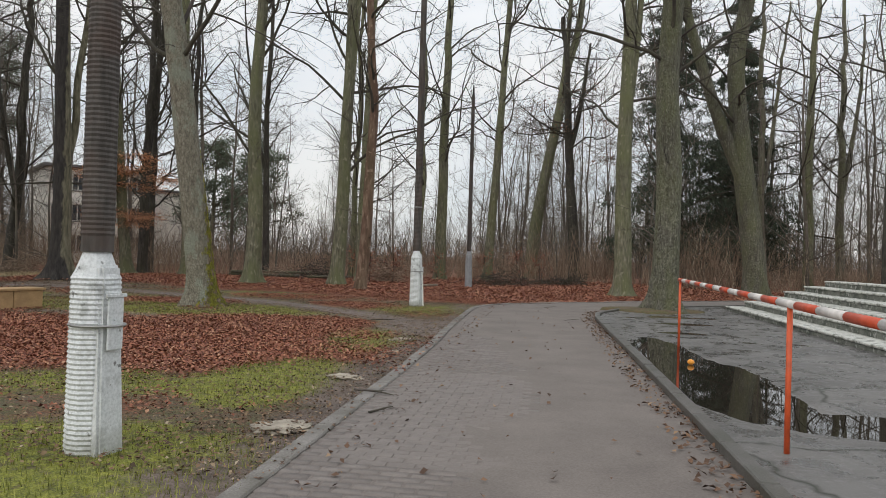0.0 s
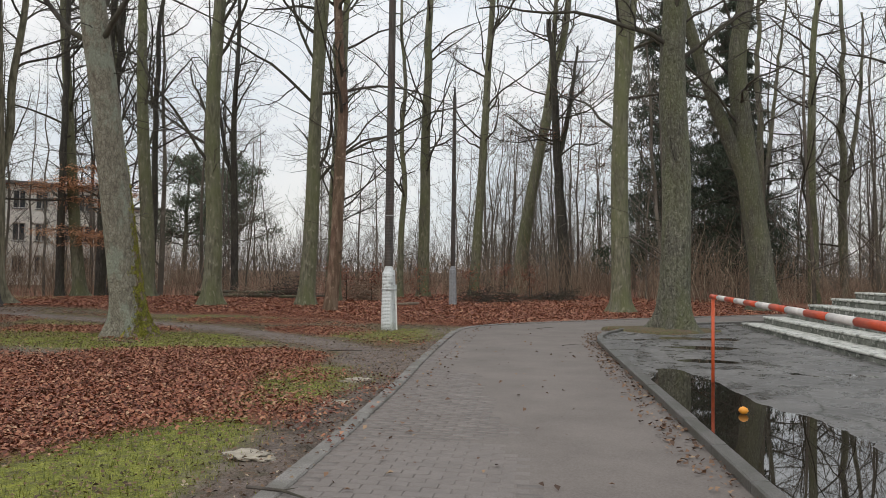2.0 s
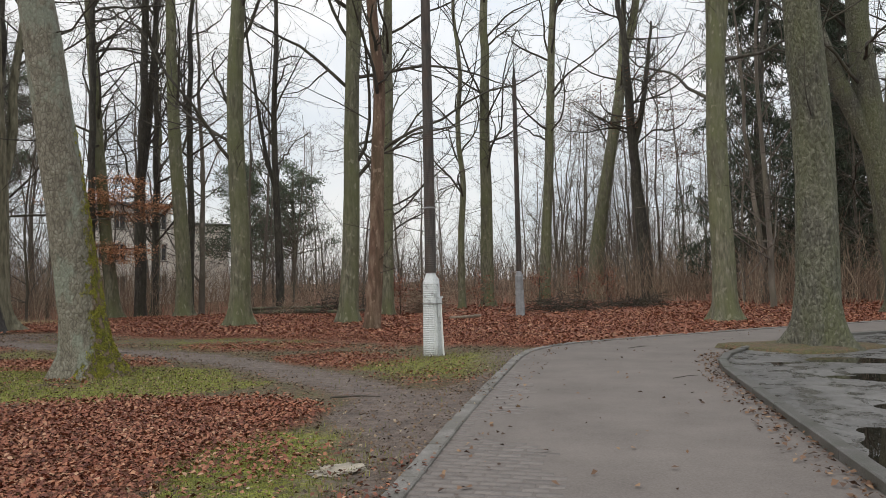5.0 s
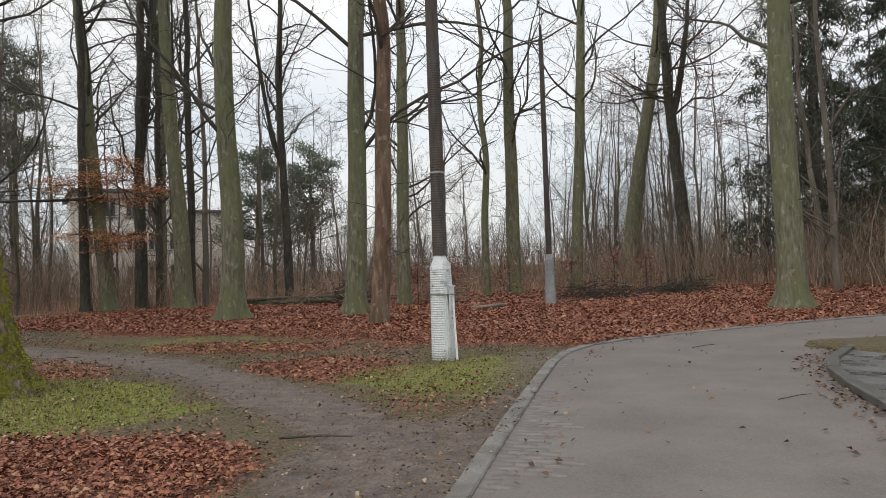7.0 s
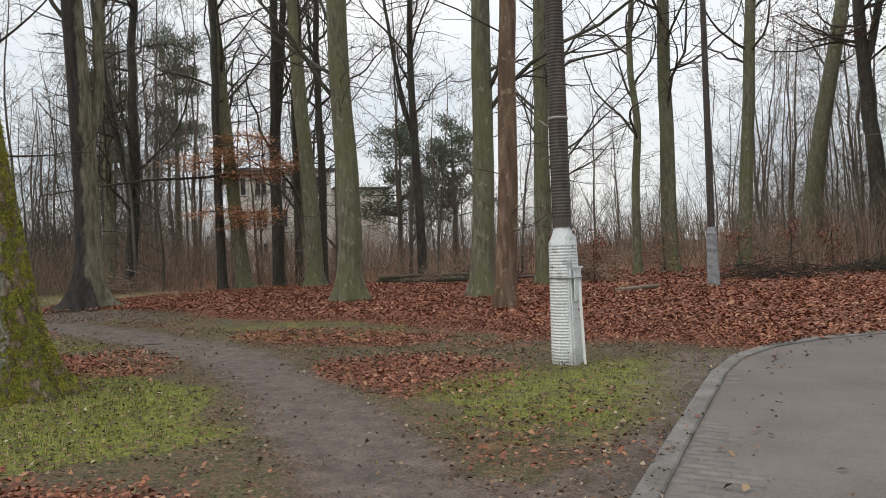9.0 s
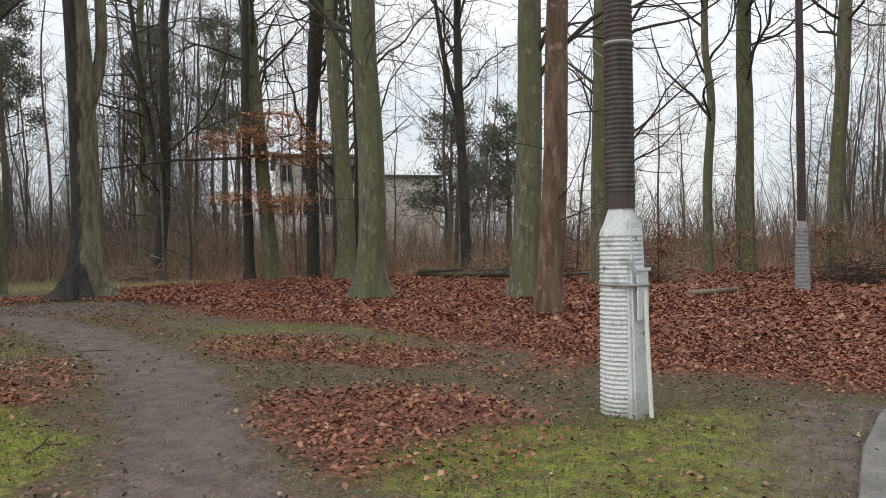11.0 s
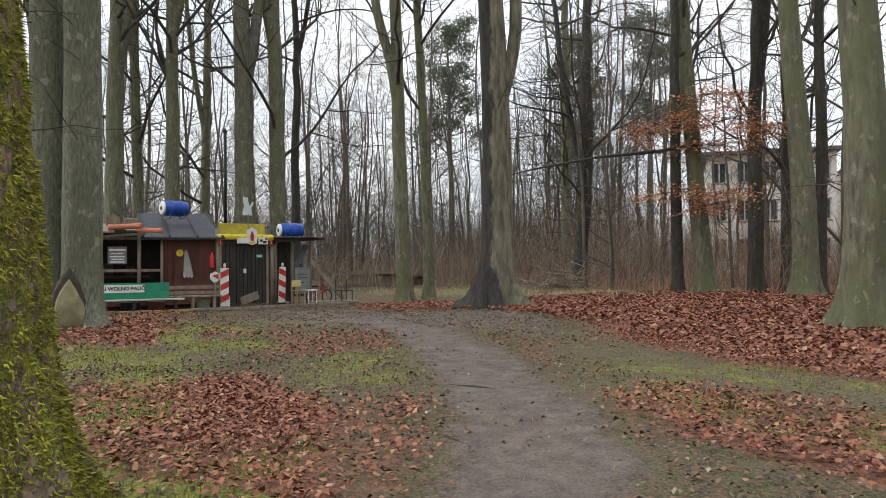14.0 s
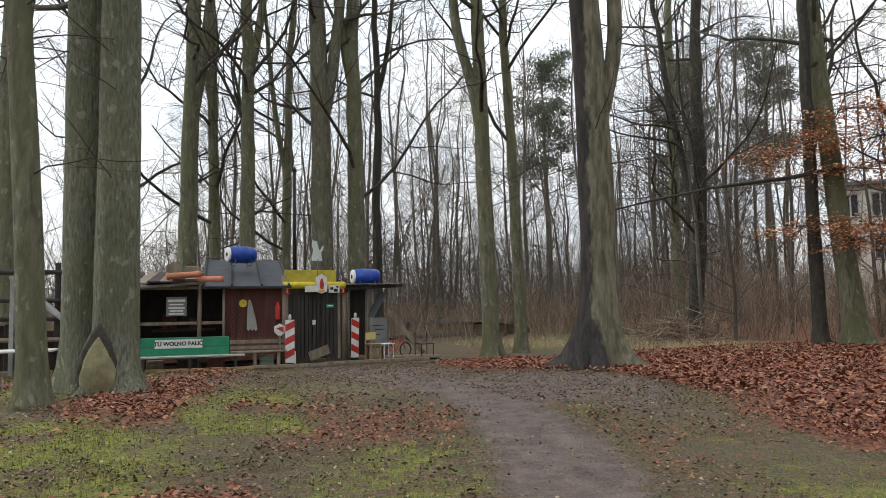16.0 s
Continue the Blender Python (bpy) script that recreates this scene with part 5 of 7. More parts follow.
def west_edge(rng, n):
    y = rng.uniform(6, 36, n)
    return -33 - 14 * rng.random(n) ** 1.5 + 0.05 * y, y


def deep_edge(rng, n):
    x = rng.uniform(-70, 60, n)
    return x, 62 + 45 * rng.random(n) - 0.35 * np.maximum(0, -12 - x)


def deep_west(rng, n):
    y = rng.uniform(-5, 60, n)
    return -44 - 34 * rng.random(n), y


# far stems, in the twig colour that has haze mixed in
brush_patch("thicket", 5200, deep_edge, 2.6, 7.0, 913, TWIG_HAZED, "grey-brown thicket far behind the park", 0.026)
brush_patch("thicket", 3600, deep_west, 2.2, 7.0, 914, TWIG_HAZED, "grey-brown thicket far behind the hut", 0.024)
brush_patch("brush", 5200, back_edge, 1.0, 3.4, 911, STALK, "thicket of dry brown saplings at the wood edge")
brush_patch("brush", 1700, west_edge, 0.7, 2.3, 912, STALK, "thicket of dry brown saplings behind the hut")


def house_edge(rng, n):
    return rng.uniform(-42, -22, n), rng.uniform(44, 53, n)


brush_patch("brush", 420, house_edge, 1.4, 3.4, 915, STALK, "tall brush before the apartment block", 0.014)

# ---- fallen leaves and grass ----
rng = np.random.default_rng(77)


def scatter(n, x0, x1, y0, y1, weight):
    x, y = rng.uniform(x0, x1, n), rng.uniform(y0, y1, n)
    keepit = (rng.random(n) < weight(x, y)) & ~in_poly(x, y, ROAD) & ~in_poly(x, y, APRON)
    return x[keepit], y[keepit]


def leafy(x, y):
    c = cover(x, y)[0]
    return np.clip(np.clip(c * 1.25 - 0.12, 0, 1) ** 1.3, 0.025 + 0.09 * (fbm(x, y, 0.5, 71) > 0.55), 1) * (cover(x, y)[2] < 0.75)


cs, ss = [], []
for n, x0, x1, y0, y1, size in [(160000, -11, -1.2, 4.5, 15, 0.047), (135000, -14, -1.2, 15, 24, 0.049), (40000, -22, -14, 14, 25, 0.07), (52000, -22, -1, 24, 34, 0.085), (34000, -1.5, 12, 22, 36, 0.085), (16000, -20, 12, 34, 47, 0.13), (20000, -20, -11, 5, 15, 0.07)]:
    x, y = scatter(n, x0, x1, y0, y1, leafy)
    cs.append(np.stack([x, y, rise(x, y) + 0.012 + 0.03 * rng.random(len(x))], 1))
    ss.append(size * rng.uniform(0.55, 1.25, len(x)))
cs, ss = np.concatenate(cs), np.concatenate(ss)
drift = cover(cs[:, 0], cs[:, 1])[0] + 0.3 * (rng.random(len(cs)) - 0.5) > 0.3
stray, stray_size = cs[~drift] - (0, 0, 0.01), ss[~drift] * 0.8
cs, ss = cs[drift], ss[drift]
tagged(link_mesh("stray_leaves", arrays_mesh("stray_leaves", *leaf_quads(stray, stray_size, rng, 0.15), smooth=False), STRAY), "single brown leaves sunk in grass and earth", "leaves", kind="stuff")
me = arrays_mesh("fallen_leaves", *leaf_quads(cs, ss, rng, 0.35), smooth=False)
tagged(link_mesh("fallen_leaves", me, LEAF), "fallen beech and oak leaves in russet drifts", "leaves", kind="stuff")
# a few leaves and crumbs on the lane, most along the kerbs
n = 6500
t = rng.random(n)
k = rng.integers(0, len(EDGE_R) - 1, n)
side = rng.random(n)
u = np.where(side < 0.82, 1 - 0.11 * rng.random(n) ** 1.8, np.where(side < 0.92, 0.06 + 0.1 * rng.random(n), rng.random(n)))
lr = LINE_L[(k * 239 // len(EDGE_R))] * (1 - u[:, None]) + LINE_R[(k * 239 // len(EDGE_R))] * u[:, None]
c = np.c_[lr + rng.normal(scale=0.15, size=(n, 2)) * (0.2, 1), np.full(n, 0.012)]
c = c[(c[:, 1] > 2) & (c[:, 1] < 26) & in_poly(c[:, 0], c[:, 1], ROAD)]
tagged(link_mesh("lane_leaves", arrays_mesh("lane_leaves", *leaf_quads(c, 0.055 * rng.uniform(0.3, 1.2, len(c)), rng, 0.35), smooth=False), STRAY), "scattered dry leaves and bits on the lane", "leaves", kind="stuff")

x, y = scatter(240000, -15, -1.2, 3.5, 24, lambda a, b: np.clip(cover(a, b)[1] * 1.1 - 0.15, 0.015, 1))
n = len(x)
a, hgt = rng.uniform(0, 6.28, n), rng.uniform(0.008, 0.034, n) * np.where(rng.random(n) < 0.05, 2.2, 1)
root_ = np.stack([x, y, rise(x, y) - 0.02], 1)
w = np.stack([-np.sin(a), np.cos(a), np.zeros(n)], 1) * 0.004
tip = root_ + np.stack([np.cos(a) * hgt * 0.7, np.sin(a) * hgt * 0.7, hgt + 0.02], 1)
V = np.stack([root_ - w, root_ + w, tip], 1).reshape(-1, 3)
tagged(link_mesh("grass", arrays_mesh("grass", V, np.arange(n * 3).reshape(n, 3), False), GRASS), "short green moss and grass tufts", "grass", kind="stuff")

# pale dry grass at the edge of the far brush
n = 16000
x, y = rng.uniform(-31, -17, n), rng.uniform(25.5, 36, n)
keepit = rng.random(n) < 0.9 * blobs(x, y, [(-23.5, 30.0, 4.2, 1.6, 1), (-29, 28, 3, 2, 0.8), (-19.5, 36, 3, 1, 0.5)])
x, y = x[keepit], y[keepit]
n = len(x)
a, hgt = rng.uniform(0, 6.28, n), rng.uniform(0.04, 0.2, n)
root_ = np.stack([x, y, rise(x, y) - 0.02], 1)
w = np.stack([-np.sin(a), np.cos(a), np.zeros(n)], 1) * 0.008
tip = root_ + np.stack([np.cos(a) * hgt * 0.9, np.sin(a) * hgt * 0.9, hgt + 0.02], 1)
tagged(link_mesh("dry_grass", arrays_mesh("dry_grass", np.stack([root_ - w, root_ + w, tip], 1).reshape(-1, 3), np.arange(n * 3).reshape(n, 3), False), STRAW), "pale dry grass before the brush", "grass", kind="stuff")

# crumbs of bark, twig and leaf trodden into the earth
cs = []
for n, x0, x1, y0, y1 in [(70000, -13, -1.2, 4.5, 22), (42000, -22, -12, 14, 25)]:
    x, y = scatter(n, x0, x1, y0, y1, lambda a, b: (0.25 + 0.75 * (fbm(a, b, 1.3, 81) > 0.5)) * (1 - 0.8 * cover(a, b)[2]) + blobs(a, b, BARE[:2]) + 0.6 * smooth(-3.1, -1.8, a) * (b < 19))
    cs.append(np.stack([x, y, rise(x, y) + 0.004], 1))
cs = np.concatenate(cs)
tagged(link_mesh("ground_crumbs", arrays_mesh("ground_crumbs", *leaf_quads(cs, rng.uniform(0.01, 0.045, len(cs)), rng, 0.4), smooth=False), CRUMB), "dark crumbs of leaf and bark on the earth", "litter", kind="stuff")


# ---- lamp poles on whitewashed stubs ----
def lamp_pole(x, y, turn, label, tall=9.0, stay=False, hatch=True, stub=1.46, skin=None):
    """A ribbed wooden pole strapped to a whitewashed concrete stub."""
    root = thing("utility_pole", pose(x, y, float(rise(x, y)) - 0.02, 0, 0, turn), label, "pole", "poles along the lane")
    # ribbed half of the stub, facing -y; flat half facing +x
    up = stub - 1.46
    bm = bmesh.new()
    rows = []
    zs = []
    z = -0.1
    while z < 1.16 + up:
        zs += [(z, 0.0), (z + 0.016, 0.009)]
        z += 0.034
    zs += [(1.18 + up, 0.0), (1.22 + up, -0.02), (1.36 + up, -0.07), (1.38 + up, -0.075), (stub, -0.075)]
    sides = 12
    for z, dr in zs:
        r = 0.17 + dr - 0.01 * max(0, z)
        rows.append([bm.verts.new((r * math.cos(a) * 0.98, r * math.sin(a), z)) for a in (math.pi * 2 * (i + 0.5) / sides for i in range(sides))])
    for a, b in zip(rows, rows[1:]):
        for i in range(sides):
            bm.faces.new((a[i], a[(i + 1) % sides], b[(i + 1) % sides], b[i]))
    bm.faces.new(rows[-1])
    part("stub", bm, skin or WHITEWASH, root, "ribbed concrete stub")
    bm = bmesh.new()
    t = bmesh.new()
    bmesh.ops.create_cube(t, size=1)
    bmesh.ops.transform(t, matrix=Matrix.LocRotScale((0.115, 0.0, 0.6 + up / 2), None, (0.15, 0.24, 1.32 + up)), verts=t.verts)
    for v in t.verts:
        if v.co.z > 1:
            v.co.x = 0.09 + (v.co.x - 0.13) * 0.8
            v.co.y *= 0.75
    bmesh.ops.bevel(t, geom=t.edges[:], offset=0.02, segments=2, affect='EDGES')
    join(bm, t)
    post = part("cable_housing", bm, skin or WHITEWASH, root, "smooth housing")
    if hatch:
        bm = bmesh.new()
        box(bm, 0.183, -0.075, 0.72, 0.197, 0.06, 1.08, 0.004)
        box(bm, 0.185, -0.095, 1.08, 0.207, 0.08, 1.105, 0.004)
        box(bm, 0.196, -0.03, 0.92, 0.205, -0.018, 0.935, 0.003)
        part("hatch", bm, WHITEWASH, root, "white painted service hatch")
    bm = bmesh.new()
    for z in (0.86 + up * 0.6,):
        lathe(bm, [(z - 0.008, 0.174), (z, 0.182), (z + 0.008, 0.174)], 20, Matrix.Diagonal((1.12, 1, 1, 1)) @ pose(0.02, 0, 0))
    part("strap", bm, STEEL, root, "galvanised strap", True)
    # ribbed pole above
    bm = bmesh.new()
    rows = []
    zs = [(stub - 0.11, 0.0)]
    z = stub
    while z < 4.4:
        zs += [(z, 0.0), (z + 0.018, 0.007)]
        z += 0.036
    zs += [(4.5, 0.0), (tall * 0.6, 0.0), (tall, 0.0)]
    for z, dr in zs:
        r = 0.112 - 0.0035 * z
        row = []
        for i in range(14):
            a = math.pi * 2 * i / 14
            row.append(bm.verts.new(((r + (dr if -2.4 < math.atan2(math.sin(a), math.cos(a)) < 0.6 else 0)) * math.cos(a), (r + dr) * math.sin(a), z)))
        rows.append(row)
    for a, b in zip(rows, rows[1:]):
        for i in range(14):
            bm.faces.new((a[i], a[(i + 1) % 14], b[(i + 1) % 14], b[i]))
    bm.faces.new(rows[-1])
    pole = part("pole", bm, POLE, root, "dark ribbed wooden pole")
    bm = bmesh.new()
    rod(bm, (0, 0, tall - 0.02), (0, 0, tall + 0.5), 0.06, 10, 0.03)
    rod(bm, (0, 0, tall + 0.45), (0, 0, tall + 1.6), 0.012, 6)
    part("spike", bm, IRON, root, "thin iron tip")
    if stay:
        bm = bmesh.new()
        rod(bm, (0.26, -0.02, 0.02), (0.205, 0.0, 0.94), 0.016, 8)
        rod(bm, (0.205, 0.0, 0.94), (0.13, 0.05, 0.97), 0.014, 8)
        part("earthing_pipe", bm, WHITE, root, "white earthing pipe")
        bm = bmesh.new()
        lathe(bm, [(2.76, 0.112), (2.775, 0.12), (2.79, 0.112)], 16)
        rod(bm, (-0.1, -0.06, 2.7), (-0.19, -0.1, 2.78), 0.008, 6)
        part("wire_clamp", bm, STEEL, root)
    return root


lamp_pole(-2.68, 4.95, -12, "pole on a whitewashed ribbed concrete stub with a hatch", stub=1.5)
lamp_pole(-3.28, 20.15, -18, "pole on a whitewashed ribbed stub with an earthing pipe", 9.2, True, True, 1.66)
lamp_pole(-3.51, 35.1, 12, "far pole on a bare grey concrete stub", 9.4, False, False, 1.88, OLD_CONCRETE)

# ---- pale rubble and sticks by the lane ----
def rubble(x, y, s, seed, label):
    rng = random.Random(seed)
    bm = bmesh.new()
    bmesh.ops.create_icosphere(bm, subdivisions=4, radius=1)
    for v in bm.verts:
        k = 1 + 0.5 * noise.noise(v.co * 1.7 + Vector((seed, 0, 0))) + 0.35 * noise.noise(v.co * 4.1 + Vector((0, seed, 0)))
        lump = 0.012 * noise.noise(v.co * 6.0 + Vector((seed, seed, 0)))
        v.co = Vector((v.co.x * s * k, v.co.y * s * 0.7 * k, v.co.z * s * 0.13 * k - 0.012 + lump))
    ob = part("rubble", bm, STONE, None, "", True)
    ob.matrix_basis = pose(x, y, 0.0, 0, 0, rng.uniform(0, 180))
    return tagged(ob, label, "stone")


for x, y, s, sd in [(-1.66, 5.9, 0.24, 1), (-1.85, 8.35, 0.2, 2), (-1.8, 10.6, 0.16, 3), (-2.0, 12.2, 0.2, 4)]:
    rubble(x, y, s, sd, "pale sandy lump of mortar beside the kerb")


def stick(a, b, r, label, bendy=0.03):
    bm = bmesh.new()
    a, b = Vector(a), Vector(b)
    mid = (a + b) / 2 + Vector((bendy, bendy * 0.6, 0.01))
    rod(bm, a, mid, r, 6, r * 0.85)
    rod(bm, mid, b, r * 0.85, 6, r * 0.4)
    rod(bm, mid, mid + (b - a).length * 0.25 * Vector((0.7, 0.5, 0.03)), r * 0.5, 5, r * 0.2)
    return tagged(part("stick", bm, TWIG), label, "stick")


for a, b, r in [((-1.5, 7.5, 0.02), (-1.05, 7.35, 0.015), 0.012), ((-1.1, 6.55, 0.01), (-0.95, 6.85, 0.012), 0.01), ((0.8, 17.3, 0.008), (1.15, 17.6, 0.012), 0.005), ((0.3, 21.5, 0.008), (0.7, 21.9, 0.012), 0.006),
                ((-3.3, 15.2, 0.02), (-2.7, 15.3, 0.03), 0.012), ((-6.5, 17.6, 0.02), (-6.1, 17.2, 0.02), 0.01), ((-8.7, 19.1, 0.015), (-8.3, 19.2, 0.02), 0.01), ((-10.2, 20.0, 0.02), (-9.8, 20.3, 0.02), 0.01)]:
    stick(a, b, r, "short dark fallen twig on the ground")


def log(a, b, r, label, mat=None):
    bm = bmesh.new()
    rod(bm, a, b, r, 12, r * 0.85)
    for v in bm.verts:
        v.co += Vector((noise.noise(v.co * 3), noise.noise(v.co * 3 + Vector((5, 0, 0))), noise.noise(v.co * 3 + Vector((0, 5, 0))))) * r * 0.3
    return tagged(part("log", bm, mat or BARK_GREY, None, "", True), label, "log")


log((-5.3, 30.6, 0.12), (-4.6, 32.4, 0.12), 0.06, "pale fallen log lying in the leaves", BOARD_GREY)
for k, (a, b, r) in enumerate([((-17, 37.5, 0.1), (-13.2, 38.2, 0.12), 0.11), ((-16.4, 38.0, 0.2), (-12.6, 38.4, 0.3), 0.08), ((-16.8, 37.3, 0.25), (-14.5, 38.3, 0.32), 0.07), ((-12.5, 37.4, 0.1), (-10.4, 38.6, 0.15), 0.06)]):
    log(a, b, r, "cut mossy trunk in a brush heap")

# brush heaps
for x, y, sx, h, sd in [(-14.8, 38.2, 2.2, 0.7, 1), (-12.4, 38.8, 1.3, 1.0, 2), (-25.5, 31.5, 1.6, 0.8, 3), (-2.2, 38.6, 1.8, 0.7, 4), (-8.3, 38.2, 1.2, 1.1, 5), (1.0, 42, 1.6, 0.5, 6)]:
    rng = np.random.default_rng(sd)
    n = 260
    c = np.stack([x + rng.normal(scale=sx * 0.5, size=n), y + rng.normal(scale=0.5, size=n), np.abs(rng.normal(scale=h * 0.45, size=n)) + 0.02], 1)
    d = rng.normal(size=(n, 3)) * (1, 1, 0.45)
    d /= np.linalg.norm(d, axis=1, keepdims=True)
    P = np.stack([c - d * 0.5, c + rng.normal(scale=0.05, size=(n, 3)), c + d * 0.5], 1)
    P[:, :, 2] = np.maximum(P[:, :, 2], 0.0) + float(rise(x, y)) - 0.03
    link = arrays_mesh("brush_heap", *tubes(P, np.linspace(0.014, 0.005, 3)[None] * np.ones((n, 1)), 3))
    tagged(link_mesh("brush_heap", link, STALK if sd % 2 else TWIG), "heap of cut brushwood among the trees", "brush heap", kind="stuff")

# copper saplings under the trees
for x, y, sd in [(-8.8, 36.5, 1), (-7.8, 37.5, 2), (-3.2, 40, 3), (-6.0, 41, 4), (-0.2, 44, 5), (-1.6, 43.5, 6), (-11, 41, 7)]:
    rng = np.random.default_rng(200 + sd)
    root = thing("sapling", pose(x, y, float(rise(x, y)) - 0.05), "low beech sapling holding copper leaves", "sapling", "beech saplings under the trees")
    P = np.stack([np.zeros((1, 5)), np.zeros((1, 5)), np.linspace(0, 1.6, 5)[None]], 2)
    A, RA = sprout(P, np.full((1, 5), 0.015), 14, 0.1, 1.0, (40, 80), 0.6, 4, rng, 0.3, 0.12, 0.006, 0.5)
    link_mesh("stem", arrays_mesh("stem", *gather([tubes(P, np.full((1, 5), 0.015), 4), tubes(A, RA, 3)])), TWIG, root)
    cc = A[:, 1:].reshape(-1, 3)
    cc = cc[rng.integers(0, len(cc), 420)] + rng.normal(scale=0.12, size=(420, 3))
    link_mesh("leaves", arrays_mesh("leaves", *leaf_quads(cc, 0.085 * rng.uniform(0.6, 1.3, 420), rng, 0.5), smooth=False), LEAF, root, "dry reddish leaves")

# planter box of tan boards
root = thing("bench_box", pose(-10.75, 13.35, 0.0, 0, 0, 74), "tan wooden box seat standing on the leaves", "box")
for i in range(3):
    bm = bmesh.new()
    box(bm, -1.0 + 0.66 * i + 0.008, -0.25, 0.06, -1.0 + 0.66 * (i + 1) - 0.008, 0.25, 0.44, 0.012)
    part("panel", bm, BOARD_TAN, root)
bm = bmesh.new()
box(bm, -1.04, -0.28, 0.44, 1.02, 0.28, 0.49, 0.008)
part("lid", bm, BOARD_TAN, root)
bm = bmesh.new()
box(bm, -0.95, -0.2, 0.0, 0.95, 0.2, 0.06, 0.004)
part("plinth", bm, BOARD_GREY, root)

# ---- apartment block behind the wood ----
A_, B_ = Vector((-32.2, 63.6, 0)), Vector((-41.2, 54.3, 0))
ln = (B_ - A_).length
ang = math.degrees(math.atan2((A_ - B_).y, (A_ - B_).x))
block = thing("apartment_building", pose(B_.x, B_.y, -0.3, 0, 0, ang), "cream plastered three-storey block behind the trees", "building")
H = 8.3


def facade(root, x0, x1, h, cols, rows, w, hh, z0, dz, depth):
    """A wall with real window openings and a body behind it."""
    bm = bmesh.new()
    gap = (x1 - x0) / cols
    zs = [0.0]
    for r_ in range(rows):
        zs += [z0 + dz * r_, z0 + dz * r_ + hh]
    zs.append(h)
    for r_ in range(len(zs) - 1):
        if r_ % 2 == 0:
            box(bm, x0, 0, zs[r_], x1, 0.35, zs[r_ + 1])
        else:
            for c_ in range(cols + 1):
                a = x0 if c_ == 0 else x0 + gap * (c_ - 0.5) + w / 2
                b = x1 if c_ == cols else x0 + gap * (c_ + 0.5) - w / 2
                box(bm, a, 0, zs[r_], b, 0.35, zs[r_ + 1])
    part("wall", bm, PLASTER, root)
    for r_ in range(rows):
        for c_ in range(cols):
            cx, zz = x0 + gap * (c_ + 0.5), z0 + dz * r_
            bm = bmesh.new()
            for a, b in ((-w / 2, -w / 2 + 0.09), (-0.045, 0.045), (w / 2 - 0.09, w / 2)):
                box(bm, cx + a, 0.14, zz + 0.08, cx + b, 0.22, zz + hh - 0.08)
            box(bm, cx - w / 2, 0.14, zz, cx + w / 2, 0.22, zz + 0.08)
            box(bm, cx - w / 2, 0.14, zz + hh - 0.08, cx + w / 2, 0.22, zz + hh)
            win = part("window", bm, FRAME, root)
            bm = bmesh.new()
            box(bm, cx - w / 2 + 0.01, 0.19, zz + 0.02, cx + w / 2 - 0.01, 0.2, zz + hh - 0.02)
            part("pane", bm, GLASS, win)
            bm = bmesh.new()
            box(bm, cx - w / 2 - 0.06, -0.07, zz - 0.07, cx + w / 2 + 0.06, 0.12, zz - 0.003)
            part("sill", bm, ROOFEDGE, win)


facade(block, 0, ln - 5, H, 5, 3, 0.95, 1.45, 1.2, 2.6, 10)
bm = bmesh.new()
box(bm, 0, 0.353, 0, ln - 5, 10, H)
box(bm, ln - 5, 0.9, 0, ln, 10, 6.9)
part("rear_block", bm, PLASTER, block)
bm = bmesh.new()
box(bm, -0.4, -0.45, H + 0.003, ln - 4.7, 10.4, H + 0.25, 0.02)
box(bm, ln - 4.69, 0.6, 6.903, ln + 0.3, 10.4, 7.1, 0.02)
part("roof", bm, ROOFEDGE, block, "dark tin roof edge")

# garden fence and shed roof beyond the hut
for k, (a, b) in enumerate([((-33, 25.0), (-35.5, 30)), ((-33.5, 22.5), (-33, 25.0))]):
    root = thing("fence", Matrix(), "low weathered wooden fence behind the hut", "fence")
    a, b = Vector((*a, -0.2)), Vector((*b, -0.2))
    for i in range(5):
        p = a.lerp(b, i / 4)
        bm = bmesh.new()
        box(bm, p.x - 0.05, p.y - 0.05, -0.4, p.x + 0.05, p.y + 0.05, 0.75, 0.01)
        part("post", bm, BOARD_GREY, root)
    for z in (0.2, 0.75):
        bm = bmesh.new()
        bar(bm, a + Vector((0, 0, z)), b + Vector((0, 0, z)), 0.04, 0.14)
        part("rail", bm, KERB, root)
root = thing("shed", pose(-36.5, 28.5, -0.3, 0, 0, -60), "low shed with a pale sloping roof in the brush", "shed")
bm = bmesh.new()
prism(bm, [(-1.6, 0), (1.6, 0), (1.6, 0.7), (-1.6, 0.45)], 2.4)
part("body", bm, BOARD_GREY, root)
bm = bmesh.new()
bar(bm, (-1.9, 1.2, 0.5), (1.9, 1.2, 0.83), 2.9, 0.06)
part("roof", bm, KERB, root, "pale roof sheet")


# ---- the hut ----
# Front wall along y at HX; its gate side bends back a little.
HX, HZ = -23.1, -0.03
hut = thing("hut", pose(HX, 0, HZ), "ramshackle red-brown plank hut with a felt roof and netting", "hut")
rng = random.Random(31)


def plank_parts(name, y0, y1, z0, z1, x, w, mat, parent, gap=0.006, thick=0.02, ragged=0.0, m=None):
    y = y0
    while y < y1 - 0.02:
        ww = min(w * rng.uniform(0.85, 1.15), y1 - y)
        dx = rng.uniform(-0.008, 0.008)
        bm = bmesh.new()
        box(bm, x + dx, y + gap / 2, z0 + rng.uniform(0, ragged), x + dx + thick, y + ww - gap / 2, z1 + rng.uniform(-ragged, ragged), 0.003, m)
        part(name, bm, mat, parent)
        y += ww


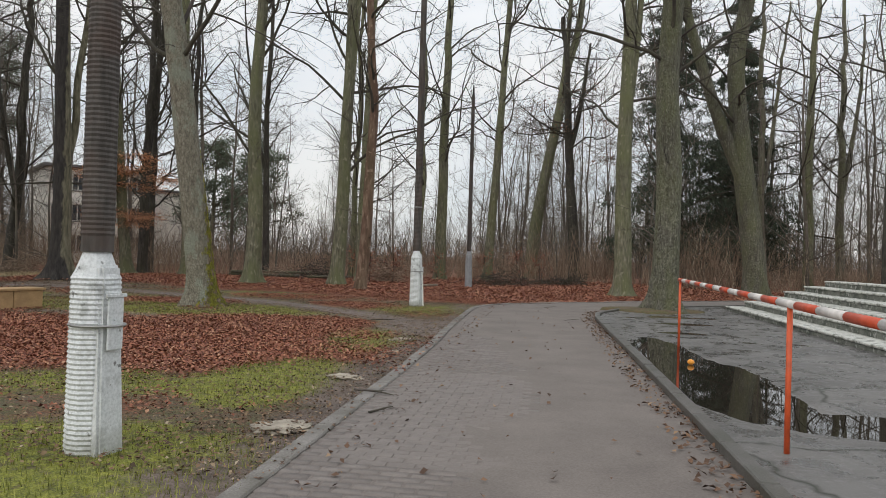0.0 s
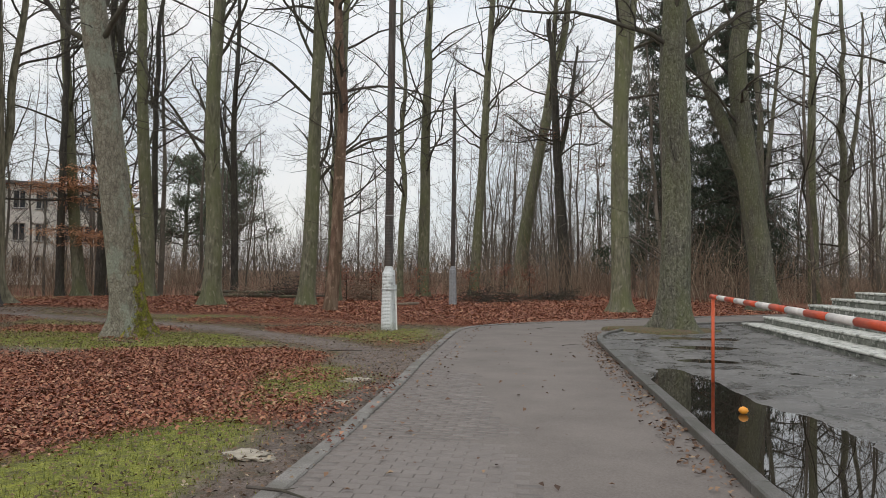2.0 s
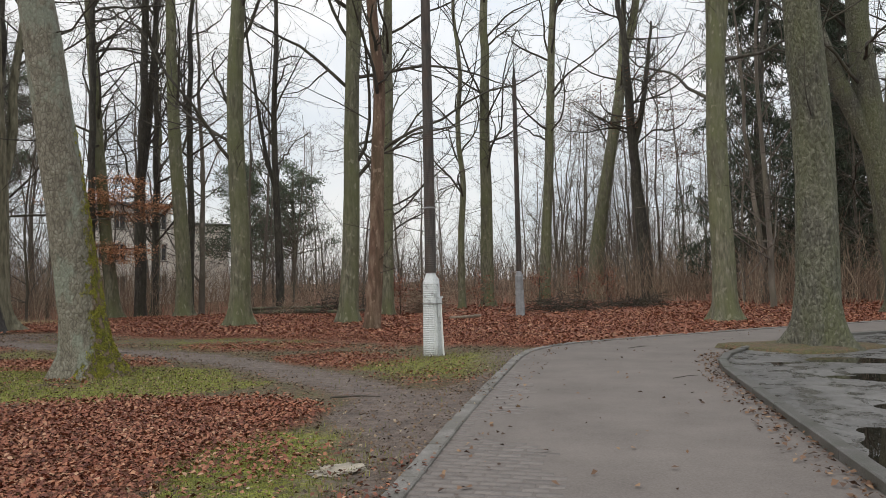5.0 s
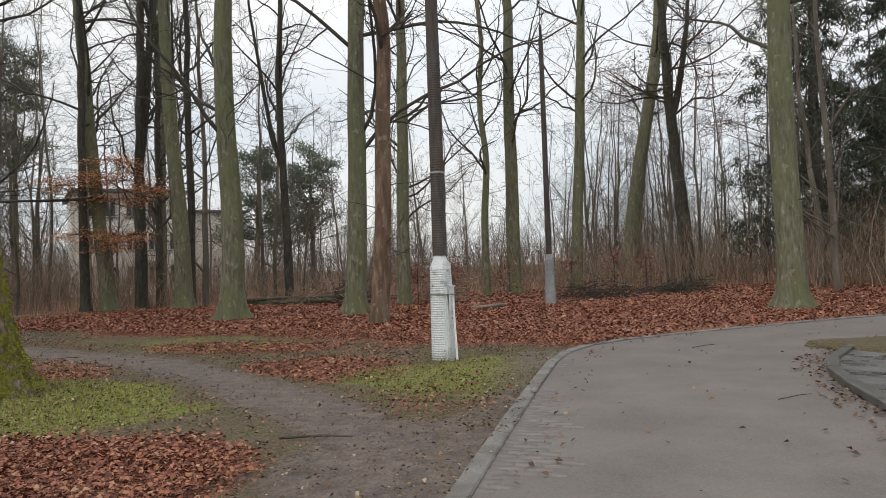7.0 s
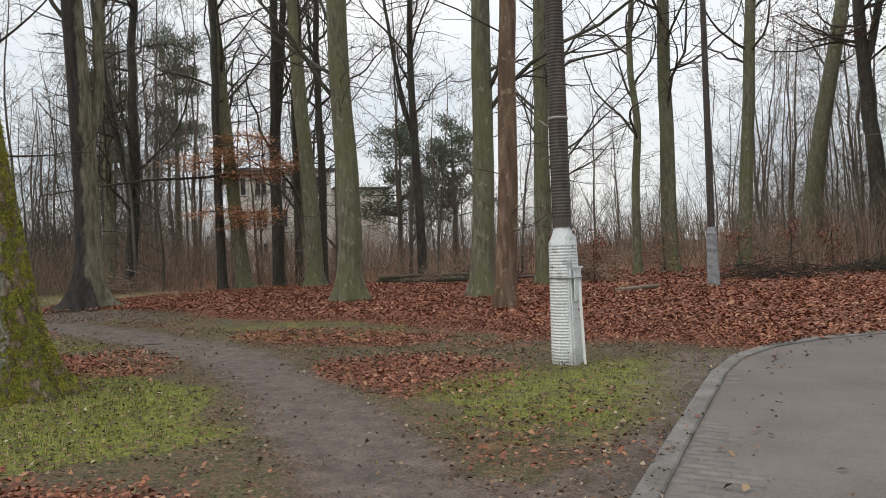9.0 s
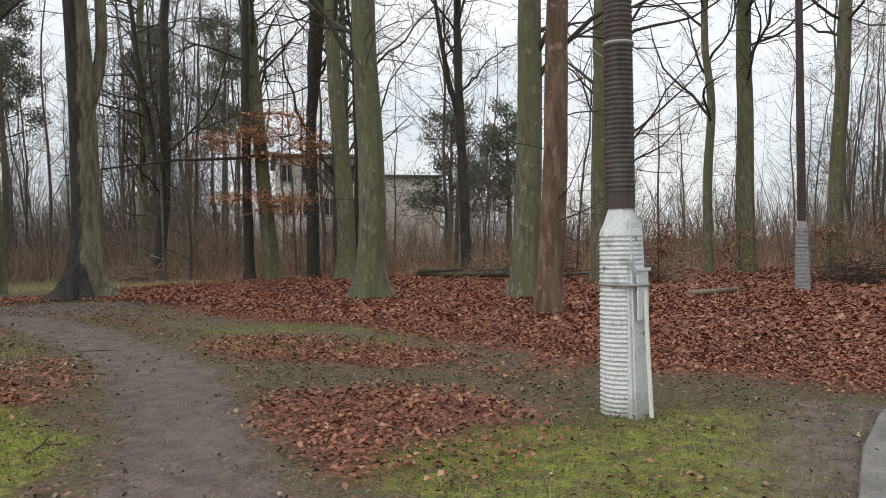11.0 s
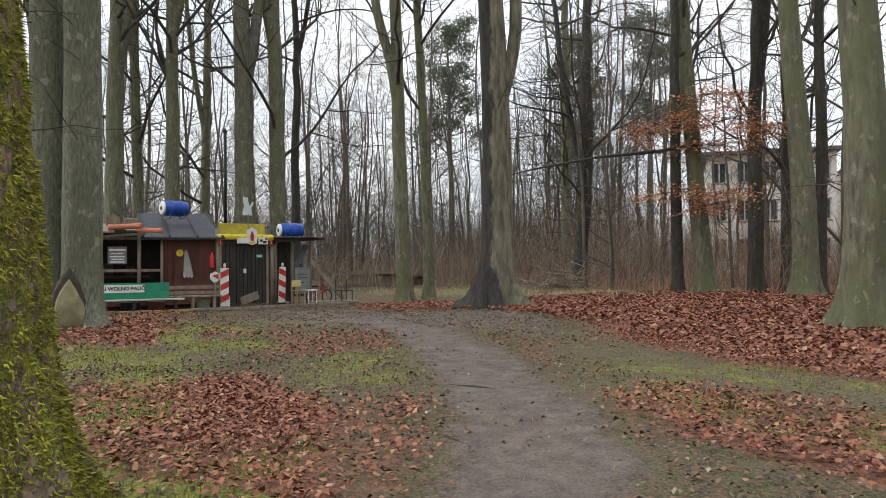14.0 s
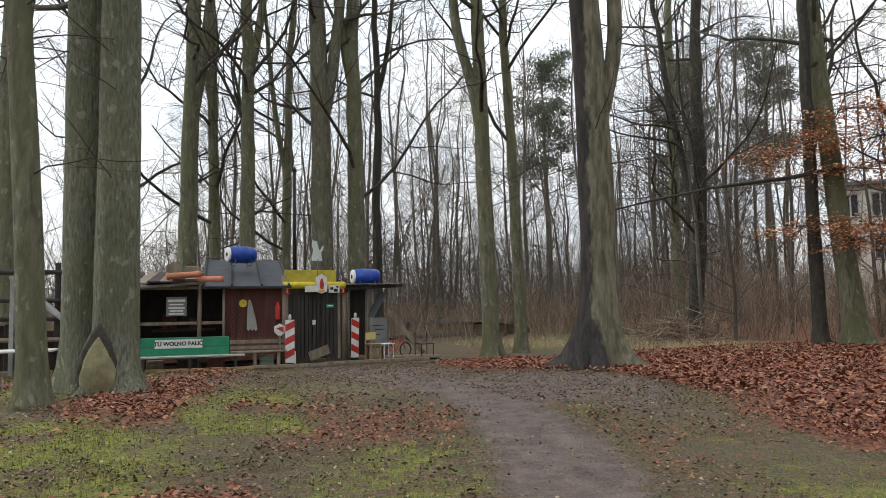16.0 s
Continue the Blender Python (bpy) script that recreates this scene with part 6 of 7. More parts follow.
plank_parts("wall_plank", 18.28, 19.62, 0.1, 1.76, -0.02, 0.16, BOARD_RED, hut)
plank_parts("wall_plank", 16.5, 18.28, 0.1, 0.62, -0.02, 0.2, BOARD_RED, hut)
# inner boards and floor, with the indoor shade put into their colour
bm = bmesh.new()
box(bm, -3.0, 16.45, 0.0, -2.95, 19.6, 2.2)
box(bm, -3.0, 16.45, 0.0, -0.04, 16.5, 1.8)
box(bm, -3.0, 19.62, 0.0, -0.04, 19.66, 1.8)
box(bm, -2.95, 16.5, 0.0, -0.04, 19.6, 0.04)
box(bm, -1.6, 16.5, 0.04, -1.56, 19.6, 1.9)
part("inner_wall", bm, DARKWOOD_SHADE, hut, "inner boards darkened for the shade indoors")
bm = bmesh.new()
box(bm, -1.5, 16.7, 0.75, -1.0, 18.1, 0.8)
box(bm, -1.5, 16.9, 0.8, -1.25, 17.2, 1.15)
box(bm, -1.5, 17.5, 0.8, -1.3, 17.7, 1.05)
part("shelf", bm, BOARD_RED, hut)


def netting(y0, y1, z0, z1, x, step, parent, m=None):
    """Diamond wire netting."""
    bm = bmesh.new()
    h = z1 - z0
    k = y0 - h
    while k < y1:
        for s in (1, -1):
            a, b = (k, z0), (k + h, z1)
            if s < 0:
                a, b = (k, z1), (k + h, z0)
            t0, t1 = max(0, (y0 - a[0]) / h), min(1, (y1 - a[0]) / h)
            if t1 > t0 + 0.02:
                p = Vector((x + 0.002 * s, a[0] + h * t0, a[1] + (b[1] - a[1]) * t0))
                q = Vector((x + 0.002 * s, a[0] + h * t1, a[1] + (b[1] - a[1]) * t1))
                rod(bm, p, q, 0.0035, 4)
        k += step
    if m is not None:
        bmesh.ops.transform(bm, matrix=m, verts=bm.verts)
    return part("wire_netting", bm, IRON, parent, "diamond wire netting")


netting(16.52, 18.28, 0.64, 1.72, 0.01, 0.085, hut)
netting(18.3, 19.6, 0.62, 1.7, 0.016, 0.085, hut)
for y, z1, r in ((16.52, 1.85, 0.04), (17.76, 1.92, 0.05), (18.28, 1.8, 0.035), (19.62, 2.0, 0.06)):
    bm = bmesh.new()
    rod(bm, (0.06, y, 0.0), (0.06, y + rng.uniform(-0.03, 0.03), z1), r, 10, r * 0.9)
    part("post", bm, BOARD_GREY, hut, "round weathered post", True)
for y0, y1, z in ((16.5, 18.3, 0.62), (16.5, 18.3, 0.96), (16.45, 19.65, 1.74)):
    bm = bmesh.new()
    bar(bm, (0.03, y0, z), (0.03, y1, z), 0.05, 0.07)
    part("rail", bm, BOARD_GREY, hut)
# felt roof with battens, then the lower roof of planks
bm = bmesh.new()
bar(bm, (0.28, 18.78, 1.74), (-3.1, 18.78, 2.52), 1.95, 0.05)
roof = part("roof", bm, ROOFFELT, hut, "dark grey roofing felt")
for y in (17.85, 18.45, 19.1, 19.7):
    bm = bmesh.new()
    bar(bm, (0.3, y, 1.785), (-3.1, y, 2.57), 0.045, 0.035)
    part("batten", bm, BLACK, roof)
for k in range(6):
    y = 16.35 + k * 0.25
    bm = bmesh.new()
    bar(bm, (0.42 + rng.uniform(-0.1, 0.1), y, 1.80 + 0.02 * k + rng.uniform(0, 0.04)), (-2.4, y + rng.uniform(-0.1, 0.1), 2.18), 0.26, 0.035)
    part("roof_plank", bm, BOARD_GREY if k % 2 else DARKWOOD_SHADE, hut)
bm = bmesh.new()
bar(bm, (0.36, 16.4, 1.74), (0.36, 17.9, 1.84), 0.03, 0.06)
part("eave_board", bm, KERB, hut, "pale eave board")


def top(name, bm, mat, label, category, m=None, smooth_=False):
    ob = part(name, bm, mat, None, "", smooth_)
    if m is not None:
        ob.matrix_basis = m
    return tagged(ob, label, category)


H0 = pose(HX, 0, HZ)
# clay pipes and tins on the roof
bm = bmesh.new()
lathe(bm, [(0, 0.075), (0.04, 0.085), (0.05, 0.07), (0.62, 0.065), (0.64, 0.075), (0.72, 0.075)], 14, pose(0.35, 17.1, 1.98, -86, 0, -8))
top("clay_pipe", bm, TERRA, "orange clay pipe lying on the hut roof", "pipe", H0, True)
bm = bmesh.new()
lathe(bm, [(0, 0.06), (0.5, 0.06), (0.51, 0.07), (0.58, 0.07)], 14, pose(0.42, 17.72, 1.93, -92, 0, -20))
top("clay_pipe", bm, TERRA, "short pinkish clay pipe lying at the roof edge", "pipe", H0, True)
bm = bmesh.new()
prism(bm, [(-0.16, 0), (0.16, 0), (0.16, 0.2), (0.0, 0.3), (-0.16, 0.2)], 0.3, pose(-0.35, 17.2, 2.05, 0, 0, 90))
box(bm, -0.5, 17.45, 2.07, -0.2, 17.75, 2.24, 0.02)
top("bird_house", bm, BOARD_GREY, "small old wooden bird house on the roof", "bird house", H0)


def barrel(m, label):
    """A blue plastic barrel with hoops and a pale bung end, lying on its side."""
    root = thing("barrel", m, label, "barrel", "blue barrels on the roofs")
    bm = bmesh.new()
    lathe(bm, [(-0.33, 0.13), (-0.325, 0.175), (-0.24, 0.195), (-0.13, 0.205), (-0.12, 0.214), (-0.1, 0.205), (0.1, 0.205), (0.12, 0.214), (0.13, 0.205), (0.24, 0.195), (0.325, 0.175), (0.33, 0.13)], 24, pose(0, 0, 0, 90))
    part("body", bm, BLUE, root, "", True)
    bm = bmesh.new()
    lathe(bm, [(0.31, 0.178), (0.345, 0.18), (0.36, 0.16), (0.362, 0.07), (0.36, 0.06)], 24, pose(0, 0, 0, 90))
    part("lid", bm, WHITE, root, "white ring lid", True)
    bm = bmesh.new()
    lathe(bm, [(0.361, 0.055), (0.372, 0.05)], 14, pose(0, 0, 0, 90))
    part("bung", bm, BLACK, root)
    bm = bmesh.new()
    for y in (-0.2, 0.2):
        bar(bm, (-0.16, y, -0.26), (0.16, y, -0.26), 0.03, 0.03)
        bar(bm, (-0.13, y, -0.25), (-0.16, y, -0.12), 0.025, 0.025)
        bar(bm, (0.13, y, -0.25), (0.16, y, -0.12), 0.025, 0.025)
    part("cradle", bm, BOARD_GREY, root)
    return root


barrel(H0 @ pose(-1.2, 18.68, 2.56, 0, 0, 20), "blue plastic barrel lying on the felt roof")
barrel(H0 @ pose(-0.9, 21.68, 2.0, 0, 0, 8), "blue plastic barrel lying on the lean-to roof")

# things on the front wall
bm = bmesh.new()
lathe(bm, [(0, 0.085), (0.012, 0.09), (0.022, 0.075), (0.024, 0.0745)], 22, pose(0.03, 18.7, 1.38, 0, 90, 0))
clock = top("clock", bm, YELLOW, "round yellow clock face on the red wall", "clock", H0)
bm = bmesh.new()
bar(bm, (0.056, 18.7, 1.38), (0.056, 18.7, 1.43), 0.008, 0.006, 0)
bar(bm, (0.056, 18.7, 1.38), (0.056, 18.735, 1.36), 0.008, 0.006, 0)
part("pointer", bm, BLACK, clock)
bm = bmesh.new()
cols = 7
grid = []
for j in range(9):
    v = j / 8
    half = 0.02 + 0.1 * v ** 0.7
    grid.append([bm.verts.new((0.04 + 0.015 * math.sin(i * 2.2 + v), 18.84 + 0.06 * v + half * (i / (cols - 1) * 2 - 1), 1.46 - 0.66 * v - (0.05 * (i % 2) if j == 8 else 0))) for i in range(cols)])
for a, b in zip(grid, grid[1:]):
    for i in range(cols - 1):
        bm.faces.new((a[i], a[i + 1], b[i + 1], b[i]))
bmesh.ops.solidify(bm, geom=bm.faces[:], thickness=0.006)
top("cloth", bm, CLOTH, "white cloth hanging on the red wall", "cloth", H0, True)
bm = bmesh.new()
box(bm, 0.03, 17.08, 1.12, 0.04, 17.5, 1.54, 0.002)
notice = top("notice_board", bm, simple("grey_notice", (0.2, 0.2, 0.2), 0.6), "grey notice behind the netting with faded lines", "sign", H0)
for z, w_, hh_ in ((1.46, 0.36, 0.05), (1.375, 0.3, 0.03), (1.3, 0.34, 0.035), (1.235, 0.28, 0.03), (1.17, 0.32, 0.03)):
    bm = bmesh.new()
    box(bm, 0.0405, 17.29 - w_ / 2, z - hh_ / 2, 0.043, 17.29 + w_ / 2, z + hh_ / 2)
    part("line_of_writing", bm, WHITE, notice)

# benches along the wall
bench = thing("bench", H0 @ pose(0.75, 0, 0), "green bench with a white smoking-allowed sign", "bench")
for z0, z1 in ((0.30, 0.475), (0.485, 0.68)):
    bm = bmesh.new()
    box(bm, 0.0, 16.46, z0, 0.03, 18.4, z1, 0.005)
    part("back_board", bm, GREEN, bench)
bm = bmesh.new()
box(bm, 0.03, 16.4, 0.275, 0.36, 18.72, 0.31, 0.006)
part("seat", bm, simple("pale_worn_seat", (0.36, 0.4, 0.34), 0.7, 0, 0.25, 6), bench, "pale worn seat plank")
for y in (16.7, 17.6, 18.5):
    for x in (0.06, 0.3):
        bm = bmesh.new()
        box(bm, x, y, 0.0, x + 0.05, y + 0.06, 0.275, 0.004)
        part("leg", bm, BOARD_DARK, bench)
bm = bmesh.new()
box(bm, 0.031, 16.92, 0.46, 0.04, 17.86, 0.64, 0.002)
plate = part("sign_plate", bm, WHITE, bench, "white sign plate")
lettering("TU WOLNO PALIĆ", 0.115, BLACK, bench, pose(0.042, 17.39, 0.55, 90, 0, 90))
bench2 = thing("plank_bench", H0 @ pose(0.5, 0, 0), "brown plank bench against the hut wall", "bench")
for z0, z1, x0, x1 in ((0.5, 0.58, 0.0, 0.03), (0.37, 0.45, 0.0, 0.03), (0.315, 0.35, 0.03, 0.34)):
    bm = bmesh.new()
    box(bm, x0, 18.42, z0, x1, 19.6, z1, 0.004)
    part("plank", bm, BOARD_GREY, bench2)
for y in (18.9, 19.4):
    bm = bmesh.new()
    box(bm, 0.05, y, 0.0, 0.28, y + 0.07, 0.315, 0.004)
    part("leg", bm, BOARD_GREY, bench2)
for y, w_, h_, mt, lb in ((16.75, 0.32, 0.2, BOARD_GREY, "old crate under the bench"), (17.35, 0.4, 0.22, BOARD_DARK, "dark crate under the bench"), (17.95, 0.36, 0.22, BOARD_RED, "reddish box under the bench"), (19.05, 0.3, 0.24, simple("faded_green_box", (0.22, 0.26, 0.18), 0.8), "faded green box under the bench"), (19.62, 0.2, 0.3, WHITE, "white box beside the gate")):
    bm = bmesh.new()
    box(bm, 0.35, y, 0.0, 0.62, y + w_, h_, 0.008)
    box(bm, 0.62, y + 0.02, h_ * 0.45, 0.632, y + w_ - 0.02, h_ * 0.55, 0.002)
    top("crate", bm, mt, lb, "crate", H0)

# gate side, bent back
G0 = pose(HX, 19.7, HZ, 0, 0, 16)
gate = thing("gate", G0, "dark slatted plank gate under a yellow-decked lintel", "gate")
y = 0.0
while y < 1.32:
    w_ = rng.uniform(0.07, 0.1)
    bm = bmesh.new()
    low = 0.0 if not (0.45 < y < 0.85) else rng.uniform(0.1, 0.25)
    box(bm, 0.0, y, 0.04 + low, 0.025, y + w_, 1.62 + rng.uniform(-0.1, 0.05), 0.004)
    part("slat", bm, BOARD_DARK if rng.random() < 0.85 else BOARD_GREY, gate)
    y += w_ + rng.uniform(0.01, 0.03)
for z in (0.35, 1.35):
    bm = bmesh.new()
    box(bm, -0.05, 0.0, z, -0.004, 1.34, z + 0.08, 0.004)
    part("crosspiece", bm, BOARD_DARK, gate)
bm = bmesh.new()
bar(bm, (0.03, 0.5, 0.12), (0.03, 1.0, 0.28), 0.015, 0.22)
part("kick_board", bm, BOARD_GREY, gate)
for y in (-0.06, 1.4):
    bm = bmesh.new()
    rod(bm, (0.0, y, 0.0), (0.0, y, 1.7), 0.065, 10, 0.06)
    part("gate_post", bm, BOARD_GREY, gate, "", True)
bm = bmesh.new()
bar(bm, (0.02, -0.15, 1.66), (0.02, 1.5, 1.66), 0.08, 0.12)
part("lintel", bm, BOARD_DARK, gate)
# dark sheet that stands in for the shade behind the slats
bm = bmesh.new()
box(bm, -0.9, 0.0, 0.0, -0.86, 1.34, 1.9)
part("dark_passage", bm, DARKWOOD_SHADE, gate)
bm = bmesh.new()
box(bm, 0.028, 0.93, 1.25, 0.036, 1.13, 1.34, 0.002)
gp_ = part("green_plate", bm, GREEN, gate, "green escape plate")
bm = bmesh.new()
box(bm, 0.037, 0.96, 1.28, 0.039, 1.1, 1.31)
part("plate_mark", bm, WHITE, gate)
bm = bmesh.new()
box(bm, 0.028, 0.58, 0.86, 0.034, 0.66, 0.97, 0.002)
part("white_tile", bm, WHITE, gate)
bm = bmesh.new()
lathe(bm, [(0, 0.07), (0.02, 0.08), (1.5, 0.085), (1.53, 0.07)], 14, pose(0.1, -0.15, 1.78, -90, 0, 0))
top("yellow_tube", bm, YELLOW, "fat yellow tube laid over the gate lintel", "tube", G0, True)
bm = bmesh.new()
box(bm, -0.03, -0.08, 1.86, 0.0, 1.2, 2.14, 0.006)
top("banner", bm, simple("yellow_cloth", (0.5, 0.42, 0.06), 0.9, 0, 0.25, 5), "yellow cloth banner above the gate", "banner", G0)
bm = bmesh.new()
prism(bm, [(0, 0.05), (0.14, 0.0), (0.28, 0.05), (0.28, 0.38), (0.14, 0.46), (0, 0.38)], 0.012, pose(0.2, 0.6, 1.58, 0, 0, 90))
crest = top("crest", bm, WHITE, "pale shield board with a red figure above the gate", "sign", G0)
bm = bmesh.new()
prism(bm, [(0.1, 0.12), (0.18, 0.1), (0.2, 0.22), (0.16, 0.36), (0.12, 0.34), (0.09, 0.24)], 0.004, pose(0.212, 0.6, 1.58, 0, 0, 90))
part("red_figure", bm, RED, crest)
bm = bmesh.new()
prism(bm, [(0.06, 0.04), (0.22, 0.04), (0.22, 0.09), (0.06, 0.09)], 0.004, pose(0.212, 0.6, 1.58, 0, 0, 90))
part("yellow_foot", bm, YELLOW, crest)
for y0, y1, z0, z1, lb in ((0.33, 0.6, 1.62, 1.76, "white plate on the lintel"), (0.92, 1.2, 1.6, 1.78, "white plate with dark patches on the lintel")):
    bm = bmesh.new()
    box(bm, 0.19, y0, z0, 0.2, y1, z1, 0.004)
    ob = top("plate", bm, WHITE, lb, "sign", G0)
    if y0 > 0.9:
        for (py, pz, s_) in ((1.0, 1.7, 0.04), (1.1, 1.66, 0.05), (1.14, 1.74, 0.03)):
            bm = bmesh.new()
            box(bm, 0.201, py - s_, pz - s_ * 0.7, 0.204, py + s_, pz + s_ * 0.7, 0.001)
            part("dark_patch", bm, BLACK, ob)
for y in (-0.06, 1.34):
    bm = bmesh.new()
    box(bm, 0.08, y - 0.06, 1.56, 0.09, y + 0.06, 1.74, 0.002)
    ob = top("number_plate", bm, RED, "small red plate with a white figure one", "sign", G0)
    lettering("1", 0.14, WHITE, ob, pose(0.0915, y, 1.65, 90, 0, 90), "numeral")
# chimney pipe and cat board
bm = bmesh.new()
rod(bm, (-0.7, 0.42, 1.7), (-0.7, 0.42, 4.6), 0.04, 12)
lathe(bm, [(4.58, 0.06), (4.64, 0.05), (4.7, 0.01)], 12, pose(-0.7, 0.42, 0))
top("stove_pipe", bm, IRON, "tall thin black stove pipe above the hut", "pipe", G0, True)
bm = bmesh.new()
prism(bm, [(0.04, 0.0), (0.3, 0.0), (0.28, 0.1), (0.27, 0.2), (0.31, 0.26), (0.34, 0.34), (0.3, 0.36), (0.27, 0.28), (0.22, 0.24), (0.2, 0.32), (0.17, 0.42), (0.17, 0.48), (0.13, 0.46), (0.1, 0.46), (0.06, 0.5), (0.05, 0.42), (0.04, 0.34), (0.08, 0.28), (0.06, 0.16), (0.03, 0.08)], 0.02, pose(0.0, 0.55, 2.36, 0, 0, 90))
cat = top("cat_board", bm, simple("pale_green_white", (0.58, 0.66, 0.62), 0.6, 0, 0.1), "white cut-out board in a sitting animal's outline", "sign", G0)
bm = bmesh.new()
rod(bm, (0.0, 0.73, 1.7), (0.0, 0.73, 2.4), 0.012, 8)
part("stake", bm, BOARD_GREY, cat)


def warning_board(m, label, slope):
    """A white board with slanting red bars on a foot."""
    root = thing("warning_board", m, label, "sign", "striped boards by the gate")
    bm = bmesh.new()
    box(bm, 0.0, 0.0, 0.06, 0.02, 0.2, 1.0, 0.006)
    part("board", bm, WHITE, root)
    for k in range(3):
        z = 0.14 + 0.3 * k
        bm = bmesh.new()
        prism(bm, [(0.0, z + 0.1 * (slope < 0)), (0.2, z + 0.1 * (slope > 0)), (0.2, z + 0.15 + 0.1 * (slope > 0)), (0.0, z + 0.15 + 0.1 * (slope < 0))], 0.003, pose(0.024, 0.0, 0, 0, 0, 90))
        part("red_bar", bm, RED, root)
    bm = bmesh.new()
    box(bm, -0.06, 0.02, 0.0, 0.08, 0.18, 0.06, 0.008)
    part("foot", bm, BLACK, root)
    bm = bmesh.new()
    lathe(bm, [(1.0, 0.03), (1.06, 0.035), (1.12, 0.02)], 10, pose(0.01, 0.1, 0))
    part("lamp_knob", bm, CLOTH, root, "", True)
    return root


warning_board(H0 @ pose(0.7, 19.58, 0), "red and white striped warning board by the gate post", 1)
warning_board(G0 @ pose(0.25, 1.45, 0, 0, 3, 0), "leaning red and white striped warning board", -1)
bm = bmesh.new()
prism(bm, [(0, 0.12), (0.12, 0.0), (0.24, 0.12), (0.24, 0.24), (0.12, 0.3), (0, 0.24)], 0.012, pose(0.6, 19.35, 0.62, 0, 0, 90))
ob = top("arrow_sign", bm, WHITE, "small white sign with a red wedge", "sign", H0)
bm = bmesh.new()
prism(bm, [(0.04, 0.2), (0.2, 0.1), (0.2, 0.24)], 0.003, pose(0.614, 19.35, 0.62, 0, 0, 90))
part("red_wedge", bm, RED, ob)
bm = bmesh.new()
rod(bm, (0.595, 19.47, 0.0), (0.595, 19.47, 0.66), 0.02, 8)
part("stake", bm, BOARD_GREY, ob)
bm = bmesh.new()
lathe(bm, [(1.0, 0.05), (1.02, 0.06), (1.3, 0.06), (1.34, 0.03), (1.4, 0.025)], 12, pose(0.06, 19.46, 0))
top("fire_extinguisher", bm, RED, "small red extinguisher hung by the gate", "extinguisher", H0, True)

# lean-to with its clutter
lean = thing("lean_to", G0, "open lean-to of poles, netting and grey sheet beside the gate", "lean-to")
for y, x, z1 in ((1.55, -0.1, 1.7), (2.05, -0.1, 1.66), (2.62, -0.1, 1.72), (2.62, -1.2, 1.8)):
    bm = bmesh.new()
    rod(bm, (x, y, -0.1), (x, y + 0.02, z1), 0.05, 10, 0.042)
    part("pole", bm, BOARD_GREY, lean, "", True)
bm = bmesh.new()
bar(bm, (0.1, 1.4, 1.7), (0.1, 2.95, 1.77), 0.06, 0.08)
part("beam", bm, BOARD_DARK, lean)
bm = bmesh.new()
bar(bm, (-1.2, 1.4, 1.8), (-1.2, 2.8, 1.84), 0.06, 0.08)
part("beam", bm, BOARD_DARK, lean)
for k in range(7):
    bm = bmesh.new()
    yy_ = 1.45 + k * 0.2
    bar(bm, (0.3 + rng.uniform(-0.1, 0.1), yy_, 1.79 + rng.uniform(-0.01, 0.02)), (-1.4, yy_ + 0.05, 1.86), 0.17, 0.025)
    part("roof_board", bm, BOARD_DARK if k % 3 else BOARD_GREY, lean)
bm = bmesh.new()
box(bm, -1.2, 1.5, 0.0, -1.16, 2.6, 1.75)
part("back_wall", bm, BOARD_DARK, lean)
netting(1.5, 2.1, 0.5, 1.62, -0.06, 0.09, lean)
bm = bmesh.new()
box(bm, -0.07, 2.12, 0.25, -0.05, 2.6, 0.98, 0.004)
part("grey_sheet", bm, simple("grey_tin", (0.24, 0.25, 0.25), 0.6, 0.2), lean, "grey sheet with scrawl")
for y0, y1, z in ((2.2, 2.5, 0.78), (2.25, 2.52, 0.68), (2.18, 2.4, 0.55)):
    bm = bmesh.new()
    box(bm, -0.049, y0, z, -0.046, y1, z + 0.018)
    part("scrawl", bm, BLACK, lean)
bm = bmesh.new()
bar(bm, (0.1, 2.55, 1.15), (0.45, 3.35, 0.08), 0.06, 0.12)
part("brace", bm, BOARD_GREY, lean)
bm = bmesh.new()
bar(bm, (-0.07, 2.15, 1.0), (-0.07, 2.5, 1.6), 0.4, 0.006)
part("tarpaulin", bm, simple("grey_tarp", (0.12, 0.13, 0.14), 0.7), lean)

chair = thing("chair", G0 @ pose(0.35, 1.78, 0), "small wooden chair with a yellow backrest", "chair")
for x, y, z in ((0, 0, 0.63), (0, 0.24, 0.63), (0.28, 0, 0.36), (0.28, 0.24, 0.36)):
    bm = bmesh.new()
    box(bm, x, y, 0, x + 0.03, y + 0.03, z, 0.004)
    part("leg", bm, BOARD_TAN, chair)
bm = bmesh.new()
box(bm, -0.01, -0.01, 0.36, 0.32, 0.28, 0.385, 0.006)
part("seat", bm, BOARD_TAN, chair)
bm = bmesh.new()
box(bm, 0.03, 0.0, 0.47, 0.045, 0.27, 0.64, 0.006)
part("backrest", bm, simple("pale_yellow", (0.6, 0.5, 0.2), 0.7), chair, "pale yellow backrest")
stool = thing("stool", G0 @ pose(0.5, 2.1, 0), "small white-topped stool beside the gate", "stool")
for x, y in ((0, 0), (0, 0.24), (0.22, 0), (0.22, 0.24)):
    bm = bmesh.new()
    rod(bm, (x, y, 0), (x, y, 0.36), 0.012, 8)
    part("leg", bm, WHITE, stool)
bm = bmesh.new()
box(bm, -0.02, -0.03, 0.36, 0.25, 0.28, 0.385, 0.006)
part("seat", bm, WHITE, stool)

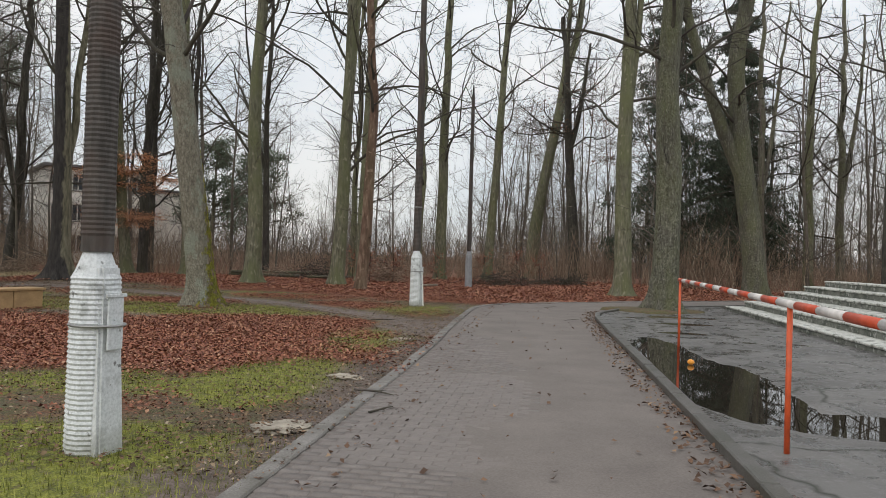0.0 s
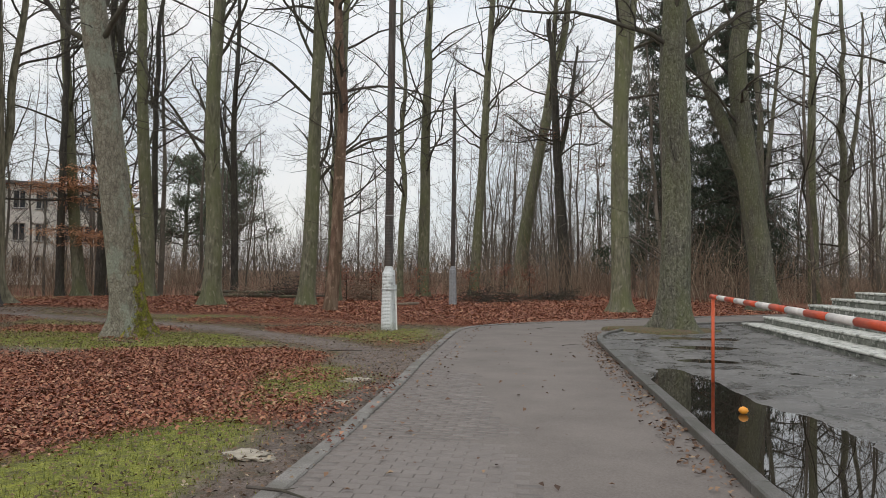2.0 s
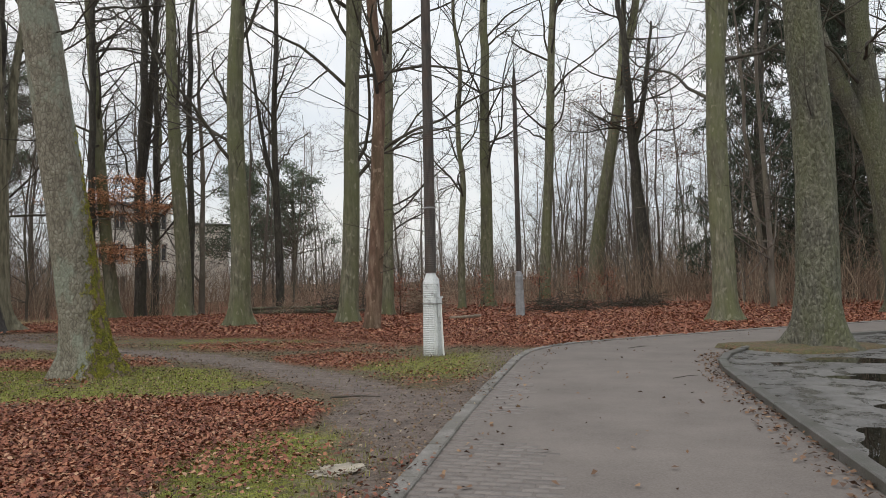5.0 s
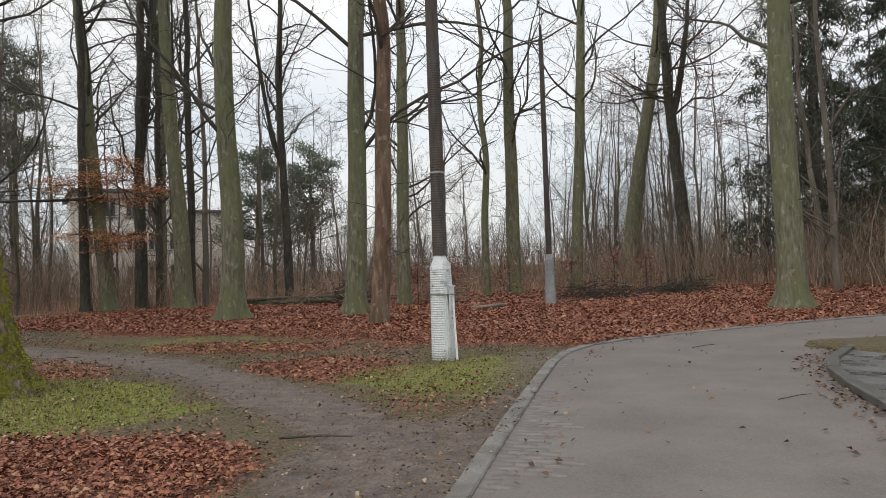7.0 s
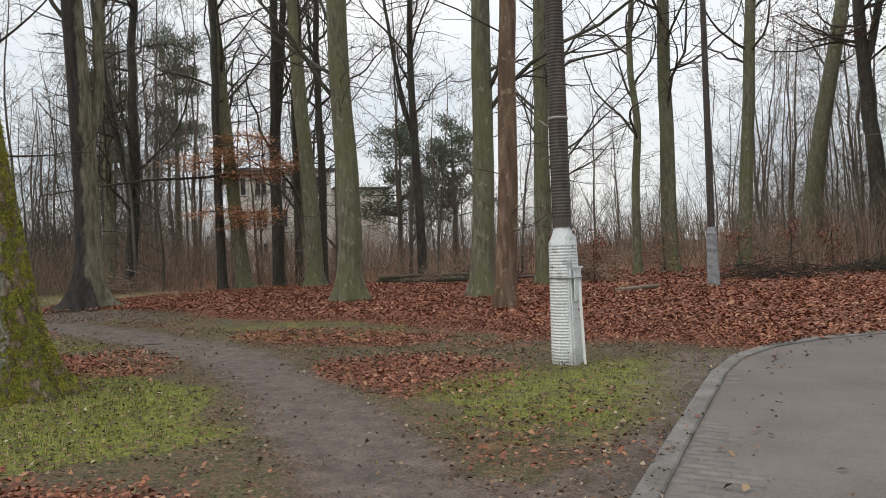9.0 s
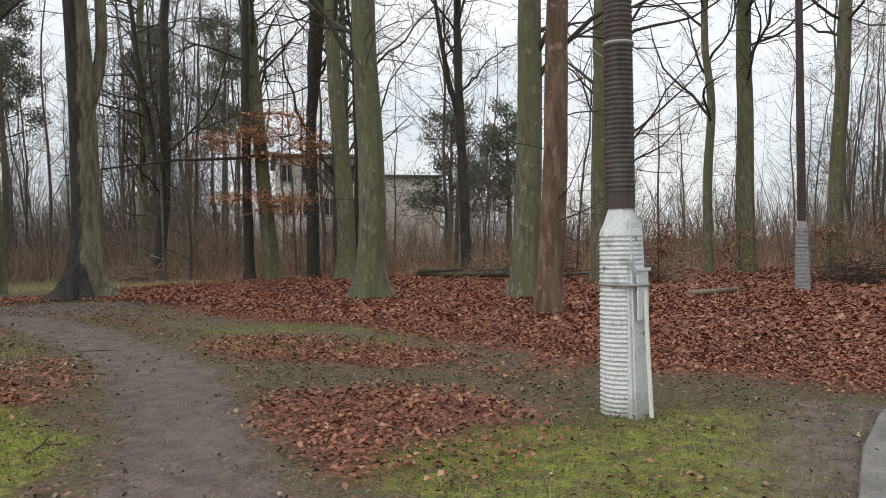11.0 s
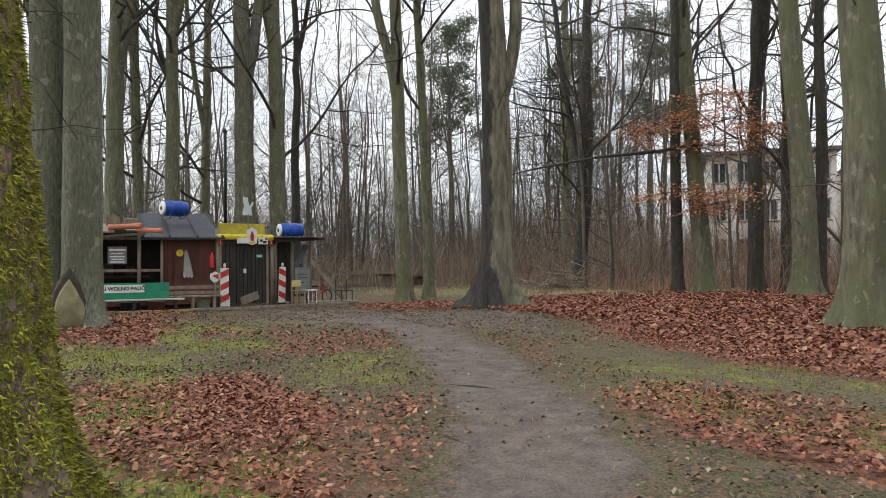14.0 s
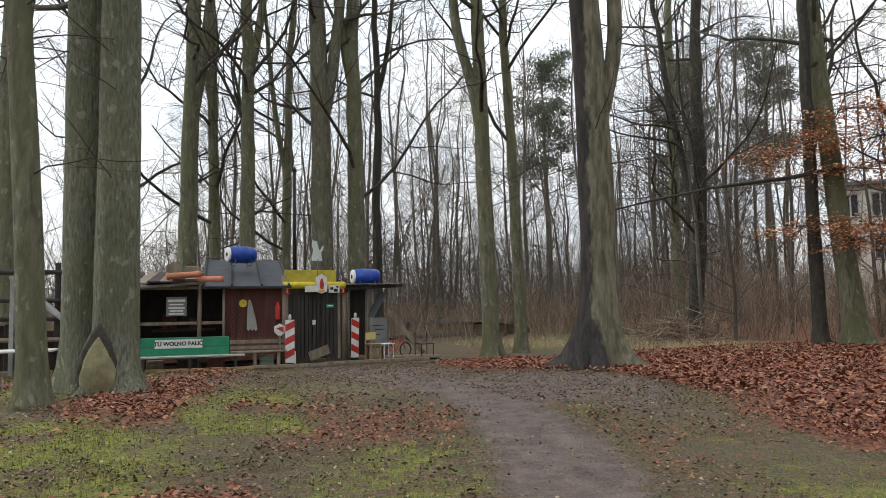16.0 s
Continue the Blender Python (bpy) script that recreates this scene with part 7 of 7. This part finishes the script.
bike = thing("bicycle", G0 @ pose(0.3, 2.42, 0, 0, 0, 8), "small red children's bicycle leaning by the lean-to", "bicycle")
for y in (0.0, 0.55):
    bm = bmesh.new()
    pts = [Vector((0, y + 0.17 * math.cos(a), 0.18 + 0.17 * math.sin(a))) for a in (2 * math.pi * i / 20 for i in range(21))]
    for a, b in zip(pts, pts[1:]):
        rod(bm, a, b, 0.016, 6)
    wheel = part("wheel", bm, BLACK, bike)
    bm = bmesh.new()
    for i in range(8):
        a = math.pi * i / 8
        rod(bm, (0, y + 0.16 * math.cos(a), 0.18 + 0.16 * math.sin(a)), (0, y - 0.16 * math.cos(a), 0.18 - 0.16 * math.sin(a)), 0.002, 4)
    part("spokes", bm, STEEL, wheel)
bm = bmesh.new()
for a, b in (((0, 0.0, 0.18), (0, 0.16, 0.4)), ((0, 0.16, 0.4), (0, 0.44, 0.42)), ((0, 0.25, 0.17), (0, 0.44, 0.42)), ((0, 0.25, 0.17), (0, 0.14, 0.44)), ((0, 0.0, 0.18), (0, 0.25, 0.17)), ((0, 0.55, 0.18), (0, 0.43, 0.52))):
    rod(bm, a, b, 0.012, 8)
part("frame", bm, RED, bike)
bm = bmesh.new()
rod(bm, (-0.16, 0.41, 0.54), (0.16, 0.41, 0.54), 0.011, 8)
part("handlebar", bm, STEEL, bike)
bm = bmesh.new()
box(bm, -0.05, 0.06, 0.44, 0.05, 0.22, 0.48, 0.018)
part("saddle", bm, BLACK, bike)

frame_ = thing("metal_chair", G0 @ pose(0.55, 3.05, 0), "bare black metal chair frame", "chair")
for a, b in (((0, 0, 0), (0, 0, 0.62)), ((0, 0.34, 0), (0, 0.34, 0.62)), ((0.3, 0, 0), (0.3, 0, 0.33)), ((0.3, 0.34, 0), (0.3, 0.34, 0.33))):
    bm = bmesh.new()
    rod(bm, a, b, 0.012, 8)
    part("leg", bm, IRON, frame_)
bm = bmesh.new()
box(bm, 0, 0, 0.32, 0.31, 0.35, 0.345, 0.004)
part("seat", bm, BOARD_DARK, frame_)
bm = bmesh.new()
bar(bm, (0.3, 2.3, 0.03), (0.75, 3.6, 0.03), 0.6, 0.05)
top("pallet", bm, BOARD_GREY, "grey boards laid flat on the mud", "boards", G0)
# long edging plank in front of the hut
for a, b, mt in (((0.95, 16.2, 0.02), (1.15, 18.9, 0.02), BOARD_TAN), ((1.0, 18.8, 0.02), (1.05, 20.4, 0.03), BOARD_GREY), ((0.85, 20.4, 0.03), (0.15, 23.0, 0.0), BOARD_GREY)):
    bm = bmesh.new()
    bar(bm, a, b, 0.09, 0.07)
    top("edging_plank", bm, mt, "long muddy plank edging the hut yard", "plank", H0)

# yard clutter to the south
table = thing("trestle_table", pose(-22.0, 14.6, HZ), "low pale table top on thin legs", "table")
bm = bmesh.new()
box(bm, -0.35, -0.75, 0.5, 0.35, 0.55, 0.54, 0.008)
part("tabletop", bm, CLOTH, table)
for x in (-0.28, 0.28):
    for y in (-0.65, 0.45):
        bm = bmesh.new()
        box(bm, x, y, 0, x + 0.04, y + 0.04, 0.5, 0.004)
        part("leg", bm, IRON, table)
bm = bmesh.new()
bar(bm, (-22.6, 14.2, 1.95), (-22.4, 15.55, 0.75), 0.3, 0.05)
bar(bm, (-22.65, 14.2, 1.95), (-22.65, 14.2, HZ), 0.08, 0.08)
bar(bm, (-22.4, 15.5, 0.75), (-22.4, 15.5, HZ), 0.08, 0.08)
top("slide_board", bm, simple("grey_planed_board", (0.3, 0.3, 0.29), 0.7), "sloping grey board on two posts", "board")
fence2 = thing("pole_screen", pose(0, 0, HZ), "rough screen of dark poles beside the hut", "fence")
for y in (12.6, 13.7, 14.9, 16.2):
    bm = bmesh.new()
    rod(bm, (-23.25, y, -0.1), (-23.25, y, 2.3), 0.06, 8)
    part("post", bm, BOARD_DARK, fence2)
for z in (0.7, 1.15, 1.55, 2.1):
    bm = bmesh.new()
    rod(bm, (-23.18, 12.4, z), (-23.18, 16.3, z + rng.uniform(-0.1, 0.1)), 0.05, 8)
    part("rail", bm, BOARD_DARK if z > 1 else BOARD_GREY, fence2)
plank_parts("board", 12.5, 16.3, 0.0, 0.95, -23.36, 0.2, DARKWOOD_SHADE, fence2, ragged=0.1)
bm = bmesh.new()
box(bm, -0.2, -0.22, 0.0, 0.2, 0.22, 0.52, 0.03)
rod(bm, (0, 0, 0.5), (0, 0, 0.7), 0.06, 10)
top("stove_box", bm, BLACK, "black iron stove box up on the poles", "stove", pose(-23.2, 14.35, 2.16), False)
bm = bmesh.new()
lathe(bm, [(0, 0.1), (1.1, 0.1), (1.1, 0.085), (1.0, 0.08)], 16, pose(-20.0, 13.7, 0.09, -90, 0, -14))
top("clay_pipe", bm, simple("dull_clay", (0.3, 0.2, 0.16), 0.8), "dull clay drain pipe lying on the ground", "pipe", None, True)

# scar on the stout trunk: bare wood inside a dark healed lip
scar = thing("healed_scar", pose(-18.2, 16.5, 0), "bare pale burr inside a dark lip at a trunk's foot", "burr")
for nm, grow, lift, mt in (("bare_wood", 1.0, 0.05, simple("bare_sapwood", (0.27, 0.25, 0.14), 0.9, 0, 0.35, 5, 0.6)), ("lip", 1.22, -0.02, simple("healed_bark_lip", (0.06, 0.052, 0.04), 0.95, 0, 0.4, 12, 0.8))):
    bm = bmesh.new()
    bmesh.ops.create_icosphere(bm, subdivisions=4, radius=1)
    for v in bm.verts:
        t = max(0.0, min(1.0, (v.co.z + 1) / 2))
        wid = 0.30 * (1 - t) ** 0.6 + 0.04
        k = 1 + 0.16 * noise.noise(v.co * 2.3) + 0.08 * noise.noise(v.co * 7.0)
        v.co = Vector((v.co.x * 0.15 * k + lift, v.co.y * wid * k * grow, (t * 0.93 * grow) - 0.05))
    part(nm, bm, mt, scar, "", True)

# ---- paving blocks, last ----
BW, BL = 0.1, 0.2
rest_v, rest_q = [], []
bm = bmesh.new()
box(bm, -BW / 2 + 0.002, -BL / 2 + 0.002, -0.05, BW / 2 - 0.002, BL / 2 - 0.002, 0.0, 0.005)
block_mesh = bpy.data.meshes.new("paving_block")
bm.to_mesh(block_mesh)
bm.free()
block_mesh.materials.append(PAVER)
near_count = 0
y = 2.6
row = 0
rs = np.random.default_rng(3)
tpl = np.array([(-1, -1, -0.02), (1, -1, -0.02), (1, 1, -0.02), (-1, 1, -0.02), (-0.9, -0.95, 0.0), (0.9, -0.95, 0.0), (0.9, 0.95, 0.0), (-0.9, 0.95, 0.0)])
tq = np.array([(4, 5, 6, 7), (0, 1, 5, 4), (1, 2, 6, 5), (2, 3, 7, 6), (3, 0, 4, 7)])
cand = []
while y < 27.5:
    xs = np.arange(-2.0 + (0.1 if row % 2 else 0.0), 10, BL)
    cand.append(np.stack([xs, np.full(len(xs), y)], 1))
    y += BW
    row += 1
cand = np.concatenate(cand)
cand = cand[in_poly(cand[:, 0], cand[:, 1], ROAD)]
from_edge = cand[:, 0] - np.interp(cand[:, 1], EDGE_L[:, 1], EDGE_L[:, 0])
worn = fbm(cand[:, 0], cand[:, 1], 0.8, 61)
film = smooth(0.5, 1.9, from_edge + 1.4 * (worn - 0.5) + 0.11 * np.maximum(0, cand[:, 1] - 6))
depth_ = -0.002 + 0.004 * rs.random(len(cand)) * (1 - film) - 0.0058 * film
for (x, y), fe, sunk in zip(cand, from_edge, depth_):
    if near_count < 300 and 5.0 < y < 9.0 and 0.1 < fe < 1.5:
        ob = new("paving_block", block_mesh)
        ob.parent = road
        tilt = rs.normal(scale=0.25, size=2)
        ob.matrix_basis = pose(x, y, sunk + 0.001, tilt[0], tilt[1], 90 + rs.normal(scale=0.4))
        near_count += 1
    else:
        rest_q.append(tq + 8 * len(rest_v))
        rest_v.append(tpl * (BL / 2 - 0.003, BW / 2 - 0.003, 1) + (x, y, sunk))
ob = link_mesh("paving_blocks", arrays_mesh("paving_blocks", np.concatenate(rest_v), np.concatenate(rest_q), False), PAVER, road)
tagged(ob, "grey paving blocks in running bond", kind="stuff")
